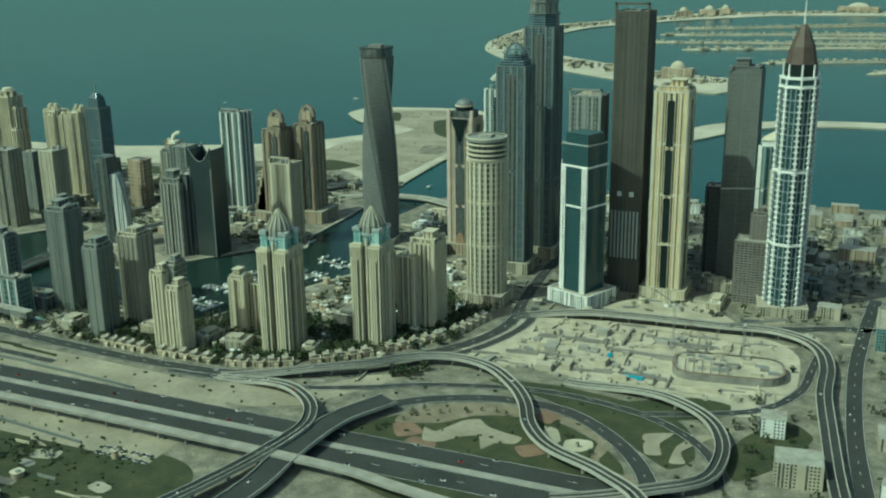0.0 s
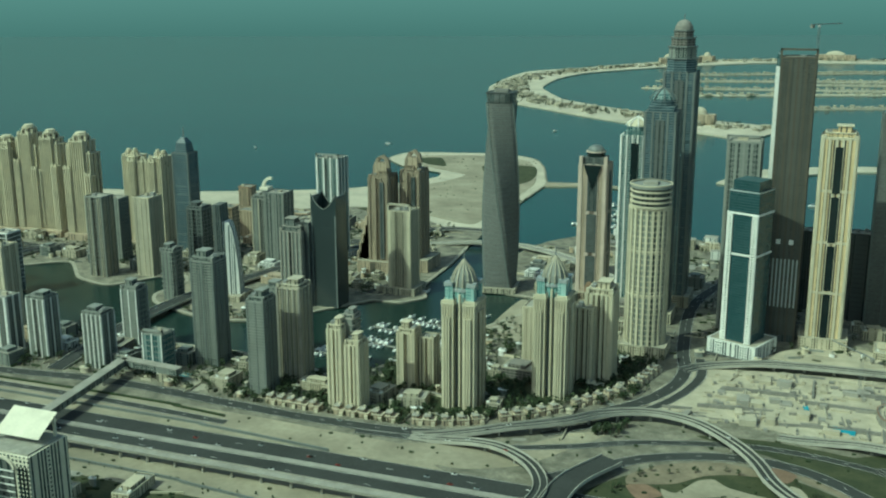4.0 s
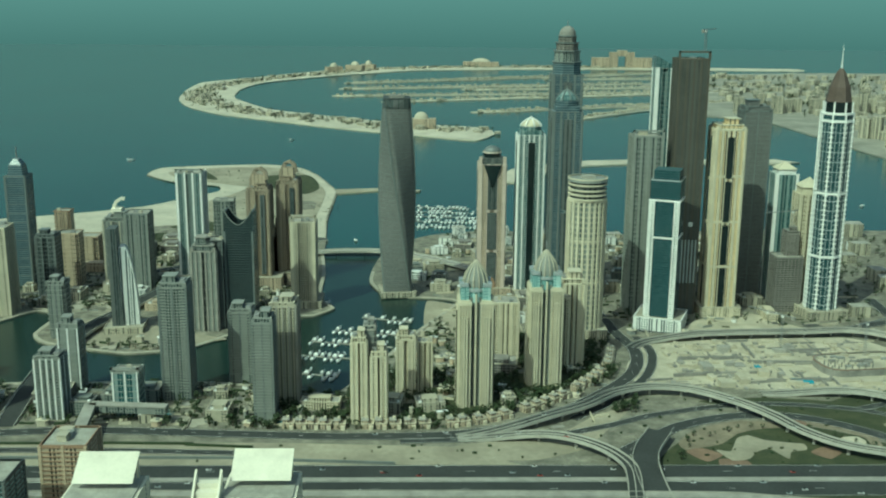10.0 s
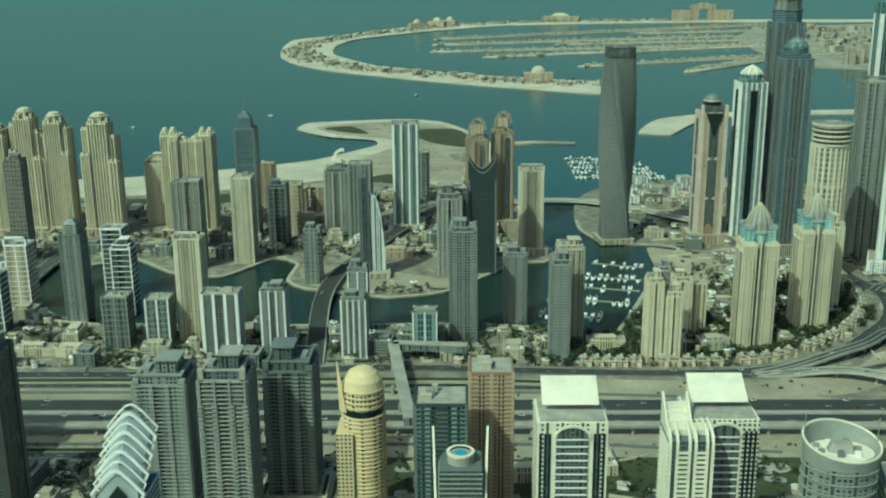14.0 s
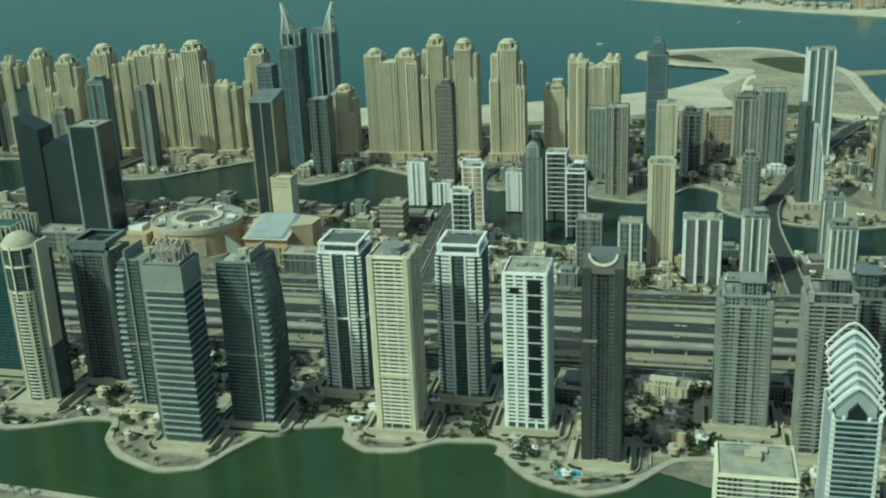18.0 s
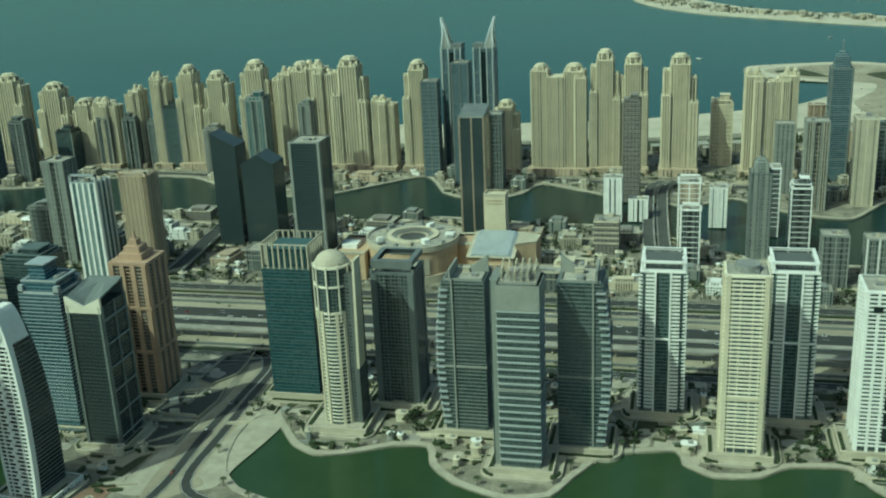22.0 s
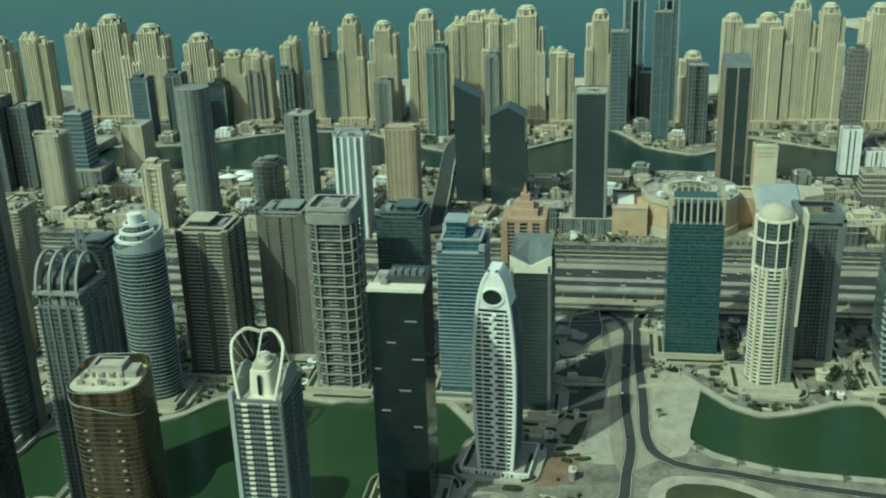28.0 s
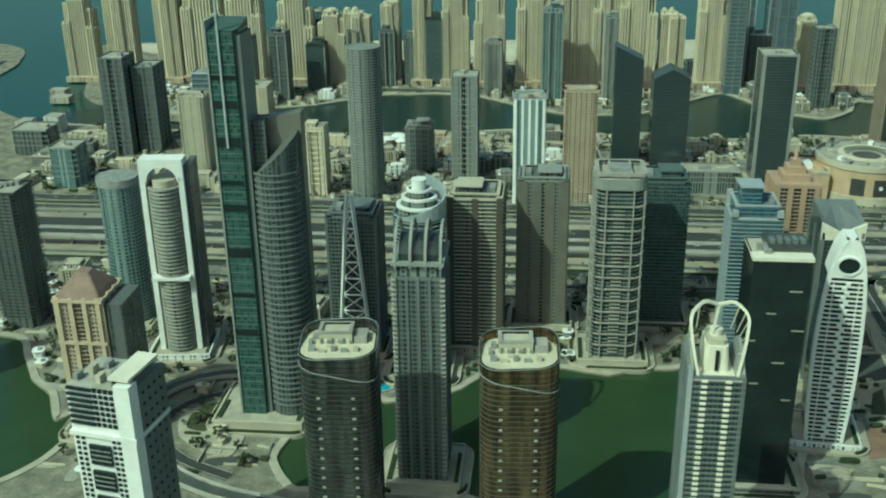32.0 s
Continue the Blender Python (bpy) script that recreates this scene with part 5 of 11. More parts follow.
T("dark tower with white edge strips", -1307, 736, 13, 14, 50, F_DARK, band=GREYCLAD, th=0.25, over=0.1, nx=2, ny=2, pw=1.0, pier=CONCRETE, crown="step", ch=4)
T("dark slender tower with a turreted top", -1278, 732, 13, 14, 52, F_DARK, band=GREYCLAD, th=0.25, over=0.15, nx=4, ny=2, pw=0.7, pier=MIDGREY, crown="step", ch=6)
T("small dark tower near the shore road", -1259, 740, 12, 13, 45, F_GREY, band=GREYCLAD, th=0.3, crown="step", ch=4)
T("broad dark blue glass tower", -1238, 738, 15, 18, 61, F_NAVY, band=DARKCLAD, step=6.8, th=0.3, over=0.1, nx=2, pw=1.0, pier=GREYCLAD, crown="step", ch=5)
T("blue-grey tower with a bright white cap", -1224, 742, 13, 16, 67, F_BLUE, band=SILVER, step=6.8, th=0.3, over=0.1, nx=3, pw=0.9, pier=SILVER, crown="step", ch=6)
T("pale grey balcony tower with rounded edges", -1186, 710, 15, 14, 46, F_GREY, band=CONCRETE, step=1.7, th=0.3, nx=2, pw=0.8, pier=CONCRETE, crown="step", ch=4)
T("teal-grey slender tower with a white top block", -1137, 697, 17, 16, 77, F_TEAL, band=MIDGREY, step=1.7, th=0.25, over=0.15, nx=4, ny=3, pw=0.9, pier=MIDGREY, crown="step", ch=7)
T("slim grey tower with a pale cap", -1090, 691, 11, 13, 71, F_GREY, band=MIDGREY, step=1.7, th=0.25, over=0.2, nx=2, ny=2, pw=0.8, pier=CONCRETE, crown="step", ch=4)
T("half-built grey concrete tower with a wider cap", -816, 650, 13, 13, 82, F_RAW, band=RAWCON, crown="step", ch=6)
T("cream tower topped with a dark unfinished crown", -747, 770, 18, 17, 60, F_CREAM, band=CREAM, crown="step", ch=8, nx=3, pier=CREAM)
T("dark grey slender tower with pale piers", -927, 678, 15, 15, 62, F_DARK, band=GREYCLAD, nx=4, ny=3, pw=0.6)
T("blue-grey tall slender glass tower", -955, 692, 14, 14, 101, F_BLUE, band=GREYCLAD, step=15, nx=3, ny=3, pier=GREYCLAD)
T("blue-grey slender glass tower beside the canal", -988, 719, 14, 14, 82, F_BLUE, band=MIDGREY, nx=3, pier=GREYCLAD)
T("grey tower with pale strips and a stepped lantern top", -730, 523, 13, 13, 72, F_GREY, band=GREYCLAD, nx=3, ny=3, crown="mast", ch=16)
T("dark tower with white lower walls", -704, 537, 13, 13, 49, F_DARK, band=WHITE, crown="step", ch=6, nx=2)
T("pale grey tower with three upright strips", -703, 682, 14, 14, 54, F_GREY, nx=3, pier=MIDGREY)
T("round-fronted pale grey tower", -685, 637, 16, 15, 65, F_BEIGE, band=MIDGREY, nx=4, ny=3, pier=MIDGREY)
T("tan and dark paired apartment tower", -627, 732, 17, 15, 42, F_TAN, band=TAN)
hook = T("grey-beige apartment tower with a white hooked crest", -590, 736, 20, 18, 58, F_GREY, band=MIDGREY, step=1.75, th=0.3, nx=4, ny=3, pw=0.9, pier=BEIGE, crown="step", ch=7)
part("white_crest", bent([(-3, 0, 56), (-2.4, 0, 62), (-0.5, 0, 66), (3.5, 0, 68.5), (6.0, 0, 68)], 2.4), IVORY, hook)
part("crest_base", cbox(8, 9, 58, 61), IVORY, hook)
T("grey ribbed apartment tower", -570, 722, 18, 18, 60, F_GREY, band=GREYCLAD, nx=5, ny=4, pw=0.7, pier=MIDGREY)
T("white and tan tower with a portal top beside the avenue", -773, 543, 14, 14, 50, F_TAN, band=WHITE, crown="portal", ch=6, nx=3, pier=WHITE)
T("white-framed dark glass tower", -772, 501, 12, 12, 43, F_DARK, band=WHITE, crown="portal", ch=5, nx=2, pier=WHITE)
T("slim white stepped tower with a thin mast", -1186, 758, 15, 15, 40, F_WHITE, band=WHITE, crown="mast", ch=14)
T("dark curved glass tower with a sloping top", -1087, 522, 18, 18, 80, F_SMOOTH, band=F_SMOOTH, step=0, crown="slant", ch=11)
T("dark glass tower with a pointed angular top", -1060, 515, 23, 20, 67, F_SMOOTH, band=F_SMOOTH, step=0, crown="peak", ch=9)
T("dark tower with pale vertical edges and a glass roof", -1005, 463, 20, 21, 88, F_SMOOTH, band=MIDGREY, step=0, nx=2, ny=2, pw=1.5, pier=MIDGREY, crown="flat", ch=1, pod=(36, 24, 10), podmat=F_GREY)
sunlit_side_tower = T("dark glass tower with its sunlit west side coloured tan", -914, 533, 17, 22, 90, F_SMOOTH, band=MIDGREY, step=0, nx=3, ny=2, pw=1.0, pier=BROWNGREY, crown="flat", ch=1, pod=(36, 30, 6))
# tan panel: the sun on the west face, put into its colour
part("tan_wall", box(bmesh.new(), -8.9, -8.3, -10.4, 10.4, 0, 89), BROWNGREY, sunlit_side_tower)
part("sloped_cap", loft(bmesh.new(), [[(-8.4, yy, 89.2), (8.4, yy, 89.2), (8.4, yy, z), (-8.4, yy, z)] for yy, z in ((-10.8, 90.2), (10.8, 94.5))]), GREYCLAD, sunlit_side_tower)
T("white and teal striped tower with a stepped top", -1149, 445, 18, 17, 70, F_TEAL, band=SILVER, step=0, nx=5, ny=4, pw=1.5, proud=0.5, pier=WHITE, crown="portal", ch=6)
T("tan apartment tower with a flat frame roof", -1119, 453, 19, 18, 70, F_TAN, band=TAN, step=1.7, th=0.4, crown="portal", ch=3)
T("grey tower with rounded corner bays", -1190, 476, 16, 16, 70, F_GREY, band=MIDGREY, nx=4, ny=4, pier=MIDGREY)
round_tower("tall round grey tower with closely spaced floor bands", -1248, 444, 10, 93, F_GREY, MIDGREY, step=1.7, th=0.6)
T("beige apartment tower with balcony rows", -1366, 480, 17, 17, 58, F_BEIGE, band=BEIGE, step=1.7, th=0.45, crown="portal", ch=4)
T("plain cream slab tower with blank sides", -1350, 572, 17, 19, 38, F_CREAM, band=CREAM, step=0, nx=3, pier=CREAM)
T("small sunlit cream apartment tower", -1281, 452, 14, 14, 45, F_CREAM, band=CREAM, nx=2, pier=CREAM, crown="step", ch=4)
T("low grey-green glass tower with a rounded roof", -1222, 498, 18, 16, 34, F_GREY, band=MIDGREY, crown="step", ch=4)
T("small white striped tower", -1192, 488, 12, 13, 29, F_WHITE, band=WHITE, nx=3, pier=WHITE)
T("twin dark grey tower with ribbed walls", -1436, 525, 17, 22, 68, F_DARK, band=GREYCLAD, nx=4, ny=4, pier=GREYCLAD)
T("twin dark grey tower with ribbed walls", -1418, 535, 15, 22, 60, F_DARK, band=GREYCLAD, nx=3, ny=4, pier=GREYCLAD)
T("narrow blue-grey glass tower", -1378, 540, 14, 16, 55, F_BLUE, band=SILVER)
T("low teal glass block with a stepped roof", -1445, 455, 18, 20, 26, F_TEAL, band=MIDGREY)
T("low dark glass office block", -1500, 520, 26, 22, 18, F_DARK, band=MIDGREY)
T("white tower with a square lantern top", -1530, 760, 18, 18, 62, F_WHITE, band=MIDGREY, crown="portal", ch=8)
# ---- the canal's east ----
T("tall dark glass tower with a slender mast", -660, 722, 16, 15, 111, F_BLUE, band=GREYCLAD, step=6.8, th=0.3, over=0.15, nx=2, ny=2, pw=1.2, pier=GREYCLAD, crown="mast", ch=22)
T("cream slab tower with a dark central strip", -649, 490, 15, 15, 67, F_CREAM, band=CREAM, step=1.7, th=0.35, nx=2, ny=2, pw=2.4, pier=CREAM, crown="portal", ch=5)
T("dark tower with white lower corners", -721, 572, 14, 14, 47, F_DARK, band=WHITE, nx=2, pier=WHITE)
T("slim cream tower with a dark flank", -650, 651, 15, 18, 64, F_BEIGE, band=CREAM, step=0, nx=3, pier=CREAM)
T("dark grey tower with rounded balconies", -632, 697, 15, 15, 52, F_DARK, band=GREYCLAD, nx=4, pier=GREYCLAD, crown="step", ch=5)
T("slim grey tower on the canal bank", -592, 600, 12, 13, 42, F_GREY, band=MIDGREY, crown="step", ch=5)
T("grey tower with two white upright bays", -596, 466, 14, 13, 42, F_GREY, band=MIDGREY, step=1.7, th=0.25, nx=4, ny=3, pw=0.9, pier=WHITE, crown="step", ch=4)
T("broad grey tower with two white edge bays", -625, 461, 21, 13, 38, F_DARK, band=MIDGREY, step=1.7, th=0.25, nx=4, ny=3, pw=1.6, pier=WHITE)
T("grey low tower with a stepped roof", -666, 479, 14, 13, 29, F_GREY, band=MIDGREY, nx=3, pier=WHITE)
T("grey low tower with dark windows", -690, 477, 15, 13, 31, F_DARK, band=MIDGREY, nx=3, pier=MIDGREY)
T("grey tower with white upright strips", -550, 462, 14, 13, 38, F_GREY, band=MIDGREY, step=1.7, th=0.25, nx=5, ny=3, pw=0.7, pier=WHITE, crown="step", ch=4)
T("slim grey tower with a stepped crown", -551, 500, 12, 12, 45, F_GREY, band=MIDGREY, nx=3, pier=WHITE, crown="step", ch=6)
T("low teal-grey tower with a frame roof", -510, 466, 14, 13, 28, F_TEAL, band=MIDGREY, nx=3, pier=WHITE, crown="portal", ch=3)
T("tall grey-green balcony tower on the canal bank", -488, 490, 16, 15, 72, F_GREY, band=MIDGREY, step=1.7, th=0.4, nx=3, ny=3, pw=1.0, pier=GREYCLAD, crown="step", ch=6)
T("grey-green balcony tower on the canal bank", -456, 518, 14, 14, 48, F_GREY, band=MIDGREY, step=1.7, th=0.4, nx=3, ny=2, pier=GREYCLAD, crown="step", ch=5)
T("dark grey balcony tower on the canal bank", -434, 460, 11, 14, 61, F_GREY, band=MIDGREY, step=1.7, th=0.4, nx=3, ny=3, pier=GREYCLAD, crown="step", ch=6)
T("pale fluted tower with a stepped roof behind the dark one", -426, 484, 15, 15, 62, F_BEIGE, band=BEIGE, step=1.7, th=0.3, nx=5, ny=4, pw=0.9, proud=0.6, pier=CONCRETE, crown="step", ch=5)
# the bend and its surroundings
T("grey tower with sloping pale flank", -500, 640, 12, 12, 60, F_GREY, band=MIDGREY)
T("pale grey fluted tower with a stepped crown", -497, 617, 17, 16, 65, F_GREY, band=CONCRETE, step=6.8, nx=6, ny=6, pw=1.1, proud=0.7, pier=CONCRETE, crown="step", ch=9)
dip = T("dark tower with a curved dipped crown between two peaks", -474, 625, 20, 18, 68, F_SMOOTH, band=DARKCLAD, step=1.75, th=0.2, over=0.1, nx=2, pw=1.2, pier=GREYCLAD, crown="none")
for yy in (-9, 8):
    screen = loft(bmesh.new(), [[(-10, y2, 68)] + [(-10 + 20 * q / 12, y2, 73 + 11 * abs(q / 6 - 1) ** 1.8) for q in range(13)] + [(10, y2, 68)] for y2 in (yy, yy + 1)])
    bmesh.ops.recalc_face_normals(screen, faces=screen.faces)
    part("dipped_screen", screen, F_SMOOTH, dip)
    part("screen_rim", bent([(-10 + 20 * q / 12, yy - 0.1, 73.3 + 11 * abs(q / 6 - 1) ** 1.8) for q in range(13)], 0.5), MIDGREY, dip)
for sx in (-1, 1):
    part("side_screen", box(bmesh.new(), sx * 9.5 - 0.5, sx * 9.5 + 0.5, -8, 8, 68, 82), F_SMOOTH, dip)
part("roof_deck", cbox(17, 15, 68, 69), ROOFGREY, dip)
T("lower dark wing tower", -490, 622, 11, 14, 62, F_DARK, band=DARKCLAD, nx=2, pier=GREYCLAD)
T("white and teal striped tower on four legs", -534.5, 752, 20, 19, 91, F_TEAL, band=MIDGREY, step=1.75, th=0.3, nx=4, ny=4, pw=1.3, proud=0.6, pier=WHITE, crown="portal", ch=4, pod=(30, 28, 4), podmat=F_WHITE)
for bx, by, bh in ((-476, 726, 95), (-455, 742, 98)):
    br = T("brown stone tower with stepped terraces and a curved crest", bx, by, 17, 20, bh - 12, F_TAN, band=BROWNGREY, step=1.75, th=0.3, over=0.2, nx=4, ny=4, pw=1.5, proud=0.8, pier=BROWNGREY, crown="step", ch=5, pod=(34, 30, 10), podmat=F_TAN)
    part("dark_bay", box(bmesh.new(), 1.6, 5.2, -11.2, -9.6, 12, bh - 20), F_DARK, br)
    part("curved_crest", bent([(-6, -2, bh - 16), (-5.5, -2, bh - 8), (-2.5, -2, bh - 2), (1.5, -2, bh), (5.0, -2, bh - 3), (6.2, -2, bh - 9)], 3.0), BROWNGREY, br)
    part("crest_wall", cbox(10, 8, bh - 14, bh - 5), F_TAN, br)
    for k in range(6):  # terraces that climb the west flank
        part("terrace", box(bmesh.new(), -8.5 - 2.0 * (6 - k), -8.0, -9, 9, 0, 16 + 7.5 * k), F_TAN, br)
    part("portal_recess", box(bmesh.new(), -6.2, -1.6, -15.4, -14.6, 1, 9), DARKBROWN, br)
T("beige box tower with an open square roof frame", -436, 674, 18, 18, 70, F_BEIGE, band=BEIGE, step=1.7, th=0.3, nx=2, ny=2, pw=2.2, pier=CREAM, crown="portal", ch=6, pod=(26, 24, 5))
T("small beige hotel block", -640, 800, 30, 16, 24, F_TAN, band=TAN)
T("small beige hotel block", -606, 815, 34, 16, 22, F_TAN, band=TAN)
T("small tan apartment tower near the beach", -664, 830, 14, 12, 40, F_TAN, band=BROWN)
T("grey apartment tower near the beach", -527, 850, 18, 15, 46, F_GREY, band=MIDGREY)
# ---- the tall block in the north-east ----
PINK = plain("pinkish_stone", (0.56, 0.47, 0.40), 0.75, var=0.14, size=8, fine=0.9)
pink = T("pinkish stone tower with a dark domed top", -296, 702, 20, 19, 116, F_TAN, band=PINK, step=1.75, th=0.3, over=0.25, nx=4, ny=4, pw=2.4, proud=0.7, pier=PINK, crown="none", ch=13, pod=(30, 26, 8), podmat=F_TAN, slot=0.36, slots=3, slotmat=F_DARK)
for s_ in (-1, 1):  # a dark wedge of glass cuts into the top of each long face
    wedge = loft(bmesh.new(), [[(-6.6, yy, 103), (6.6, yy, 103), (2.6, yy, 92), (0, yy, 84), (-2.6, yy, 92)] for yy in (s_ * 9.0, s_ * 10.9)])
    bmesh.ops.recalc_face_normals(wedge, faces=wedge.faces)
    part("glass_wedge", wedge, GLASS_D, pink)
part("upper_shaft", cbox(16, 15, 103, 108), F_DARK, pink)
part("drum", prism(circle(6.6, n=20), 108, 111.5), GLASS_D, pink)
part("drum_rim", frame_of(circle(6.6, n=20), 111.2, 112.2, 1.08, 0.8), PINK, pink)
part("dome", loft(bmesh.new(), [ring(circle(6.4 * math.cos(t), n=20), 112 + 4.6 * math.sin(t)) for t in (0, 0.35, 0.7, 1.05, 1.4)]), GREYCLAD, pink)
for sx in (-1, 1):
    part("shoulder", box(bmesh.new(), sx * 9 - 1.2, sx * 9 + 1.2, -9.8, -7, 103, 109), PINK, pink)
part("entrance_arch", loft(bmesh.new(), [[(-3.4, yy, 8), (3.4, yy, 8), (3.4, yy, 12), (1.8, yy, 15.5), (0, yy, 16.6), (-1.8, yy, 15.5), (-3.4, yy, 12)] for yy in (-11.0, -9.6)]), BROWN, pink)
T("white and green tower under a ribbed cream dome", -267, 704, 20, 19, 138, F_TEAL, band=WHITE, step=1.75, th=0.26, over=0.12, nx=6, ny=6, pw=0.85, proud=0.6, pier=WHITE, crown="dome", ch=13, pod=(28, 26, 6), slot=0.24, slots=1, skin=CREAM)
T("very tall blue-grey tower with a stepped domed crown", -240, 715, 22, 22, 203, F_BLUE, band=GREYCLAD, step=6.8, nx=5, ny=5, pw=1.4, proud=0.5, pier=GREYCLAD, crown="none", ch=34, pod=(30, 28, 8), slot=0.3, slots=3, slotmat=F_DARK)
king = [o for o in bpy.data.objects if o.get("label", "").startswith("very tall blue-grey tower")][0]
z = 169.0
for f, g, m in ((0.94, 9, F_BLUE), (0.86, 8, F_GREY), (0.74, 6, F_RAW), (0.60, 5, F_RAW)):
    tier = part("crown_tier", prism(circle(11.6 * f, n=8, a0=math.pi / 8, a1=2 * math.pi + math.pi / 8), z, z + g), m, king)
    part("tier_cornice", frame_of(circle(11.6 * f, n=8, a0=math.pi / 8, a1=2 * math.pi + math.pi / 8), z + g, z + g + 0.9, 1.08, 0.9), GREYCLAD, tier)
    z += g
cap = part("crown_cap", loft(bmesh.new(), [ring(circle(6.4 * math.cos(t), n=16), z + 0.9 + 7 * math.sin(t)) for t in (0, 0.4, 0.8, 1.1, 1.4)]), RAWCON, king)
part("finial", tube(bmesh.new(), (0, 0, z + 7), (0, 0, z + 12), 0.3), STEEL, cap)
T("tall grey-blue tower with a green dome", -245, 671, 21, 20, 162, F_BLUE, band=GREYCLAD, step=6.8, nx=5, ny=5, pw=1.3, pier=GREYCLAD, crown="dome", ch=16, pod=(28, 26, 8), slot=0.3, slots=2, slotmat=F_DARK, skin=F_TEAL)
T("tall dark unfinished tower with louvred lower floors", -160, 659, 21, 21, 190, F_DARK, band=DARKBROWN, step=1.7, th=0.7, nx=5, ny=5, pw=1.2, pier=DARKBROWN, crown="portal", ch=6)
dark = bpy.data.objects[[o.name for o in bpy.data.objects if o.get("label", "").startswith("tall dark unfinished")][0]]
me = mesh_of("louvre", box(bmesh.new(), -0.5, 0.5, -1.3, 0.2, 24, 56), SILVER)
for k in range(8):
    part("louvre", me, SILVER, dark, "", (-8.6 + 2.45 * k, -10.5, 0))
for u in (-4, 4):
    part("pale_panel", box(bmesh.new(), u - 1.4, u + 1.4, -11.6, -10.4, 66, 69), WHITE, dark)
T("slim white tower with a curved white crown", -169, 708, 13, 14, 184, F_TEAL, band=MIDGREY, nx=2, ny=2, pw=2.4, pier=WHITE, crown="slant", ch=9)
T("cream tower with twin upright slots and gilt edges", -132, 655, 21, 20, 143, F_GOLD, band=CREAM, step=34, th=1.6, nx=6, ny=6, pw=1.5, proud=0.8, pier=CREAM, crown="step", ch=7, pod=(30, 26, 7), podmat=F_CREAM, slot=0.22, slots=4)
T("grey-green fluted tower with a square lantern", -189, 659, 21, 20, 135, F_GREY, band=MIDGREY, nx=5, ny=5, pw=1.3, pier=MIDGREY, crown="portal", ch=5)
T("dark grey ribbed unfinished tower", -96, 710, 21, 20, 151, F_TWIST, band=GREYCLAD, step=3.4, th=0.25, over=0.12, nx=3, ny=3, pw=0.8, proud=0.2, pier=GREYCLAD, crown="step", ch=8)
T("white-edged teal glass tower with a white lantern", -74, 699, 17, 16, 106, F_TEAL, band=WHITE, step=0, nx=2, ny=2, pw=2.2, pier=WHITE, crown="pyramid", ch=9)
T("cream tower with a pyramid roof", -63, 676, 17, 16, 98, F_CREAM, band=CREAM, nx=4, ny=4, pw=1.4, pier=CREAM, crown="pyramid", ch=12)
T("half-built stepped concrete tower", -79, 665, 20, 17, 41, F_RAW, band=RAWCON, step=1.7, th=0.4)
T("half-built concrete tower core", -76, 672, 10, 10, 62, F_RAW, band=RAWCON, step=1.7, th=0.4, crown="step", ch=5)
T("dark glass office block with a flat roof", 22, 612, 26, 28, 62, F_DARK, band=DARKCLAD, step=1.7, th=0.3, pod=(44, 36, 14), podmat=F_TEAL)
T("pale glass office block with a flat roof", 50, 606, 24, 24, 56, F_TEAL, band=CONCRETE, step=1.7, th=0.4)
T("small tan apartment block near the water", -112, 820, 14, 12, 30, F_TAN, band=TAN)
T("dark low tower between the high-rises", -112, 720, 14, 14, 62, F_DARK, band=DARKCLAD)
T("dark lower tower beside the cream tower", -152, 735, 16, 15, 58, F_DARK, band=DARKCLAD)
# the cluster with ribbed domes beside the canal


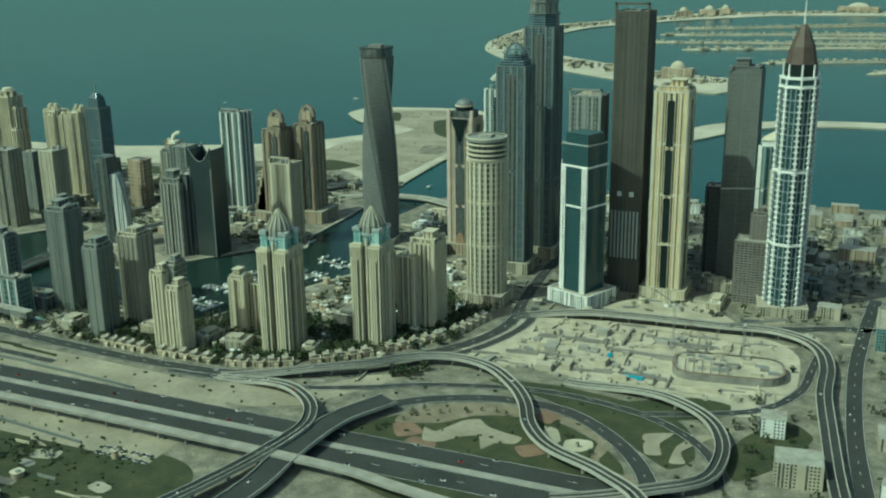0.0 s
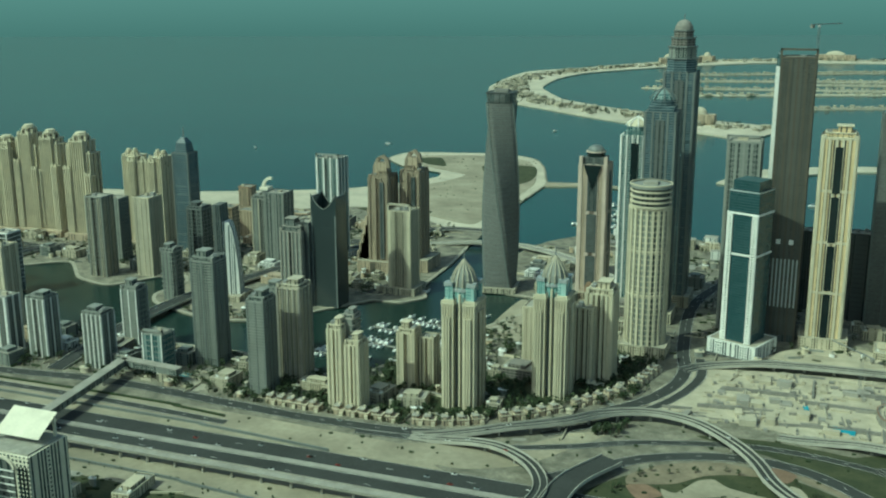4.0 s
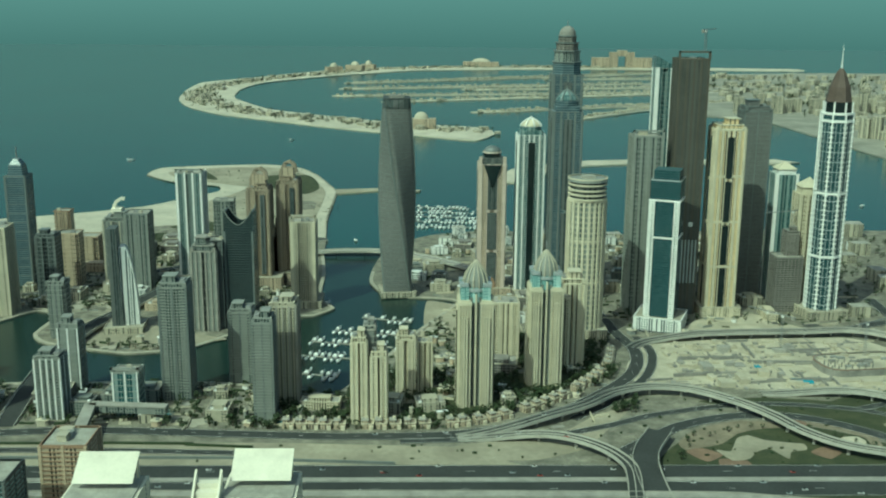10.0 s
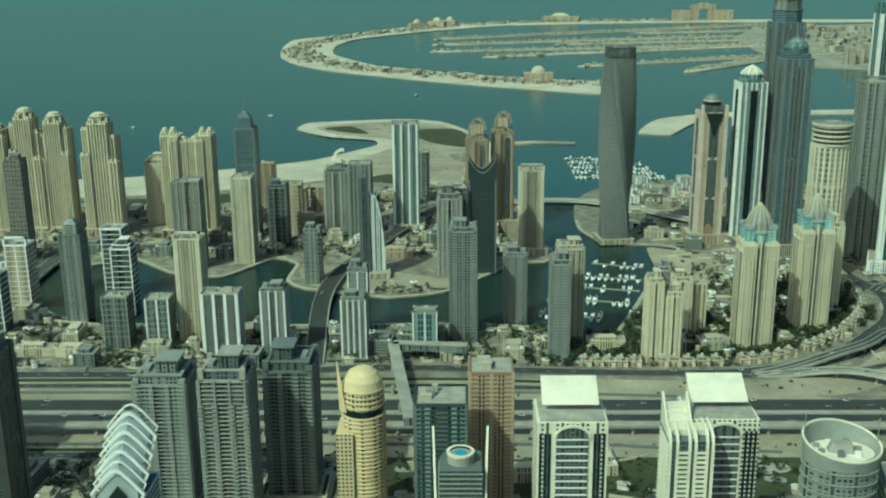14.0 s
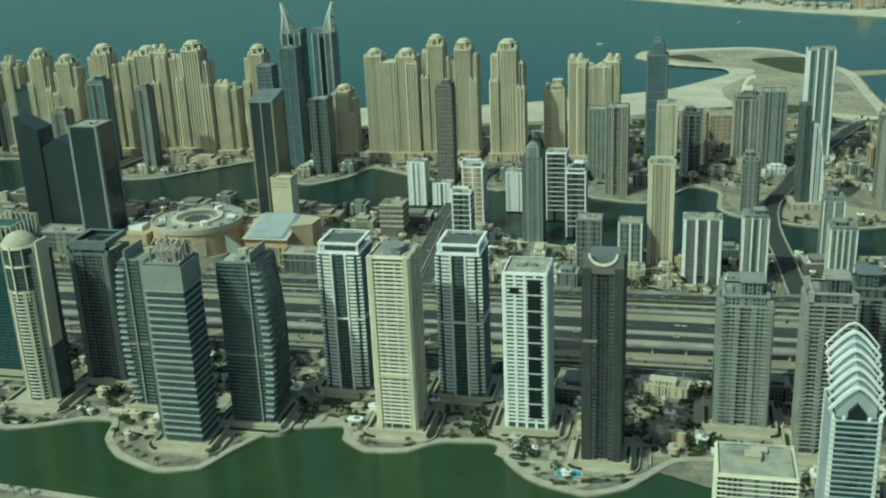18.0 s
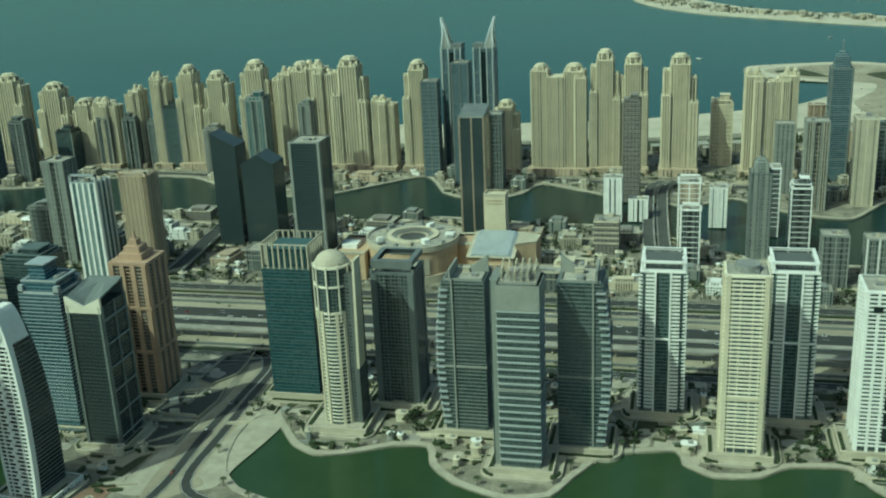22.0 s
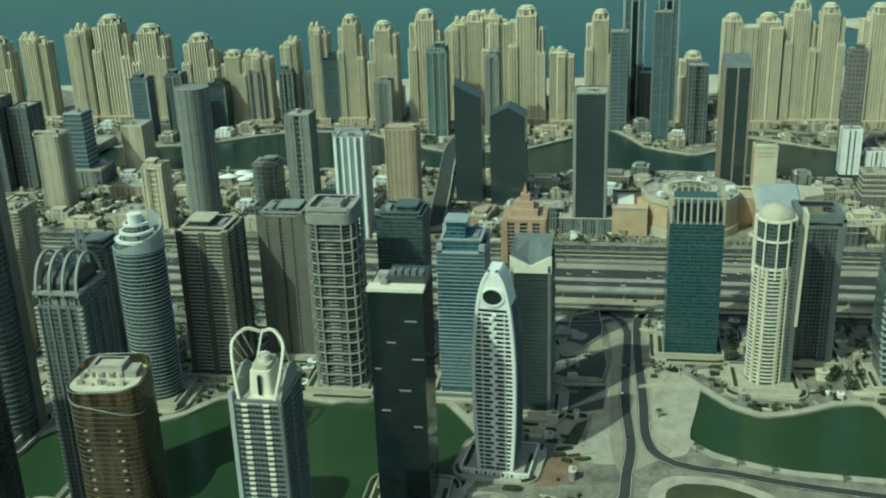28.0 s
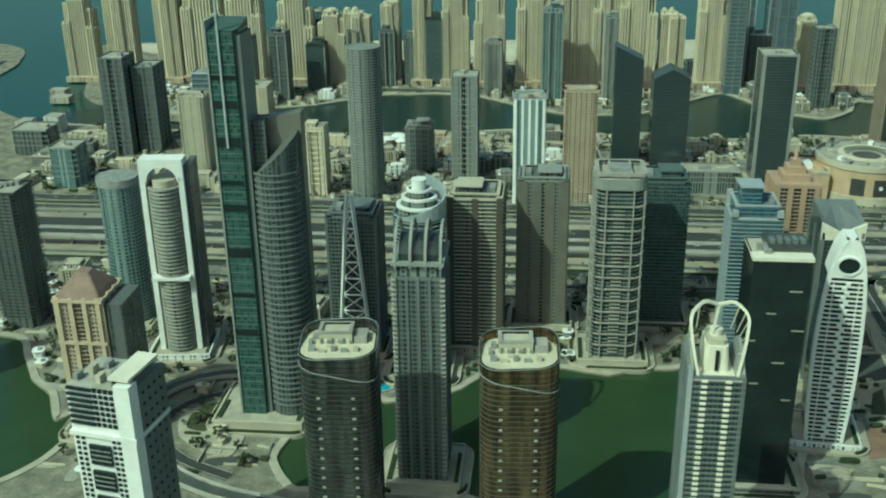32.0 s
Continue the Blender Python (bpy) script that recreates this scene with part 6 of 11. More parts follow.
def domed_pair(x, y, h, w):
    """Two ribbed cream shafts and a recessed teal centre under an open ribbed dome."""
    root = thing("domed_tower", "cream ribbed tower with teal centre under an open dome", "tower", x, y + 10, 0, 0, "domed canal towers")
    take(x, y + 10, 15)
    hs = h * 0.72
    for s in (-1, 1):
        a, b = s * w * 0.14, s * w * 0.5
        lo, hi = min(a, b), max(a, b)
        part("side_shaft", box(bmesh.new(), lo, hi, -9.5, 9.5, 0, hs), F_CREAM, root)
        for ty in (-7.2, 2.2):
            part("turret", box(bmesh.new(), lo + w * 0.05, hi - w * 0.07, ty, ty + 5, hs, h * 0.845), F_AQUA, root, "pale aqua glazed turret")
            part("turret_cap", frame_of([(lo + w * 0.05, ty), (hi - w * 0.07, ty), (hi - w * 0.07, ty + 5), (lo + w * 0.05, ty + 5)], h * 0.83, h * 0.853, 1.06, 0.8), SILVER, root)
        part("front_bay", box(bmesh.new(), lo + w * 0.07, hi - w * 0.10, -11.0, -9.5, 0, hs * 0.87), F_CREAM, root)
        part("side_tier", box(bmesh.new(), lo + w * 0.02, hi - w * 0.02, -8.6, 8.6, hs, hs + h * 0.02), CREAM, root)
        part("corner_bay", box(bmesh.new(), hi - w * 0.05 if s > 0 else lo - w * 0.07, hi + w * 0.07 if s > 0 else lo + w * 0.05, -6, 6, 0, hs * 0.93), F_CREAM, root)
        bm, caps = bmesh.new(), bmesh.new()
        ribs_of(bm, lo + 0.4, hi - 0.4, -9.5, hs + 1.4, 1.6, 0.8)
        ribs_of(bm, lo + w * 0.09, hi - w * 0.12, -11.0, hs * 0.87 + 1.0, 1.6, 0.6)
        for v in (-8, -3, 2, 7):
            box(bm, min(b, b + s * 0.7), max(b, b + s * 0.7), v - 0.5, v + 0.5, 0, hs + 1.2)
        tagged(part("rib", bm, CREAM, root), kind="stuff")
        box(caps, lo - 0.4, hi + 0.4, -10.4, 9.9, hs - 0.6, hs + 0.5)
        part("shaft_cap", caps, CREAM, root)
    part("centre", cbox(w * 0.34, 13, 0, hs + 3), F_GREY, root)
    part("centre_fin", box(bmesh.new(), -0.5, 0.5, -8.0, -6.4, 0, hs + 5), CREAM, root)
    part("upper_shaft", prism(circle(w * 0.36, n=16), hs, h * 0.82), F_AQUA, root)
    part("dome_ring", frame_of(circle(w * 0.38, n=24), h * 0.795, h * 0.815, 1.05, 0.85), SILVER, root)
    r, z0, hh = w * 0.375, h * 0.80, h * 0.195
    curve_of = [(0, 1.0), (0.15, 1.03), (0.35, 0.97), (0.55, 0.80), (0.72, 0.56), (0.86, 0.30), (1.0, 0.05)]
    dome = part("dome", loft(bmesh.new(), [ring(circle(r * 0.93 * k, n=20), z0 + hh * q) for q, k in curve_of]), MIDGREY, root)
    rib = mesh_of("dome_rib", bent([(r * k, 0, z0 + hh * q) for q, k in curve_of], 0.55), BEIGE)
    for k in range(14):
        part("dome_rib", rib, BEIGE, dome, "", (0, 0, 0), 2 * math.pi * k / 14)
    part("finial", tube(bmesh.new(), (0, 0, z0 + hh * 0.95), (0, 0, h * 1.06), 0.35), STEEL, dome)


domed_pair(-319, 479, 84, 19)
domed_pair(-276, 511, 82, 19)
T("cream ribbed tower with a flat stepped top", -256, 547, 16, 17, 60, F_CREAM, band=CREAM, step=0, nx=6, ny=6, pw=1.3, proud=0.7, pier=CREAM, crown="step", ch=7)
T("lower cream ribbed tower", -296, 556, 17, 18, 38, F_CREAM, band=CREAM, step=0, nx=5, ny=5, pw=1.2, pier=CREAM)
T("cream ribbed wing tower", -264, 540, 12, 16, 46, F_CREAM, band=CREAM, step=0, nx=4, ny=4, pw=1.2, pier=CREAM)
for dx, dh in ((-5.2, 0), (5.2, -8)):
    T("cream paired tower with upright ribs", -377 + dx, 453 + abs(dx) * 0.4, 8.4, 12, 52 + dh, F_CREAM, band=CREAM, step=0, nx=4, ny=4, pw=1.1, proud=0.6, pier=CREAM, crown="step", ch=6)
T("narrow grey core between two cream towers", -377, 462, 7, 10, 56, F_GREY, band=CONCRETE, crown="step", ch=5)
T("small cream tower beside the canal", -358, 498, 11, 11, 39, F_CREAM, band=CREAM, step=0, nx=4, ny=4, pier=CREAM, crown="step", ch=6)
T("small cream tower with a square top", -347, 503, 8.5, 10, 30, F_CREAM, band=CREAM, step=0, nx=4, ny=3, pier=CREAM)


def twisted_tower(x, y, w, h):
    root = thing("twisted_tower", "dark grey unfinished tower that twists a quarter turn", "tower", x, y, 0, 8)
    take(x, y, 26)
    out = rounded(w, w * 0.86, 3.0, 3)
    k = 44
    part("shaft", loft(bmesh.new(), [ring(out, h * i / k, 1.0, radians(-88) * i / k) for i in range(k + 1)]), F_TWIST, root)
    me = mesh_of("floor_band", frame_of(out, -0.16, 0.16, 1.012, 0.95), GREYCLAD)
    for i in range(2, k + 1):
        part("floor_band", me, GREYCLAD, root, "", (0, 0, h * i / k), radians(-88) * i / k)
    for j in range(4):
        bm = bmesh.new()
        a = math.atan2(*((w * 0.43, w * 0.5) if j % 2 else (w * 0.43, w * 0.5))) + j * math.pi / 2
        pts = [(w * 0.62 * math.cos(a + radians(-88) * i / k), w * 0.58 * math.sin(a + radians(-88) * i / k), h * i / k) for i in range(k + 1)]
        loft(bm, [[(p[0] + u, p[1] + v, p[2]) for u, v in ((-0.6, -0.6), (0.6, -0.6), (0.6, 0.6), (-0.6, 0.6))] for p in pts[::2]])
        part("corner_column", bm, GREYCLAD, root)
    part("screen_crown", loft(bmesh.new(), [ring(out, h, 1.04, radians(-88)), ring(out, h + 7, 1.05, radians(-95))]), F_DARK, root)
    part("crown_rim", frame_of(out, h + 6.4, h + 7.4, 1.07, 0.95), DARKCLAD, root, "", (0, 0, 0), radians(-95))
    part("working_deck", cbox(10, 9, h, h + 9), RAWCON, root)
    podium(root, 27, 24, 4, F_BEIGE)


twisted_tower(-368, 712, 22, 145)


def ringed_tower(x, y, r, h):
    root = round_tower("cream tower with upright ribs and a ringed top", x, y, r, h, F_GREY, CREAM, ry=r * 0.9, step=3.5, th=0.55, over=0.15, ch=14, pod=(30, 27, 7), podmat=F_CREAM)
    for z in (h * 0.36, h * 0.62, h - 15):
        part("collar", frame_of(circle(r, r * 0.9, 28), z, z + 1.3, 1.06, 0.94), CREAM, root)
    me = mesh_of("rib", box(bmesh.new(), -0.8, 0.8, -0.9, 0.5, 0, h - 14), CREAM)
    for k in range(22):
        a = 2 * math.pi * k / 22
        part("rib", me, CREAM, root, "", (r * math.sin(a), -r * 0.9 * math.cos(a), 0), a)
    part("lantern", prism(circle(r * 0.92, n=28), h - 14, h - 2), F_DARK, root)
    me = mesh_of("top_ring", frame_of(circle(r, n=28), -0.5, 0.5, 1.04, 0.86), CREAM)
    for z in (h - 13, h - 10, h - 7, h - 3.5):
        part("top_ring", me, CREAM, root, "", (0, 0, z))
    disc = part("top_disc", prism(circle(r * 1.05, n=32), h - 1.6, h), MIDGREY, root)
    part("disc_rim", frame_of(circle(r * 1.05, n=32), h, h + 0.8, 1.01, 0.93), CREAM, disc)
    part("roof_house", cbox(r * 0.7, r * 0.6, h, h + 1.8), ROOFGREY, disc)


ringed_tower(-239, 599, 12.5, 109)


def bay_tower(x, y, w, h):
    root = T("teal glass tower with two white balcony edges and white podium", x, y, w, 20, h, F_TEALBOX, turn=-22, step=0, band=SILVER, crown="flat")
    me = mesh_of("balcony_bay", box(bmesh.new(), -1.5, 1.5, -0.9, 0.4, 6, h - 14), F_WHITE)
    for sx in (-1, 1):
        for sy, a in ((-1, 0), (1, math.pi)):
            part("balcony_bay", me, F_WHITE, root, "", (sx * w * 0.40, sy * 10, 0), a)
        bm = mesh_of("balcony_slab", box(bmesh.new(), -1.7, 1.7, -1.4, 0.2, -0.2, 0.3), WHITE)
        tagged(part("balcony_slab", joined(bm, [(sx * w * 0.40, -10, z, 0) for z in storeys(6, h - 14, 1.75)]), WHITE, root), kind="stuff")
        tagged(part("balcony_slab", joined(bm, [(-w * 0.5, sx * 7, z, -math.pi / 2) for z in storeys(6, h - 14, 1.75)]), WHITE, root), kind="stuff")
        part("white_edge", box(bmesh.new(), sx * w * 0.49 - 0.45, sx * w * 0.49 + 0.45, -10.9, -9.6, 4, h - 13), WHITE, root)
    podium(root, 33, 30, 9, F_WHITE, WHITE)
    for z in (h * 0.62, h - 14):
        part("white_collar", frame_of([(-w / 2, -10), (w / 2, -10), (w / 2, 10), (-w / 2, 10)], z, z + 1.2, 1.06, 0.94), WHITE, root)
    part("glass_crown", cbox(w * 0.86, 17, h, h + 7), F_TEALBOX, root)


bay_tower(-184, 622, 20, 105)


def spire_tower(x, y, r, h):
    """White balcony tower on an eight-sided plan, with a brown cone and a spire."""
    root = thing("spire_tower", "white balcony tower with a brown cone roof and spire", "tower", x, y + r, 0, 10)
    take(x, y + r, 20)
    out = circle(r, n=8)
    hs = h * 0.80
    part("shaft", prism(out, 0, hs), F_TEALBOX, root)
    me = mesh_of("corner_column", box(bmesh.new(), -0.5, 0.5, -0.8, 0.6, 0, hs), WHITE)
    thin = mesh_of("mullion", box(bmesh.new(), -0.16, 0.16, -0.3, 0.3, 0, hs - 4), SILVER)
    bal = mesh_of("balcony", box(bmesh.new(), -1.45, 1.45, -1.2, 0.5, -0.2, 0.42), WHITE)
    for k in range(8):
        a = 2 * math.pi * k / 8
        part("corner_column", me, WHITE, root, "", (r * math.sin(a), -r * math.cos(a), 0), a)
        b = a - math.pi / 8
        tagged(part("mullion", joined(thin, [(r * 0.935 * math.sin(b) + u * math.cos(b), -r * 0.935 * math.cos(b) + u * math.sin(b), 0, b) for u in (-1.5, 1.5)]), WHITE, root), kind="stuff")
        if k in (0, 1, 2, 6, 7):
            tagged(part("balcony", joined(bal, [(r * math.sin(a), -r * math.cos(a), z, a) for z in storeys(4, hs - 6, 3.45)]), WHITE, root), kind="stuff")
    thinring = mesh_of("floor_ring", frame_of(out, -0.2, 0.2, 1.025, 0.9), SILVER)
    for z in storeys(3, hs - 6, 6.9):
        part("floor_ring", thinring, SILVER, root, "", (0, 0, z))
    ringm = mesh_of("collar", frame_of(out, -0.8, 0.8, 1.08, 0.9), WHITE)
    for z in (hs * 0.31, hs * 0.62, hs - 5, hs):
        part("collar", ringm, WHITE, root, "", (0, 0, z))
    part("upper_drum", prism(circle(r * 0.86, n=8), hs, hs + 8), GLASS_D, root)
    cm = mesh_of("drum_post", box(bmesh.new(), -0.5, 0.5, -0.5, 0.3, hs, hs + 8), WHITE)
    for k in range(8):
        a = 2 * math.pi * k / 8
        part("drum_post", cm, WHITE, root, "", (r * 0.9 * math.sin(a), -r * 0.9 * math.cos(a), 0), a)
    part("cone_roof", loft(bmesh.new(), [ring(circle(r * 0.84, n=8), hs + 8), ring(circle(r * 0.66, n=8), hs + 18), ring(circle(r * 0.30, n=8), hs + 28), ring(circle(r * 0.1, n=8), hs + 31)]), CONEBROWN, root)
    part("spire", loft(bmesh.new(), [ring(circle(0.7, n=8), hs + 30), ring(circle(0.1, n=8), h + 10)]), WHITE, root)
    podium(root, 30, 28, 6, F_BEIGE)


spire_tower(-57, 648, 11, 185)


def sail_tower(x, y, h):
    """A dark leaning slab with a white curved fin beside it."""
    root = thing("sail_tower", "dark slab tower with a white curved sail", "tower", x, y, 0, 5)
    take(x, y, 15)
    part("shaft", loft(bmesh.new(), [ring([(-8, -6), (0, -6), (0, 7), (-8, 7)], 0), ring([(-8, -6), (-2, -6), (-2, 7), (-8, 7)], h)]), F_DARK, root)
    pts = [(9 * math.cos(t * 1.35) + 0.5, h * 0.84 * math.sin(t * 1.35)) for t in (0, 0.15, 0.3, 0.45, 0.6, 0.75, 0.9, 1.0)]
    part("sail", loft(bmesh.new(), [[(-1, -5, z), (px, -3, z), (px, 5, z), (-1, 7, z)] for px, z in pts]), F_WHITE, root)
    for a, b in zip(pts, pts[1:]):
        bm = bmesh.new()
        beam(bm, (a[0] + 0.3, -3, a[1]), (b[0] + 0.3, -3, b[1]), 0.6)
        part("sail_edge", bm, WHITE, root)
    podium(root, 26, 22, 4, F_BEIGE)


sail_tower(-553, 622, 72)
# ---- the lake towers, north group ----
LAKE_P = F_BEIGE
T("grey stepped apartment tower with a dark glass centre", -610, 291, 21, 20, 65, F_GREY, band=MIDGREY, step=1.75, th=0.45, over=0.3, nx=4, ny=3, pw=1.8, proud=0.6, pier=MIDGREY, crown="step", ch=9, pod=(34, 30, 5))
T("dark grey tower with white balcony edges and a columned crown", -580, 272, 18, 18, 75, F_DARK, band=CONCRETE, step=1.75, th=0.4, over=0.5, nx=4, ny=4, pw=0.8, proud=0.8, pier=MIDGREY, crown="step", ch=9, pod=(30, 26, 5))
T("dark grey apartment tower with rounded corner bays", -560, 300, 20, 20, 67, F_DARK, band=GREYCLAD, step=1.75, th=0.4, over=0.3, nx=4, ny=3, pw=1.8, pier=GREYCLAD, crown="step", ch=9, pod=(32, 28, 5))
T("dark green glass office block with a white frame roof", -497, 250, 19, 18, 66, F_TEAL, band=DARKCLAD, step=1.75, th=0.6, nx=2, ny=2, pier=GREYCLAD, pod=(28, 26, 5))
T("brown and dark tower with a terracotta flank", -478, 279, 17, 18, 66, F_TAN, band=BROWN, step=1.75, th=0.5, nx=3, ny=2, pier=TAN, pod=(28, 26, 5))


tick = mesh_of("corner_balcony", box(bmesh.new(), -1.1, 1.1, -0.8, 0.8, -0.2, 0.4), MIDGREY)
for o in [o for o in bpy.data.objects if o.get("label", "") in ("grey stepped apartment tower with a dark glass centre", "dark grey tower with white balcony edges and a columned crown", "dark grey apartment tower with rounded corner bays")]:
    for u in (-8.6, -3.2, 3.2, 8.6):
        tagged(part("corner_balcony", joined(tick, [(u, -10.1 if o.location.y > 285 else -9.2, z, 0) for z in storeys(4, 56, 1.75)]), MIDGREY, o), kind="stuff")


def gate_tower(x, y, h):
    """A white office slab with a dark arched centre and a sloping white roof slab."""
    root = T("white office tower with a dark arched centre", x, y, 24, 20, h, F_IVORY, band=IVORY, step=0, pod=(34, 30, 5), crown="none", ch=4)
    part("glass_centre", box(bmesh.new(), -5.4, 5.4, -10.4, -8, 3, h - 9), F_DARK, root)
    part("arch_trim", bent([(-5.8 * math.cos(math.pi * k / 12), -10.6, h - 9 + 4 * math.sin(math.pi * k / 12)) for k in range(13)], 0.8), IVORY, root)
    part("arch_glass", loft(bmesh.new(), [[(-5.4 * math.cos(math.pi * k / 8), yy, h - 9 + 3.8 * math.sin(math.pi * k / 8)) for k in range(9)] for yy in (-10.4, -8)]), F_DARK, root)
    me = mesh_of("window_strip", box(bmesh.new(), -0.45, 0.45, -0.15, 0.2, 4, h - 8), GLASS_D)
    for u in (-10.8, -9.2, -7.6, 7.6, 9.2, 10.8):
        part("window_strip", me, GLASS_D, root, "", (u, -10, 0))
    me = mesh_of("sill_band", box(bmesh.new(), -5.4, 5.4, -0.35, 0.1, -0.2, 0.2), WHITE)
    for z in storeys(5, h - 10, 2.6):
        part("sill_band", me, WHITE, root, "", (0, -10.4, z))
    part("roof_terrace", cbox(22, 18, h - 4, h - 3.4), ROOFGREY, root)
    bm2 = bmesh.new()
    loft(bm2, [[(-9.8, -2, h - 1), (9.8, -2, h - 1), (9.8, -1.2, h - 0.4), (-9.8, -1.2, h - 0.4)], [(-9.8, 8, h + 5), (9.8, 8, h + 5), (9.8, 8.8, h + 5.4), (-9.8, 8.8, h + 5.4)]])
    bmesh.ops.recalc_face_normals(bm2, faces=bm2.faces)
    part("sloping_roof_slab", bm2, IVORY, root)
    for u in (-9, -3, 3, 9):
        part("roof_post", box(bmesh.new(), u - 0.4, u + 0.4, 7, 8, h - 3.4, h + 4.6), IVORY, root)


gate_tower(-452, 232, 72)
gate_tower(-401, 232, 73)


def curved_gate(x, y, h):
    """A white office tower whose upright fins bend back over stepped roof slabs between two pointed blades."""
    root = thing("tower", "white office tower with bent fins and stepped roof slabs", "office tower", x, y + 8, 0, 0)
    take(x, y + 8, 13)
    part("shaft", cbox(14.4, 16, 0, h), F_CURTAIN, root)
    for u in (-7.0, -4.6, -0.6, 1.4, 5.2, 7.0):
        pts = [(u, -8.4, 0), (u, -8.4, h * 0.5), (u, -8.4, h - 2)] + [(u, -8.4 + 5 * (1 - math.cos(q)), h - 2 + 5 * math.sin(q)) for q in (0.4, 0.8, 1.2, 1.57)] + [(u, 2.5, h + 3.4)]
        part("fin", bent(pts, 0.9), IVORY, root)
    me = mesh_of("balcony", box(bmesh.new(), -1.5, 1.5, -0.8, 0.3, -0.25, 0.4), IVORY)
    for u, n in ((-2.6, 0), (3.3, 0)):
        tagged(part("balcony", joined(me, [(u, -8, z, 0) for z in storeys(3, h - 4, 1.75)]), IVORY, root), kind="stuff")
    side = mesh_of("side_band", box(bmesh.new(), -7.6, 7.6, -0.5, 0.2, -0.25, 0.35), IVORY)
    tagged(part("side_band", joined(side, [(sx * 7.2, 0, z, sx * math.pi / 2) for z in storeys(3, h - 2, 1.75) for sx in (-1, 1)]), IVORY, root), kind="stuff")
    for k in range(4):
        part("roof_step", box(bmesh.new(), -6.4, 0.6, -3.4 + 2.8 * k, -0.8 + 2.8 * k, h, h + 2.2 + 1.8 * k), IVORY, root)
    part("roof_slab", box(bmesh.new(), 1.4, 7.0, -3, 8, h, h + 2.0), IVORY, root)
    for u in (-7.0, 1.0):
        blade = loft(bmesh.new(), [[(u + e, -6, h), (u + e, 8, h), (u + e, 8, h + 11), (u + e, 6.6, h + 10)] for e in (-0.35, 0.35)])
        bmesh.ops.recalc_face_normals(blade, faces=blade.faces)
        part("pointed_blade", blade, IVORY, root)
    podium(root, 22, 24, 5, F_BEIGE)


curved_gate(-414, 222, 66)
b = thing("roof_garden_block", "dark glass block with white curved roof canopies", "office building", -352, 196, 0, -12)
take(-352, 196, 14)
part("wall", cbox(19, 20, 0, 66), F_CURTAIN, b)
bands_on(b, 19, 20, storeys(4, 65, 3.5), 0.5, 0.25, MIDGREY)
deck = part("roof_deck", cbox(18.6, 19.6, 66, 66.5), IVORY, b)
part("roof_edge", frame_of([(-9.5, -10), (9.5, -10), (9.5, 10), (-9.5, 10)], 66.2, 67.2, 1.02, 0.94), DARKCLAD, deck)
for cx, cy, rx, ry, zz in ((3, 2, 5.4, 3.4, 69), (-3.5, 5, 4.2, 2.6, 68.4), (4, -5, 3.4, 2.2, 68)):
    canopy = part("canopy", loft(bmesh.new(), [ring([(cx + p, cy + q) for p, q in circle(rx * f, ry * f, 20)], z) for f, z in ((1.0, zz - 0.5), (1.0, zz), (0.75, zz + 0.3), (0.7, zz - 0.2))]), IVORY, deck)
    part("canopy_post", prism([(cx + p, cy + q) for p, q in circle(rx * 0.5, ry * 0.5, 12)], 66.5, zz - 0.5), MIDGREY, canopy)
for k in range(6):
    part("planter", box(bmesh.new(), -8 + 2.6 * k, -6.6 + 2.6 * k, -8.4, -6.8, 66.5, 67.3 + 0.3 * (k % 2)), (HEDGE, BEIGE)[k % 2], deck)
podium(b, 26, 26, 4, F_BEIGE)


def golden_tower(x, y, h):
    root = round_tower("golden-cream round tower with a pointed leaning crown", x, y, 8.4, h, F_GOLD, GOLDEN, step=1.75, th=0.7, over=0.4, ch=16, pod=(30, 26, 6))
    part("square_flank", box(bmesh.new(), -10.2, -3, -8.8, 7, 0, h - 22), F_GOLD, root)
    part("dark_ring", prism(circle(8.2, n=28), h - 16, h - 13), GLASS_D, root)
    part("upper_drum", prism(circle(8.0, n=28), h - 13, h - 5), F_GOLD, root)
    me = mesh_of("crown_band", frame_of(circle(8.0, n=28), -0.35, 0.35, 1.05, 0.9), GOLDEN)
    for k in range(4):
        part("crown_band", me, GOLDEN, root, "", (0, 0, h - 12 + 2.2 * k))
    part("cap", loft(bmesh.new(), [ring(circle(8.0 * math.cos(t), n=24), h - 5 + 8 * math.sin(t)) for t in (0, 0.4, 0.8, 1.15, 1.4)]), GOLDEN, root)
    bm = loft(bmesh.new(), [[(-9, -4, h - 14), (-6, -6.5, h - 14), (-6, -5.5, h - 14), (-9, -3, h - 14)], [(-9.8, -3, h + 6), (-9.4, -3.2, h + 6), (-9.4, -2.8, h + 6), (-9.8, -2.6, h + 6)]])
    part("leaning_fin", bm, GOLDEN, root)


golden_tower(-528, 277, 64)


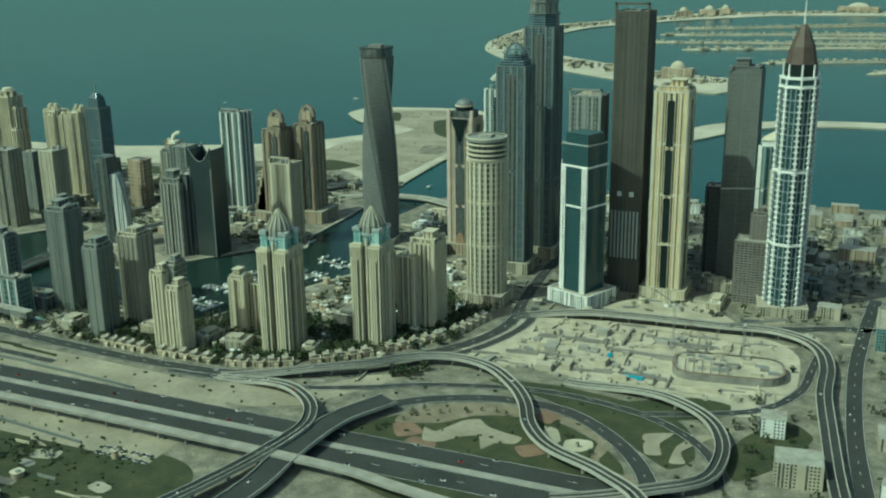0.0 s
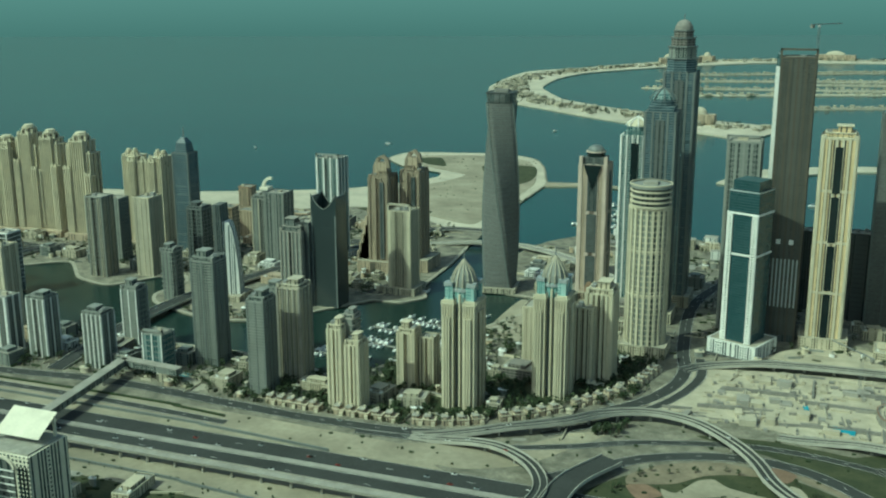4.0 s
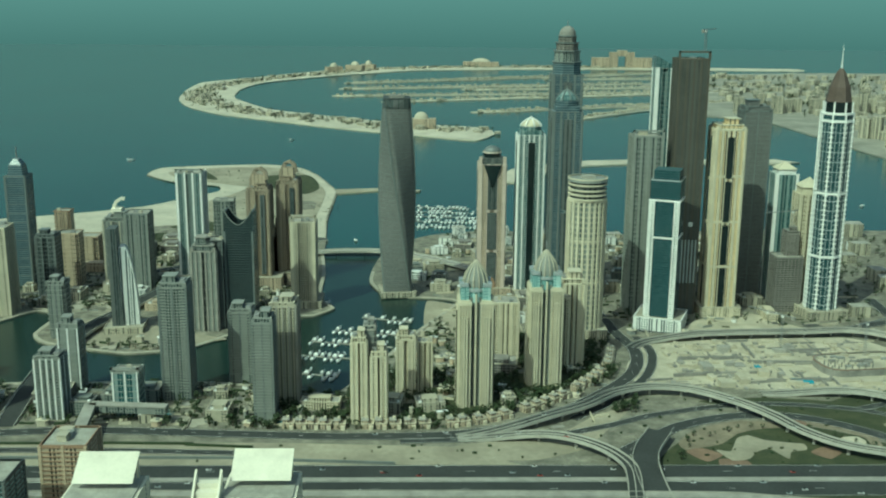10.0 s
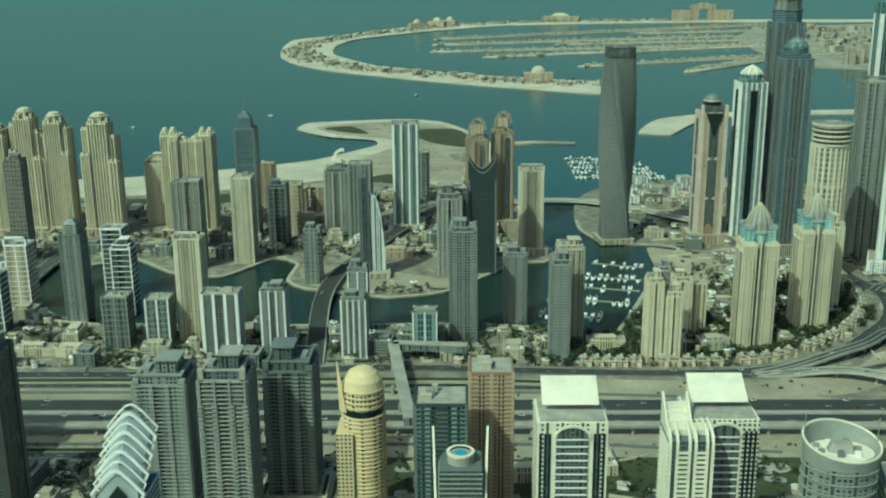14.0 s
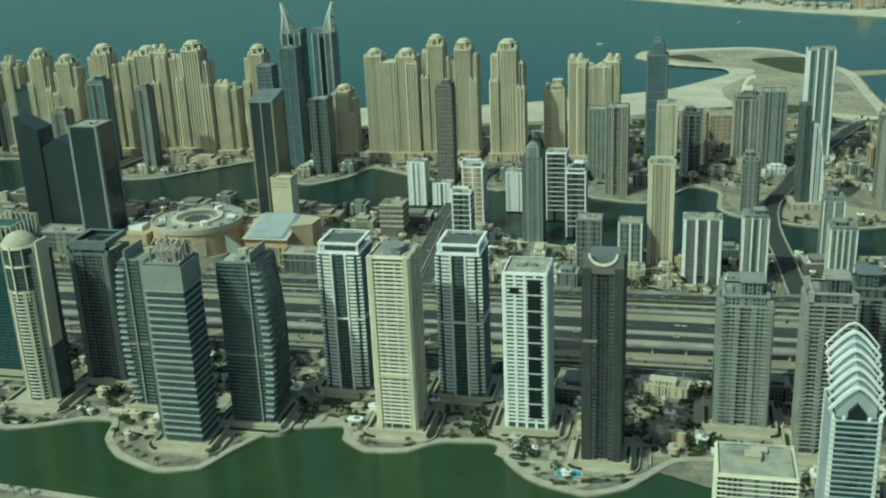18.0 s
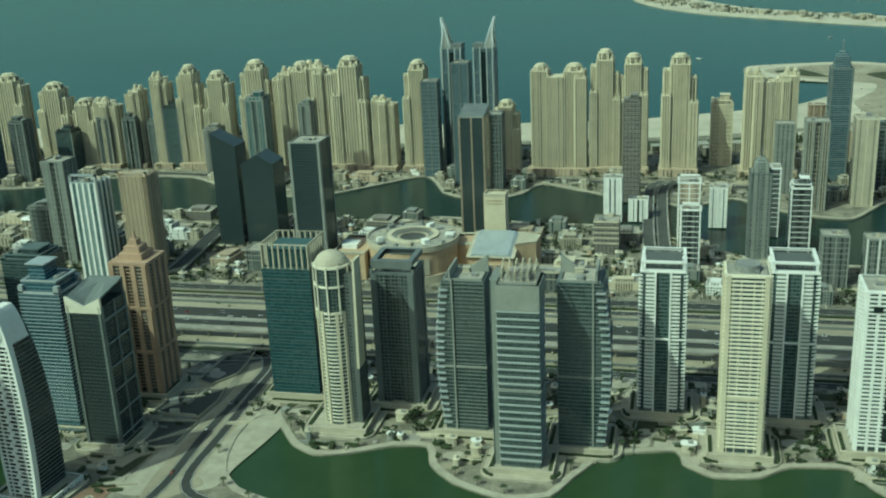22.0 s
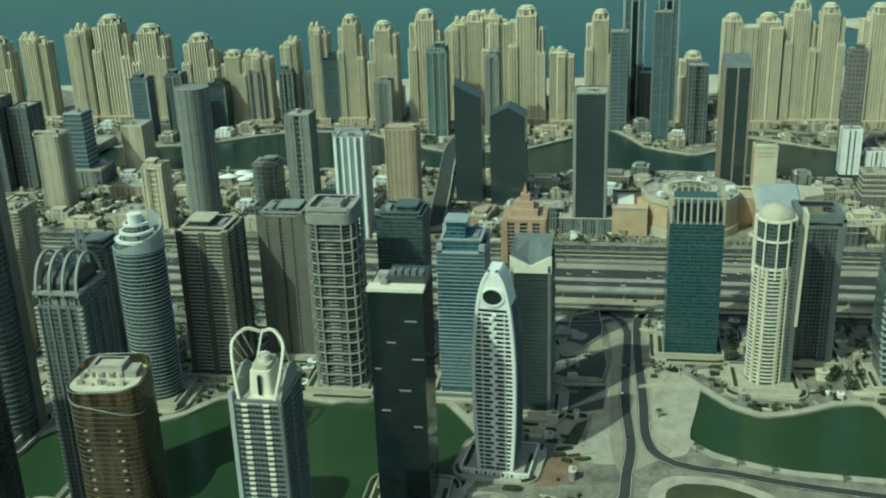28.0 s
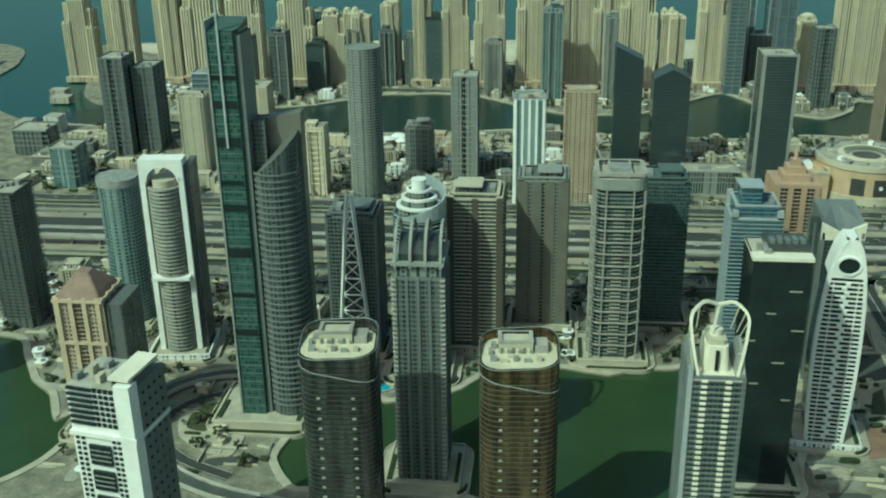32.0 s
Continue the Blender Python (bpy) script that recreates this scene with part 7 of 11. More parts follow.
def pearl_tower(x, y, h):
    """White tower whose crown rises as nested pointed arches."""
    root = T("white tower with a crown of nested pointed arches", x, y, 13, 19, h - 22, F_TEALBOX, band=SILVER, step=1.75, th=0.35, over=0.35, nx=2, ny=2, pw=0.8, pier=WHITE, crown="none", pod=(26, 24, 5))
    z0 = h - 22
    for k in range(8):
        e, yy = 1.75 * k, -8 + 2.5 * k
        pts = [(-6.2, z0 + 0.4 + e), (-7.4, z0 + 2.8 + e), (-5.6, z0 + 5.0 + e), (-3.6, z0 + 7.4 + e), (-1.4, z0 + 9.4 + e), (0, z0 + 9.9 + e)]
        pts += [(-a, b) for a, b in pts[-2::-1]]
        part("crown_arch", bent([(a, yy, b) for a, b in pts], 0.85 if k % 2 == 0 else 0.5), WHITE, root)
    part("crown_core", loft(bmesh.new(), [[(-5.4, -7.4 + 17 * t, z0 - 1 + 10 * t), (5.4, -7.4 + 17 * t, z0 - 1 + 10 * t), (5.4, -7.4 + 17 * t, z0 + 3 + 12 * t), (0, -7.4 + 17 * t, z0 + 8.4 + 12 * t), (-5.4, -7.4 + 17 * t, z0 + 3 + 12 * t)] for t in (0, 0.5, 1.0)]), SILVER, root)
    part("white_spine", box(bmesh.new(), -1.5, 1.5, -9.0, -7.8, 0, z0 - 4), WHITE, root)
    spike = mesh_of("spine_balcony", box(bmesh.new(), -2.6, 2.6, -0.7, 0.2, -0.25, 0.35), WHITE)
    for z in storeys(5, z0 - 5, 2.6):
        part("spine_balcony", spike, WHITE, root, "", (0, -8.8, z))
    part("dark_opening", loft(bmesh.new(), [[(-2.4, yy, z0 - 4), (2.4, yy, z0 - 4), (2.4, yy, z0 + 2), (0, yy, z0 + 5), (-2.4, yy, z0 + 2)] for yy in (-8.6, -7)]), GLASS_D, root)
    for s in (-1, 1):
        bm = bmesh.new()
        beam(bm, (s * 6.8, -8.8, 4), (s * 3.4, -8.8, z0 + 1), 0.8)
        part("leaning_edge", bm, WHITE, root)


pearl_tower(-586, 168, 95)
b = thing("winged_tower", "glass tower with two white triangular wing walls", "tower", -490, 226, 0)
take(-490, 226, 14)
part("shaft", cbox(14, 15, 0, 57), F_CURTAIN, b)
bands_on(b, 14, 15, storeys(3, 56, 1.75), 0.4, 0.4, MIDGREY)
for s in (-1, 1):
    wall = loft(bmesh.new(), [[(s * 7.4, -9, 34), (s * 8.2, -9, 34), (s * 8.6, -9, 44), (s * 7.8, -9, 44)], [(s * 7.4, 6, 34), (s * 8.2, 6, 34), (s * 9.6, 6, 67), (s * 8.9, 6, 67)]])
    bmesh.ops.recalc_face_normals(wall, faces=wall.faces)
    part("wing_wall", wall, IVORY, b)
drum = part("roof_drum", prism(circle(4.5, n=20), 57, 60), CONCRETE, b)
part("drum_rim", frame_of(circle(4.5, n=20), 60, 60.7, 1.05, 0.8), IVORY, drum)
part("roof_pool", prism(circle(2.0, n=16), 60, 60.25), POOL, drum)
podium(b, 28, 26, 5, F_BEIGE)
T("low flat-roofed block with a white roof garden", -560, 160, 30, 22, 44, F_TEAL, band=CONCRETE, step=1.75, th=0.4, pod=(36, 30, 4))
T("grey-green low tower with a flat white roof", -611, 178, 24, 20, 46, F_GREY, band=IVORY, step=1.75, th=0.4, pod=(34, 30, 4))


def dish_tower(x, y, z):
    """An oval glass tower whose tilted rim dishes its white roof."""
    root = thing("oval_tower", "oval grey glass tower with a tilted white dish roof", "tower", x, y, 0, -8)
    take(x, y, 20)
    out = circle(11.5, 9.0, 36)
    part("wall", prism([(a * 0.94, b * 0.94) for a, b in out], 0, z - 5), F_GREY, root)
    bands = mesh_of("floor_band", frame_of(out, -0.2, 0.2, 0.98, 0.9), MIDGREY)
    rows_of("floor_band", MIDGREY, bands, root, storeys(4, z - 6, 3.5))
    tilt = [(a, b, z + 2.6 * b / 9 - 0.10 * a + 1.0) for a, b in out]
    rim = loft(bmesh.new(), [[(a * 0.94, b * 0.94, z - 5) for a, b in out], tilt, [(a * 0.93, b * 0.92, c - 0.1) for a, b, c in tilt], [(a * 0.80, b * 0.78, z - 2.2) for a, b in out]], cap=False)
    bmesh.ops.recalc_face_normals(rim, faces=rim.faces)
    dish = part("tilted_rim", rim, MIDGREY, root)
    part("rim_edge", bent([(a * 0.98, b * 0.98, c + 0.15) for a, b, c in tilt + tilt[:1]], 0.5), IVORY, dish)
    part("dish_roof", prism([(a * 0.82, b * 0.80) for a, b in out], z - 3.0, z - 2.0), IVORY, dish)
    for k, (u, v) in enumerate(((-6, -2), (-3, 3.4), (2, 4), (5, 1), (4, -3.4), (-1, -4.4), (-7, 1.5))):
        part("roof_unit", box(bmesh.new(), u - 0.9, u + 0.9, v - 0.6, v + 0.6, z - 2.0, z - 0.9 + 0.4 * (k % 3)), (PLANT, WHITE, GREYCLAD)[k % 3], dish)
    part("roof_house", loft(bmesh.new(), [ring(rounded(8, 5, 1.5), z - 2.0), ring(rounded(6, 4, 1.2), z + 0.6)]), CONCRETE, dish)
    for u in (-10.5, 10.5):
        part("mast", tube(bmesh.new(), (u, 2, z - 1), (u, 2, z + 8), 0.18), STEEL, root)


dish_tower(-377, 192, 80)
# ---- the lake towers, middle group ----
T("slim dark stone tower with a faceted crown", -664, 254, 15, 16, 84, F_DARK, band=DARKCLAD, step=1.75, th=0.3, over=0.3, nx=2, ny=2, pw=3.2, proud=0.5, pier=DARKCLAD, crown="none", ch=0.5, pod=(26, 24, 5))
slim = [o for o in bpy.data.objects if o.get("label", "").startswith("slim dark stone")][0]
crest = loft(bmesh.new(), [[(-7.6, yy, 82), (7.6, yy, 82), (7.6, yy, 91)] + [(5.2 * math.cos(math.pi * q / 8), yy, 90 - 4.5 * math.sin(math.pi * q / 8)) for q in range(9)] + [(-7.6, yy, 91)] for yy in (-8.4, -6.9)])
bmesh.ops.recalc_face_normals(crest, faces=crest.faces)
part("arched_crest", crest, TAUPE, slim)
part("crest_rim", bent([(5.2 * math.cos(math.pi * q / 10), -8.5, 90 - 4.5 * math.sin(math.pi * q / 10)) for q in range(11)], 0.9), IVORY, slim)
part("crown_box", cbox(11.5, 12, 83.5, 88), GREYCLAD, slim)
ledge = part("side_ledge", box(bmesh.new(), -7.4, -2, -8.6, 0, 54, 55.2), MIDGREY, slim)


def screen_tower(x, y, w, h):
    """White tower with a grid of balconies and a dark ladder of openings."""
    root = T("white grid balcony tower with a ladder of dark openings", x, y, w, 19, h, F_CURTAIN, band=WHITE, step=1.75, th=0.7, over=0.45, nx=5, ny=4, pw=1.1, proud=0.6, pier=WHITE, pod=(32, 28, 5), crown="flat")
    me = mesh_of("opening", box(bmesh.new(), -2.6, 2.6, -0.8, 0.2, 0, 6.1), GLASS_D)
    for k in range(9):
        part("opening", me, GLASS_D, root, "", (w * 0.22, -9.6, 8 + 7.0 * k))
    part("opening", box(bmesh.new(), -6, -2.5, -10.4, -9.2, h - 8, h - 5.5), GLASS_D, root)


screen_tower(-697, 276, 17.5, 72)


def striped_tower(x, y, w, h):
    """White balcony stacks either side of dark glass strips, under an open roof frame."""
    root = T("white balcony tower with dark glass strips and roof frame", x, y, w, 20, h, F_NAVY, band=WHITE, step=0, crown="none", ch=3.5, pod=(32, 28, 4))
    z1 = h - 3.5
    me = mesh_of("balcony", box(bmesh.new(), -2.2, 2.2, -1.1, 0.3, -0.28, 0.5), WHITE)
    edge = mesh_of("edge_balcony", box(bmesh.new(), -0.9, 0.9, -0.8, 0.4, -0.2, 0.45), WHITE)
    for u in (-w * 0.27, w * 0.27):
        part("stack_wall", box(bmesh.new(), u - 2.0, u + 2.0, -10.5, -9.8, 0, z1), F_GREY, root)
        part("fin", box(bmesh.new(), u + (1.5 if u < 0 else -2.3), u + (2.3 if u < 0 else -1.5), -11.5, -9.8, 0, z1), WHITE, root)
        for z in storeys(3, h - 5, 1.75):
            part("balcony", me, WHITE, root, "", (u, -10, z))
    for s in (-1, 1):
        tagged(part("edge_balcony", joined(edge, [(s * w * 0.5, -9.6, z, 0) for z in storeys(3, h - 5, 1.75)]), WHITE, root), kind="stuff")
    sm = mesh_of("side_band", box(bmesh.new(), -9, 9, -0.4, 0.2, -0.16, 0.16), MIDGREY)
    tagged(part("side_band", joined(sm, [(w / 2, 0, z, math.pi / 2) for z in storeys(3, h - 5, 1.75)]), MIDGREY, root), kind="stuff")
    part("mid_collar", frame_of([(-w / 2, -10), (w / 2, -10), (w / 2, 10), (-w / 2, 10)], h * 0.52, h * 0.52 + 0.7, 1.09, 0.9), WHITE, root)
    slab = part("roof_slab", cbox(w * 1.04, 20.8, z1, z1 + 0.7), WHITE, root)
    part("roof_box", cbox(w * 0.8, 13, z1 + 0.7, h + 0.6), F_DARK, slab)
    part("roof_frame", frame_of([(-w / 2, -10), (w / 2, -10), (w / 2, 10), (-w / 2, 10)], h + 0.6, h + 1.6, 1.0, 0.86), WHITE, slab)
    for sx in (-1, 1):
        for sy in (-1, 1):
            part("roof_post", box(bmesh.new(), sx * w * 0.46 - 0.5, sx * w * 0.46 + 0.5, sy * 9.2 - 0.5, sy * 9.2 + 0.5, z1 + 0.7, h + 0.6), WHITE, slab)


striped_tower(-784, 301, 19, 72)
striped_tower(-730, 302, 19, 73)
root = T("cream tower with closely spaced balcony bands between edge piers", -751, 267, 16.5, 17, 80, F_CURTAIN, band=IVORY, step=1.75, th=0.75, over=0.5, nx=2, ny=3, pw=1.9, proud=0.9, pier=CREAM, crown="flat", pod=(30, 27, 5))
for u in (-5.5, -2.5, 2.5, 5.5):
    part("bay_divider", box(bmesh.new(), u - 0.22, u + 0.22, -8.75, -8.2, 3, 78), CREAM, root)
part("middle_collar", box(bmesh.new(), -8.6, 8.6, -9.2, 8.9, 27, 28.6), CREAM, root)
part("roof_drum", prism(circle(5, n=20), 80, 83), PLANT, root)


def finned_tower(label, x, y, w, d, h, curve, shaft, step=1.75, th=0.3, band=None):
    """A banded office tower; one flank may bow out and carry balcony slabs; raised roof fins."""
    band = band or GREYCLAD
    root = thing("tower", label, "office tower", x, y + d / 2, 0, 0)
    take(x, y + d / 2, w * 0.8)
    def ends(f):
        b = w * 0.24 * max(0.0, math.sin(math.pi * (0.10 + 0.80 * f)) - 0.30)
        return (-w / 2 - (b if curve < 0 else 0), w / 2 + (b if curve > 0 else 0))
    rings = []
    for k in range(13):
        lo, hi = ends(k / 12)
        rings.append([(lo, -d / 2, h * k / 12), (hi, -d / 2, h * k / 12), (hi, d / 2, h * k / 12), (lo, d / 2, h * k / 12)])
    part("shaft", loft(bmesh.new(), rings), shaft, root)
    for z in storeys(3, h - (11 if not curve else 1), step):
        lo, hi = ends(z / h)
        me = shared(("floor_band", round(lo), round(hi), round(d), band.name, round(th, 2)), lambda: box(bmesh.new(), lo - 0.35, hi + 0.35, -d / 2 - 0.35, d / 2 + 0.35, -th / 2, th / 2), band)
        part("floor_band", me, band, root, "", (0, 0, z))
    if curve:  # slabs step out along the bowed edge
        me = mesh_of("corner_slab", box(bmesh.new(), -1.9, 1.9, -1.1, 2.5, -0.3, 0.4), SILVER)
        for z in storeys(3, h - 4, 3.0):
            lo, hi = ends(z / h)
            part("corner_slab", me, SILVER, root, "", ((lo + 1.2) if curve < 0 else (hi - 1.2), -d / 2, z))
        s = -1 if curve < 0 else 1
        part("edge_blade", loft(bmesh.new(), [[(s * w * 0.28, yy, 0) , (s * w * 0.28 + 0.7, yy, 0), (s * w * 0.28 + 0.7, yy, h + 1), (s * w * 0.28, yy, h + 1)] for yy in (-d / 2 - 0.9, -d / 2 + 0.5)]), MIDGREY, root)
        wing = loft(bmesh.new(), [[(-s * w * 0.5, yy, h), (s * w * 0.1, yy, h), (-s * w * 0.5, yy, h + 8)] for yy in (d * 0.1, d * 0.1 + 1.2)])
        bmesh.ops.recalc_face_normals(wing, faces=wing.faces)
        part("roof_wing", wing, MIDGREY, root)
        part("roof_fin", box(bmesh.new(), s * w * 0.34, s * w * 0.34 + 0.8, -d / 2, d * 0.3, h, h + 5), MIDGREY, root)
    else:
        part("top_panel", box(bmesh.new(), -w / 2 - 0.3, w / 2 + 0.3, -d / 2 - 0.35, d / 2 + 0.3, h - 10.5, h), MIDGREY, root)
        part("side_slab", box(bmesh.new(), -w / 2 - 3.0, -w / 2 + 0.4, -d / 2 + 1.5, d / 2, 0, h + 1.5), F_GREY, root)
        for k in range(6):  # bent lattice hoops over the plant deck
            u = -6.5 + 2.6 * k
            part("roof_hoop", bent([(u, -d * 0.3, h), (u, -d * 0.25, h + 5.5), (u, d * 0.05, h + 8), (u, d * 0.35, h + 5.5), (u, d * 0.4, h)], 0.6), BEIGE, root)
        part("roof_house", cbox(w * 0.5, d * 0.4, h, h + 4), CONCRETE, root)
        for u in (-7.5, 7):
            part("roof_mast", box(bmesh.new(), u - 0.35, u + 0.35, -2.35, -1.65, h, h + 6), MIDGREY, root)
    part("mid_band", box(bmesh.new(), -w / 2 - 0.5, w / 2 + 0.5, -d / 2 - 0.5, d / 2 + 0.5, h * 0.45, h * 0.45 + 1.0), MIDGREY, root)
    roof_kit(root, w * 0.9, d * 0.9, h, int(abs(x)), MIDGREY)
    podium(root, w + 14, d + 10, 4.5, F_BEIGE)
    return root


finned_tower("blue-grey banded office tower with a bowed flank", -866, 272, 18, 20, 72, -1, F_CURTAIN)
finned_tower("tall blue-grey office tower with bright floor bands", -838, 243, 16.5, 16, 82, 0, F_CURTAIN, step=3.1, th=0.75, band=SILVER)
finned_tower("dark blue-grey banded tower with a bowed flank", -816, 264, 18, 20, 76, 1, F_NAVY)
root = T("dark glass office block with a raised roof frame", -903, 293, 19.5, 20, 70, F_DARK, band=GREYCLAD, step=1.75, th=0.25, over=0.15, nx=2, ny=2, pw=2.4, pier=GREYCLAD, crown="portal", ch=4, pod=(32, 30, 5))
part("roof_frame", frame_of([(-9.7, -9.8), (9.7, -9.8), (9.7, 9.8), (-9.7, 9.8)], 70, 72.5, 1.0, 0.75), GREYCLAD, root)


def domed_round(x, y, r, h):
    root = round_tower("cream round tower with a glass top and shallow dome", x, y, r, h, F_CURTAIN, IVORY, step=1.75, th=0.55, over=0.3, ch=28, pod=(32, 28, 5), podmat=F_CREAM)
    part("glass_top", prism(circle(r * 0.98, n=32), h - 28, h - 7), F_CURTAIN, root)
    for k in (-2, -1, 1, 2):
        a = 0.42 * k
        part("cream_pier", box(bmesh.new(), -0.7, 0.7, -0.7, 0.4, 0, h - 27), CREAM, root, "", (r * math.sin(a), -r * math.cos(a), 0), a)
    for z in (h - 28, h - 16, h - 7.5):
        part("top_ring", frame_of(circle(r, n=32), z, z + 0.9, 1.05, 0.9), IVORY, root)
    for k in range(10):
        a = 2 * math.pi * k / 10
        part("mullion", box(bmesh.new(), -0.3, 0.3, -0.4, 0.2, h - 32, h - 6), IVORY, root, "", (r * 1.05 * math.sin(a), -r * 1.05 * math.cos(a), 0), a)
    part("dome", loft(bmesh.new(), [ring(circle(r * 0.95 * math.cos(t), n=24), h - 7 + 6 * math.sin(t)) for t in (0, 0.3, 0.6, 0.9, 1.2, 1.45)]), BEIGE, root)
    part("square_flank", box(bmesh.new(), 0, r + 3, -r * 0.6, r * 0.9, 0, h - 10), F_DARK, root)
    part("flank_fin", loft(bmesh.new(), [[(r + 2.2, yy, 30), (r + 3.4, yy, 30), (r + 4.2, yy, h - 4), (r + 3.2, yy, h - 4)] for yy in (-r * 0.7, r * 0.4)]), CREAM, root)


domed_round(-924.5, 267.5, 7.8, 84)


def crown_box(x, y, w, h):
    root = T("blue-green glass box with a crown of upright fins", x, y, w, 22, h, F_TEALBOX, band=F_NAVY, step=5.25, th=0.5, over=0.06, crown="flat", ch=12, pod=(34, 30, 5), podmat=F_BEIGE)
    me = mesh_of("crown_fin", box(bmesh.new(), -0.35, 0.35, -0.5, 0.5, h - 12, h), BEIGE)
    for k in range(9):
        for sy in (-1, 1):
            part("crown_fin", me, BEIGE, root, "", (-w / 2 + 0.5 + (w - 1) * k / 8, sy * 10.6, 0))
    for k in range(7):
        for sx in (-1, 1):
            part("crown_fin", me, BEIGE, root, "", (sx * (w / 2 - 0.4), -9 + 18 * k / 6, 0))
    part("crown_rail", frame_of([(-w / 2, -11), (w / 2, -11), (w / 2, 11), (-w / 2, 11)], h - 0.5, h, 1.01, 0.95), BEIGE, root)
    part("crown_box", cbox(w * 0.8, 17, h - 12, h - 3), F_TEALBOX, root)


crown_box(-954.5, 295.5, 23.5, 78)
# ---- the lake towers, south group ----
def brown_spire(x, y, w, h):
    root = T("tan stone tower with dark slots and a stepped spire", x, y, w, 19, h - 12, F_DARK, band=RUSTTAN, step=1.75, th=0.35, over=0.3, nx=4, ny=4, pw=2.3, proud=0.7, pier=RUSTTAN, crown="none", pod=(28, 26, 4))
    z = h - 12
    for f, g in ((1.04, 1.6), (0.62, 3.0), (0.42, 3.0), (0.22, 3.0)):
        part("crown_tier", cbox(w * f, 19 * f, z, z + g), RUSTTAN, root)
        z += g
    part("finial", loft(bmesh.new(), [ring(circle(1.2, n=8), z), ring(circle(0.15, n=8), z + 5)]), RUSTTAN, root)
    for s in (0.35, 0.68):
        part("collar", frame_of([(-w / 2, -9.5), (w / 2, -9.5), (w / 2, 9.5), (-w / 2, 9.5)], (h - 12) * s, (h - 12) * s + 1.5, 1.09, 0.9), RUSTTAN, root)


brown_spire(-1030, 287, 19, 80)


def cut_tower(x, y, w, h):
    """A dark grid tower with a white notched roof."""
    root = T("dark glass tower with silver corner grid and notched roof", x, y, w, 20, h, F_SMOOTH, band=DARKCLAD, step=1.75, th=0.3, over=0.2, nx=2, ny=3, pw=1.2, proud=0.6, pier=GREYCLAD, crown="none", ch=4, pod=(26, 28, 4))
    strip = loft(bmesh.new(), [[(-w / 2 - 0.3, yy, h - 6.5), (w / 2 + 0.3, yy, h - 6.5), (w / 2 + 0.3, yy, h + 0.6), (0, yy, h - 3.6), (-w / 2 - 0.3, yy, h + 0.6)] for yy in (-10.6, -9.2)])
    bmesh.ops.recalc_face_normals(strip, faces=strip.faces)
    part("notched_wall", strip, IVORY, root)
    for s in (-1, 1):  # two dark planes rise from the notch to the back edge
        plane = loft(bmesh.new(), [[(0, -9.2, h - 3.8 + e), (s * w / 2, -9.2, h + 0.4 + e), (s * w / 2, 10, h + 3.2 + e), (0, 10, h + 3.2 + e)] for e in (-0.8, 0)])
        bmesh.ops.recalc_face_normals(plane, faces=plane.faces)
        part("sloping_roof", plane, GREYCLAD, root)
    part("back_wall", box(bmesh.new(), -w / 2, w / 2, 9, 10, h - 4, h + 3.0), GREYCLAD, root)
    for k in range(6):
        bm = bmesh.new()
        beam(bm, (w / 2 + 0.7, -9, 6 + 11 * k), (w / 2 + 0.7, 9, 6 + 11 * k), 0.7)
        part("cross_beam", bm, MIDGREY, root)


cut_tower(-1023, 237, 16, 71)


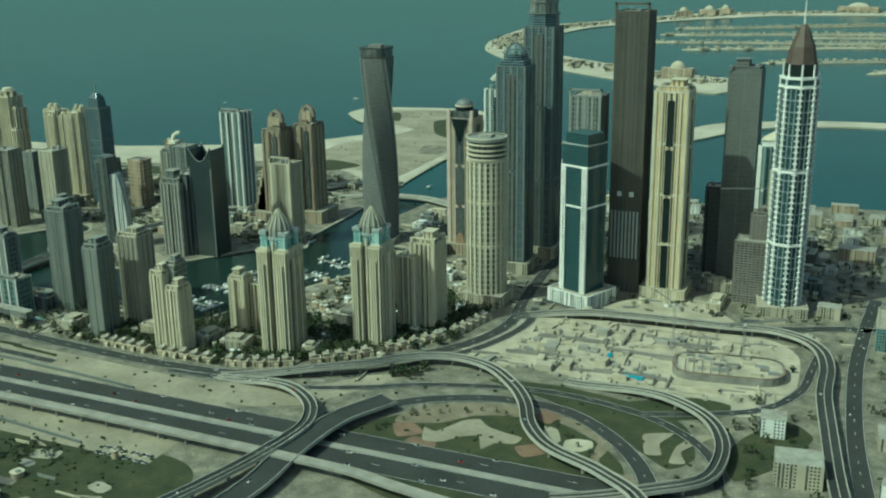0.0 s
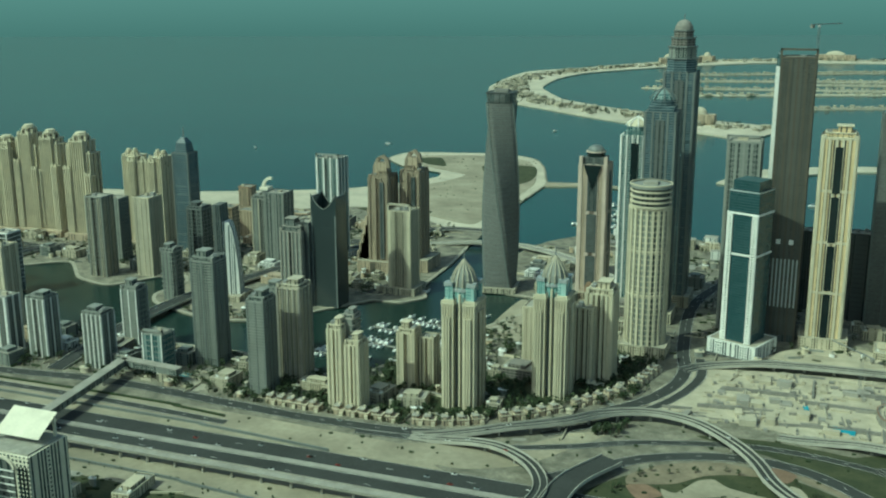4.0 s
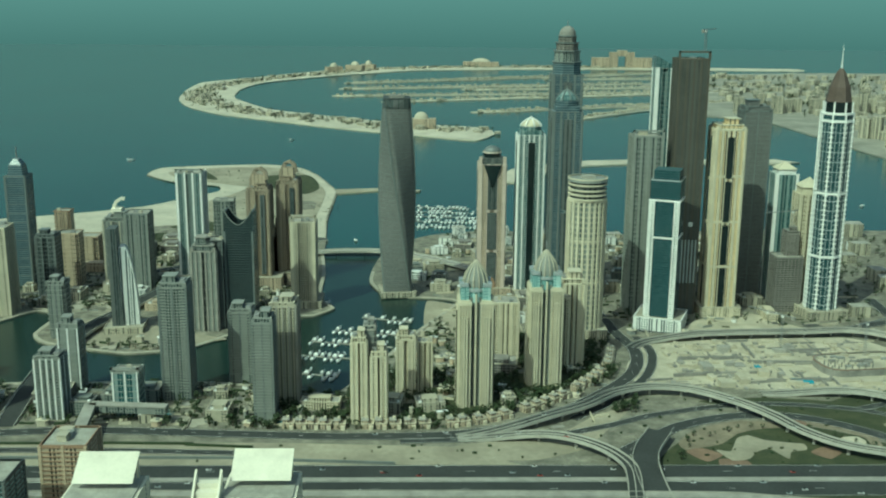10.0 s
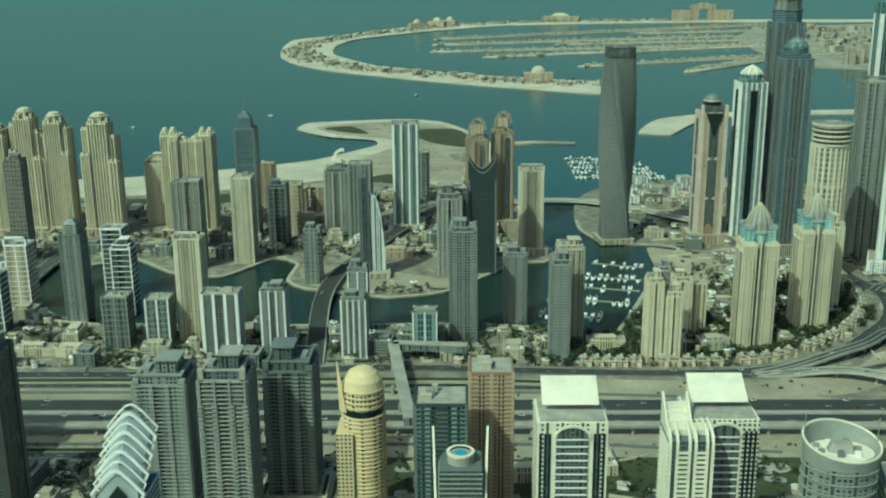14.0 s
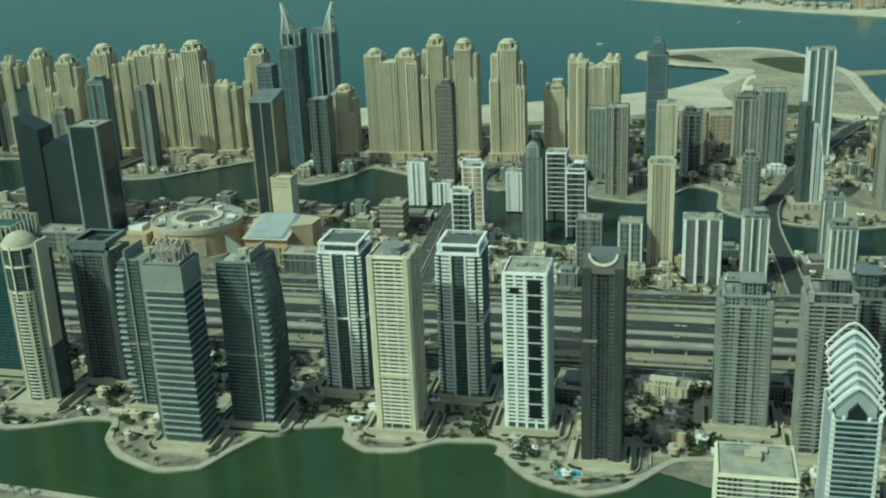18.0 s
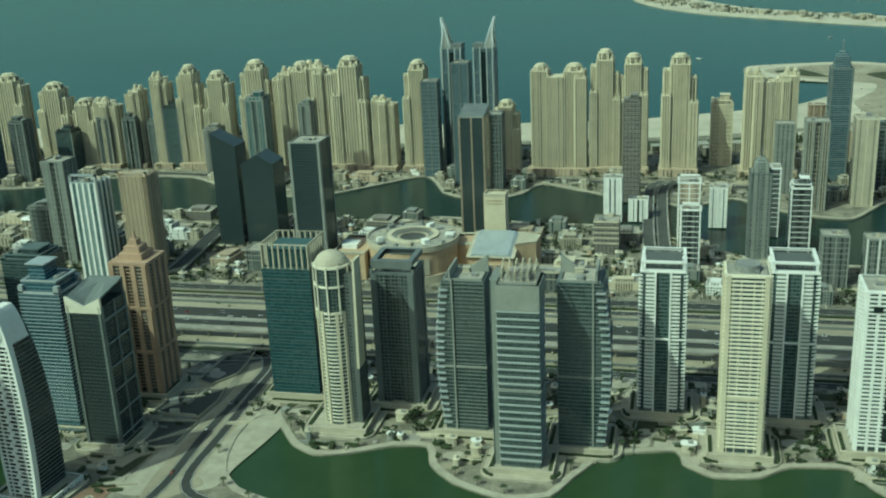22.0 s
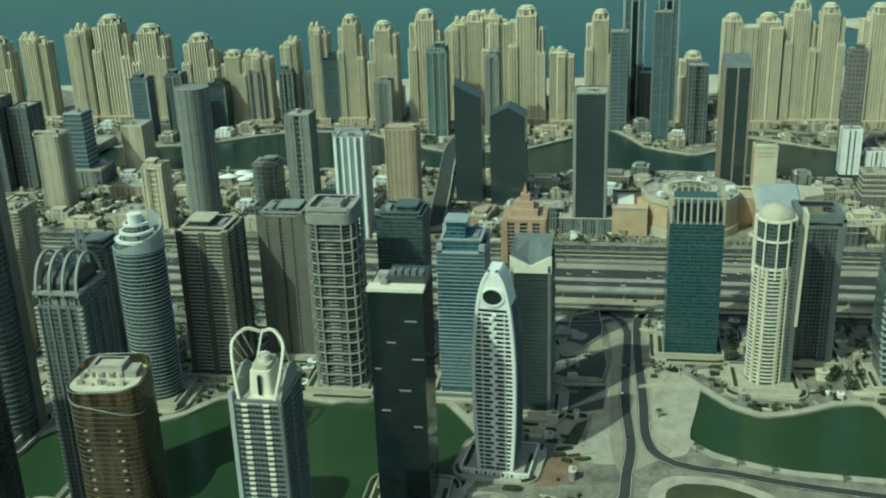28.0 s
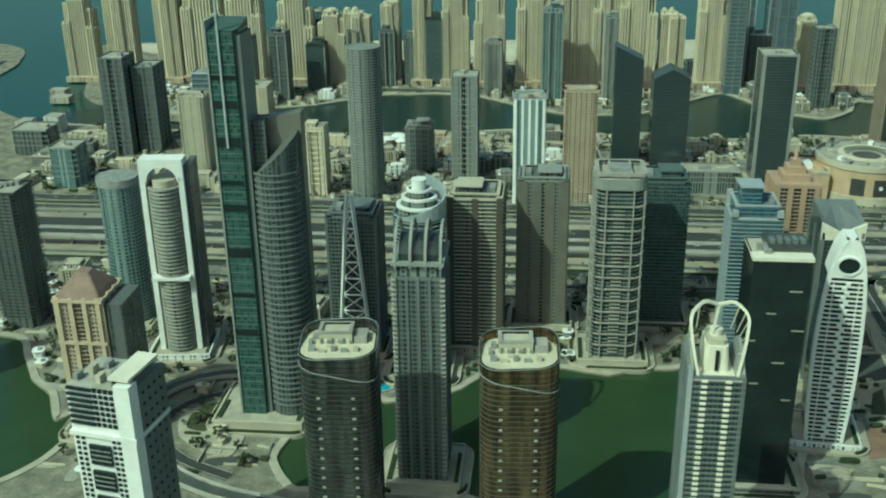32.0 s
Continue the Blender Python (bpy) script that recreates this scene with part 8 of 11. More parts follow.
def oval_tower(x, y, w, h):
    """White tower whose face narrows to a rounded top pierced by a round hole."""
    d = 18.0
    root = thing("oval_tower", "white curved balcony tower with a round opening near its top", "tower", x, y + d / 2, 0, -6)
    take(x, y + d / 2, 16)
    ks = [i / 24 for i in range(25)]
    def half(f):
        return w / 2 * (max(0.0, 1 - ((f - 0.45) / 0.56) ** 2) ** 0.42 if f > 0.45 else 1 - 0.20 * ((0.45 - f) / 0.45) ** 2)
    def back(f):
        return d / 2 - 7.0 * f ** 2.2
    part("shaft", loft(bmesh.new(), [[(-half(f) * 0.93, -d / 2 + 0.15, h * f * 0.985), (half(f) * 0.93, -d / 2 + 0.15, h * f * 0.985), (half(f) * 0.93, back(f), h * f * 0.985), (-half(f) * 0.93, back(f), h * f * 0.985)] for f in ks]), GLASS_D, root)
    for s in (-1, 1):
        bm = bmesh.new()
        for f, g in zip(ks, ks[1:]):
            loft(bm, [[(s * half(q) - 1.0 * s, -d / 2 - 0.5, h * q), (s * half(q) + 0.2 * s, -d / 2 - 0.4, h * q), (s * half(q) + 0.2 * s, -d / 2 + 2.2, h * q), (s * half(q) - 1.0 * s, -d / 2 + 2.2, h * q)] for q in (f, g)])
        bmesh.ops.recalc_face_normals(bm, faces=bm.faces)
        part("curved_edge", bm, WHITE, root)
    for z in storeys(2, h * 0.83, 1.75):
        f = z / h
        key = ("balcony_band", round(half(f), 1))
        me = shared(key, lambda: box(bmesh.new(), -half(f), half(f), -0.25, 0.5, -0.28, 0.28), WHITE)
        part("balcony_band", me, WHITE, root, "", (0, -d / 2, z))
        sb = shared(("flank_band", round(back(f), 1)), lambda: box(bmesh.new(), -0.3, 0.3, -d / 2, back(f), -0.22, 0.22), GREYCLAD)
        part("flank_band", sb, GREYCLAD, root, "", (half(f) * 0.95, 0, z))
    me = mesh_of("face_rib", box(bmesh.new(), -0.16, 0.16, -0.4, 0.3, 0, h * 0.80), WHITE)
    for u in (-0.52, 0.0, 0.52):
        part("face_rib", me, WHITE, root, "", (u * w / 2, -d / 2, 0))
    tooth = mesh_of("spine_tooth", box(bmesh.new(), -0.8, 0.8, -0.7, 0.3, -0.35, 0.6), WHITE)
    for k, z in enumerate(storeys(3, h * 0.80, 1.75)):
        part("spine_tooth", tooth, WHITE, root, "", (0.5 if k % 2 else -0.5, -d / 2, z))
    ringp = [(3.9 * math.cos(a * math.pi / 12), -d / 2 - 0.5, h * 0.885 + 3.3 * math.sin(a * math.pi / 12)) for a in range(25)]
    part("opening_ring", bent(ringp, 0.7), WHITE, root)
    part("crown_shell", loft(bmesh.new(), [[(-half(f), -d / 2 - 0.2, h * f), (half(f), -d / 2 - 0.2, h * f), (half(f), back(f) * 0.6, h * f), (-half(f), back(f) * 0.6, h * f)] for f in (0.83, 0.87, 0.90, 0.93, 0.96, 0.98, 0.995, 1.0)]), WHITE, root)
    part("round_opening", loft(bmesh.new(), [[(3.6 * math.cos(a * math.pi / 10), yy, h * 0.885 + 3.0 * math.sin(a * math.pi / 10)) for a in range(20)] for yy in (-d / 2 - 0.35, -d / 2 + 0.4)]), GLASS_D, root)
    podium(root, 30, 26, 4, F_WHITE, WHITE)


oval_tower(-1032, 191, 16, 83)
T("blue banded glass tower with a white stepped roof", -1053, 250, 20, 19, 79, F_BLUEBAND, band=SILVER, step=1.75, th=0.25, over=0.3, crown="step", ch=12, pod=(30, 26, 4), podmat=F_BLUE)
T("dark blue banded office tower with a notched roof", -1086, 286, 21, 20, 73, F_NAVY, band=F_NAVY, step=1.75, th=0.5, over=0.3, crown="step", ch=4, pod=(30, 28, 4), podmat=F_DARK)


def caged_tower(x, y, w, h):
    """Pale frame of columns and rings round a recessed, round-cornered shaft."""
    root = thing("tower", "grey glass tower in a pale cage with a roof lattice", "tower", x, y + 10, 0, 0)
    take(x, y + 10, 18)
    out = rounded(w, 20, 5.0, 5)
    part("shaft", prism([(a * 0.9, b * 0.9) for a, b in out], 0, h - 6), F_CURTAIN, root)
    me = mesh_of("floor_band", frame_of(out, -0.16, 0.16, 0.925, 0.86), MIDGREY)
    rows_of("floor_band", MIDGREY, me, root, storeys(3, h - 9, 1.75))
    me = mesh_of("cage_ring", frame_of(out, -0.3, 0.3, 1.04, 0.97), CONCRETE)
    for z in storeys(4, h - 14, 5.25):
        part("cage_ring", me, CONCRETE, root, "", (0, 0, z))
    me = mesh_of("cage_post", box(bmesh.new(), -0.3, 0.3, -0.4, 0.4, 0, h - 7), CONCRETE)
    for u in (-0.46, -0.26, 0.26, 0.46):
        for s in (-1, 1):
            part("cage_post", me, CONCRETE, root, "", (u * w, s * 10.0, 0))
    for v in (-4, 4):
        for s in (-1, 1):
            part("cage_post", me, CONCRETE, root, "", (s * w * 0.5, v, 0))
    me = mesh_of("bay_slab", box(bmesh.new(), -2.2, 2.2, -0.7, 0.3, -0.14, 0.2), CONCRETE)
    for z in storeys(4, h - 16, 1.75):
        part("bay_slab", me, CONCRETE, root, "", (0, -9.3, z))
    part("top_ring", frame_of(out, h - 7, h - 2.4, 1.03, 0.86), MIDGREY, root)
    deck = part("roof_deck", prism([(a * 0.99, b * 0.99) for a, b in out], h - 2.8, h - 2.2), ROOFGREY, root)
    lattice = part("roof_lattice", frame_of(rounded(w * 0.98, 19.4, 2.0, 2), h - 1.4, h, 1.0, 0.82), CONCRETE, root)
    for u in (-0.42, -0.14, 0.14, 0.42):
        for s in (-1, 1):
            part("lattice_post", box(bmesh.new(), u * w - 0.5, u * w + 0.5, s * 8.8 - 0.4, s * 8.8 + 0.4, h - 2.2, h - 1.4), CONCRETE, lattice)
    for u in (-0.2, 0.2):
        part("lattice_beam", box(bmesh.new(), u * w - 0.5, u * w + 0.5, -8.4, 8.4, h - 1.3, h - 0.3), CONCRETE, lattice)
    part("plant_room", cbox(w * 0.4, 8, h - 2.2, h + 0.4), PLANT, deck)
    podium(root, 34, 30, 5, F_BEIGE)


caged_tower(-1108, 248, 21, 86)
T("grey-brown stone tower with a slotted middle", -1139, 279, 22, 20, 74, F_DARK, band=MIDGREY, step=1.75, th=0.4, over=0.15, nx=4, ny=3, pw=4.4, proud=0.5, pier=TAUPE, crown="step", ch=3, pod=(32, 30, 5))
T("brown balcony tower with a pale flat roof", -1167, 255, 23, 21, 75, F_DARK, band=BEIGE, step=1.75, th=0.34, over=0.4, nx=3, ny=3, pw=2.6, proud=0.6, pier=DARKBROWN, crown="step", ch=4, pod=(32, 30, 5), podmat=F_TAN)


def spiral_tower(x, y, h):
    root = round_tower("blue-grey oval tower with white bands and rising crown", x, y, 10.5, h, F_CURTAIN, SILVER, ry=9.5, step=1.75, th=0.28, over=0.3, ch=14, pod=(30, 28, 5))
    for k in range(3):
        part("crown_tier", prism(circle(8.6 - 2.0 * k, 7.8 - 1.8 * k, 24), h - 14 + 3.2 * k, h - 10.8 + 3.2 * k), F_GREY, root)
        part("tier_rim", frame_of(circle(8.8 - 2.0 * k, 8.0 - 1.8 * k, 24), h - 11.2 + 3.2 * k, h - 10.2 + 3.2 * k, 1.06, 0.85), WHITE, root)
    bm = bmesh.new()
    pts = [(10.6 * math.cos(t), 9.6 * math.sin(t), h - 14 + 13 * (t + 2.2) / 3.6) for t in [-2.2 + 0.3 * i for i in range(13)]]
    loft(bm, [[(p[0] * 0.97, p[1] * 0.97, h - 15), (p[0] * 1.03, p[1] * 1.03, h - 15), (p[0] * 1.03, p[1] * 1.03, p[2]), (p[0] * 0.97, p[1] * 0.97, p[2])] for p in pts])
    bmesh.ops.recalc_face_normals(bm, faces=bm.faces)
    part("rising_screen", bm, SILVER, root)
    part("drum_top", prism(circle(3, n=18), h - 4.5, h), WHITE, root)


spiral_tower(-1188, 228, 86)


def frame_tower(x, y, w, h):
    """A dark block whose front carries a tall white braced triangle."""
    root = T("dark glass tower with a tall white braced frame", x, y, w, 20, h - 6, F_DARK, band=GREYCLAD, step=1.75, th=0.3, over=0.25, nx=2, ny=3, pier=GREYCLAD, pod=(30, 28, 5), crown="step", ch=3)
    top = h + 2
    for s in (-1, 1):
        bm = bmesh.new()
        beam(bm, (s * 6.6, -11.2, 8), (s * 0.9, -11.2, top), 1.3)
        part("raking_leg", bm, WHITE, root)
    n = 9
    for k in range(n):
        f, g = k / n, (k + 1) / n
        xa, xb = 6.6 + (0.9 - 6.6) * f, 6.6 + (0.9 - 6.6) * g
        za, zb = 8 + (top - 8) * f, 8 + (top - 8) * g
        bm = bmesh.new()
        beam(bm, (-xa, -11.2, za), (xa, -11.2, za), 0.6)
        part("rung", bm, WHITE, root)
        for s in (-1, 1):
            bm = bmesh.new()
            beam(bm, (-s * xa, -11.2, za), (s * xb, -11.2, zb), 0.4)
            part("brace", bm, WHITE, root)


frame_tower(-1218, 246, 21, 74)


def vault_tower(x, y, w, h):
    """A grey tower crowned by a row of parallel metal hoops."""
    root = T("dark grey tower crowned by parallel curved metal hoops", x, y, w, 19, h - 17, F_DARK, band=GREYCLAD, step=1.75, th=0.3, over=0.2, nx=5, ny=4, pw=1.0, proud=0.5, pier=GREYCLAD, crown="flat", pod=(30, 30, 5))
    z = h - 17
    part("crown_block", cbox(w * 0.94, 17.5, z, z + 6), F_GREY, root)
    part("crown_vault", loft(bmesh.new(), [[(u, 7.8 * math.cos(a * math.pi / 10), z + 6 + 7 * math.sin(a * math.pi / 10)) for a in range(11)] for u in (-w * 0.40, w * 0.40)]), GLASS_GR, root)
    for k in range(4):
        u = -w * 0.46 + w * 0.92 * k / 3
        part("hoop", bent([(u, 9.5 * math.cos(a * math.pi / 14), z + 4 + 13 * math.sin(a * math.pi / 14)) for a in range(15)], 0.9), MIDGREY, root)
    part("crown_rail", frame_of([(-w / 2, -9.5), (w / 2, -9.5), (w / 2, 9.5), (-w / 2, 9.5)], z + 5, z + 6.2, 1.07, 0.9), MIDGREY, root)
    me = mesh_of("edge_balcony", box(bmesh.new(), -0.8, 0.8, -0.9, 1.0, -0.22, 0.35), PARAPET)
    for q in storeys(4, z, 1.75):
        for s in (-1, 1):
            part("edge_balcony", me, PARAPET, root, "", (s * w * 0.5, -9.4, q))


vault_tower(-1178, 154, 16, 97)
root = T("black glass slab tower with a white roof terrace", -1062, 162, 18.5, 18, 87, GLASS_D, band=GLASS_D, step=3.5, th=0.22, over=0.04, crown="flat", ch=0.5, pod=(32, 28, 4), podmat=F_DARK)
part("roof_terrace", box(bmesh.new(), -9.6, 9.6, -9.2, -4, 86.6, 87.8), IVORY, root)
lower = part("roof_wall", box(bmesh.new(), -4, 9.4, -4, 8.8, 86.5, 89.4), DARKCLAD, root)
for k in range(5):
    part("roof_unit", box(bmesh.new(), -3 + 2.4 * k, -1.4 + 2.4 * k, -1, 3, 89.4, 90.6 + 0.3 * (k % 2)), GREYCLAD, lower)
part("corner_deck", box(bmesh.new(), -9.4, -4, -4, 8.8, 86.6, 87.3), BEIGE, root)
for k, (u, z, l) in enumerate(((5, 76, 4), (-2, 68, 3), (7, 62, 4), (-7, 58, 2), (2, 50, 4), (-5, 42, 3), (6, 36, 3))):
    part("pale_ledge", box(bmesh.new(), u - l / 2, u + l / 2, -9.25, -8.9, z, z + 0.4), CONCRETE, root)


def loop_tower(x, y, w, h):
    """A dark balcony tower under a white leaf-shaped double arch."""
    root = T("dark balcony tower under a white leaf-shaped arch", x, y, w, 19, h - 20, F_CURTAIN, band=GREYCLAD, step=1.75, th=0.4, over=0.35, nx=2, ny=3, pier=GREYCLAD, crown="none", pod=(30, 28, 4))
    z = h - 20
    part("bright_edge", box(bmesh.new(), -w / 2 - 0.75, -w / 2 + 0.5, -10.2, -8.6, 0, z + 4), SILVER, root)
    deck = part("roof_deck", cbox(w * 1.02, 19.4, z, z + 0.5), IVORY, root)
    part("roof_edge", frame_of([(-w / 2, -9.5), (w / 2, -9.5), (w / 2, 9.5), (-w / 2, 9.5)], z + 0.5, z + 1.4, 1.03, 0.94), GREYCLAD, deck)
    house = part("roof_house", loft(bmesh.new(), [ring(rounded(w * 0.50, 11, 1.2), z + 0.5), ring(rounded(w * 0.42, 10, 1.2), z + 8)]), IVORY, root)
    part("house_cap", prism(rounded(w * 0.36, 8, 1.2), z + 8, z + 9.4), BEIGE, house)
    part("roof_drum", prism(circle(1.8, n=18), z + 9.4, z + 11.4), IVORY, house)
    part("dark_slot", box(bmesh.new(), -0.5, 0.5, -5.9, -4.6, z + 1, z + 7.0), GLASS_D, house)
    for s in (-1, 1):  # lower shells either side of the house
        part("side_shell", loft(bmesh.new(), [[(s * w * 0.34, -9 + 16 * t, z + 0.5), (s * w * 0.5, -9 + 16 * t, z + 0.5), (s * w * 0.5, -9 + 16 * t, z + 2 + 6 * math.sin(t * 2.6)), (s * w * 0.44, -9 + 16 * t, z + 2 + 6 * math.sin(t * 2.6))] for t in (0, 0.2, 0.4, 0.6, 0.8, 1.0)]), MIDGREY, root)
        bm = bmesh.new()
        pts = []
        for i in range(19):
            t = i / 18
            half = (w / 2) * (0.70 + 0.36 * math.sin(min(1.0, t * 1.35) * math.pi * 0.62)) * (1 - max(0.0, t - 0.55) ** 1.7 * 3.75)
            pts.append(Vector((s * max(half, 0.25), -9.2 + 9 * t, z + 0.5 + 20 * math.sin(t * math.pi / 2) - (2.0 * max(0.0, t - 0.86) / 0.14))))
        arch = part("arch_half", bent(pts, 0.75), IVORY, root)
        for i in (4, 7, 10, 12, 14):
            bm = bmesh.new()
            p = pts[i]
            beam(bm, p, (p.x * 0.9, p.y + 6.5, z + 0.5 + (p.z - z) * 0.45), 0.3)
            part("arch_strut", bm, IVORY, arch)
    bm = bmesh.new()
    beam(bm, (0.3, 0.2, z + 19), (-1.2, -2.0, z + 11), 0.55)
    part("arch_stay", bm, IVORY, root)
    me = mesh_of("bay_slab", box(bmesh.new(), -0.85, 0.85, -0.8, 0.2, -0.22, 0.22), IVORY)
    for q in storeys(4, z, 1.75):
        for u in (-0.24, 0.20):
            part("bay_slab", me, IVORY, root, "", (u * w, -9.6, q))


loop_tower(-1090, 101, 14.5, 97)


def bronze_tower(label, x, y, glass, trim):
    """A round-cornered mirror-glass tower with a ringed roof court and a slanted lip."""
    root = thing("tower", label, "tower", x, y + 12, 0, 4)
    take(x, y + 12, 19)
    out = rounded(23, 20, 6.0, 6)
    h = 76.0
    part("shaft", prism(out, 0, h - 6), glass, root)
    me = mesh_of("floor_band", frame_of(out, -0.14, 0.14, 1.010, 0.97), trim)
    rows_of("floor_band", trim, me, root, storeys(2, h - 8, 1.75))
    def lip(px, py):
        return h - 3.2 + 3.2 * max(0.0, (py + 4) / 14) + 0.10 * max(0.0, px)
    rim = [(px * 1.012, py * 1.012, lip(px, py)) for px, py in out]
    screen = part("roof_screen", loft(bmesh.new(), [[(px * 1.012, py * 1.012, h - 6) for px, py in out], rim, [(px * 0.955, py * 0.945, lip(px, py)) for px, py in out], [(px * 0.955, py * 0.945, h - 3.0) for px, py in out]], cap=False), glass, root)
    bm = bmesh.new()
    for a, b in zip(rim, rim[1:] + rim[:1]):
        beam(bm, a, b, 0.22)
    part("roof_rim", bm, GREYCLAD, screen)
    low = [(px * 1.02, py * 1.02, h - 9.0 - 0.22 * px) for px, py in out if py < 4]
    bm = bmesh.new()
    for a, b in zip(low, low[1:]):
        if (Vector(a) - Vector(b)).length < 16:
            beam(bm, a, b, 0.28)
    part("slanted_line", bm, MIDGREY, root)
    deck = part("roof_deck", prism([(px * 0.955, py * 0.945) for px, py in out], h - 4.2, h - 3.0), CREAM, root)
    house = part("roof_house", box(bmesh.new(), -6, 4, 0, 7, h - 3.0, h + 0.2), BEIGE, root)
    part("house_roof", frame_of([(-5, -3.5), (5, -3.5), (5, 3.5), (-5, 3.5)], h + 0.2, h + 0.9, 1.03, 0.8), CONCRETE, house, "", (-1, 3.5, 0))
    part("house_deck", box(bmesh.new(), 4.6, 8.4, 0, 6, h - 3.0, h - 0.8), CONCRETE, house)
    for k in range(9):
        part("roof_unit", box(bmesh.new(), -5.4 + 1.1 * k, -4.7 + 1.1 * k, -0.4, 0.0, h - 3.0, h - 1.2 - 0.3 * (k % 3)), (GREYCLAD, IVORY, PLANT)[k % 3], deck)
    for k, (u, v, a, b, c) in enumerate(((-7.5, -4.5, 2.0, 1.4, 1.4), (-4.5, -5.4, 2.4, 1.0, 0.8), (-1.2, -4.6, 1.2, 1.4, 1.6), (2.2, -5.2, 2.0, 1.0, 1.0), (5.6, -4.6, 1.4, 1.6, 1.4), (-8.4, 0, 1.2, 2.6, 1.2), (-7.4, 3.4, 1.6, 1.6, 1.8), (-2, -2.6, 3.0, 0.8, 0.7))):
        part("roof_unit", box(bmesh.new(), u - a / 2, u + a / 2, v - b / 2, v + b / 2, h - 3.0, h - 3.0 + c), (PLANT, BEIGE, MIDGREY)[k % 3], deck)
    me = mesh_of("bay_slab", box(bmesh.new(), -0.55, 0.55, -0.35, 0.2, -0.25, 0.3), CONCRETE)
    for k, z in enumerate(storeys(4, h - 16, 3.5)):
        part("bay_slab", me, CONCRETE, root, "", (-5.5, -10.1, z))
        part("bay_slab", me, CONCRETE, root, "", (4.8, -10.1, z))
    podium(root, 36, 32, 5, F_GREY)


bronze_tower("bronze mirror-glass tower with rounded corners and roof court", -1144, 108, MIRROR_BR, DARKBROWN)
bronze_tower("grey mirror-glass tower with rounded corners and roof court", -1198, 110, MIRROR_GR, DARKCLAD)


def blade_tower(x, y):
    """A tall green glass blade joined to a ribbed round shaft."""
    root = thing("blade_tower", "very tall green glass blade with a ribbed round shaft", "tower", x, y + 9, 0, 0)
    take(x + 6, y + 10, 22)
    plan = [(-7, -8), (2, -8), (3.4, -5), (3.4, 7), (-7, 7)]
    part("blade", loft(bmesh.new(), [ring(plan, 0), ring(plan, 150), [(a, b, 154 + 0.15 * b) for a, b in plan]]), F_CURTAIN_G, root)
    part("blade_flank", box(bmesh.new(), 2.2, 4.2, -6.5, 7.4, 0, 151), GREYCLAD, root)
    me = mesh_of("blade_band", box(bmesh.new(), -7.12, 2.05, -8.12, 7.1, -0.1, 0.1), GREYCLAD)
    for z in storeys(4, 152, 3.5):
        part("blade_band", me, GREYCLAD, root, "", (0, 0, z))
    for k, z in enumerate((136, 126, 112, 98, 88, 70, 54, 38)):
        part("dark_band", box(bmesh.new(), -6.8, 1.8, -8.2, -7.8, z, z + 1.6 + (k % 3)), GLASS_D, root)
    part("blade_edge", box(bmesh.new(), -7.6, -6.9, -8.6, 7.2, 0, 156), MIDGREY, root)
    part("blade_fin", loft(bmesh.new(), [ring([(-3.2, -8.9), (-2.4, -8.9), (-2.4, -7.6), (-3.2, -7.6)], 112), ring([(-3.1, -8.9), (-2.5, -8.9), (-2.5, -7.6), (-3.1, -7.6)], 172), ring([(-2.9, -8.4), (-2.7, -8.4), (-2.7, -8.0), (-2.9, -8.0)], 190)]), SILVER, root)
    out = circle(8.6, n=32)
    shaft = loft(bmesh.new(), [ring(out, 0), ring(out, 100), [(a, b, 108 + 0.9 * a + 0.2 * b) for a, b in out]])
    core = part("round_shaft", shaft, F_DARK, root, "", (11.4, 0, 0))
    me = mesh_of("round_rib", frame_of(out, -0.28, 0.28, 1.06, 0.95), GREYCLAD)
    for z in storeys(6, 102, 2.4):
        part("round_rib", me, GREYCLAD, core, "", (0, 0, z))
    panel = loft(bmesh.new(), [[(5, 3, 0), (9.4, 3, 0), (9.4, 9, 0), (5, 9, 0)], [(-8, 3, 96), (9.4, 3, 96), (9.4, 9, 96), (-8, 9, 96)], [(-8, 3, 119), (9.4, 3, 122), (9.4, 9, 122), (-8, 9, 119)]])
    bmesh.ops.recalc_face_normals(panel, faces=panel.faces)
    part("crown_panel", panel, TAUPE, root, "", (11.4, 0, 0))
    part("link", box(bmesh.new(), 3, 9, -2, 7, 0, 120), F_DARK, root)
    podium(root, 40, 34, 6, F_BEIGE)


blade_tower(-1246, 190)


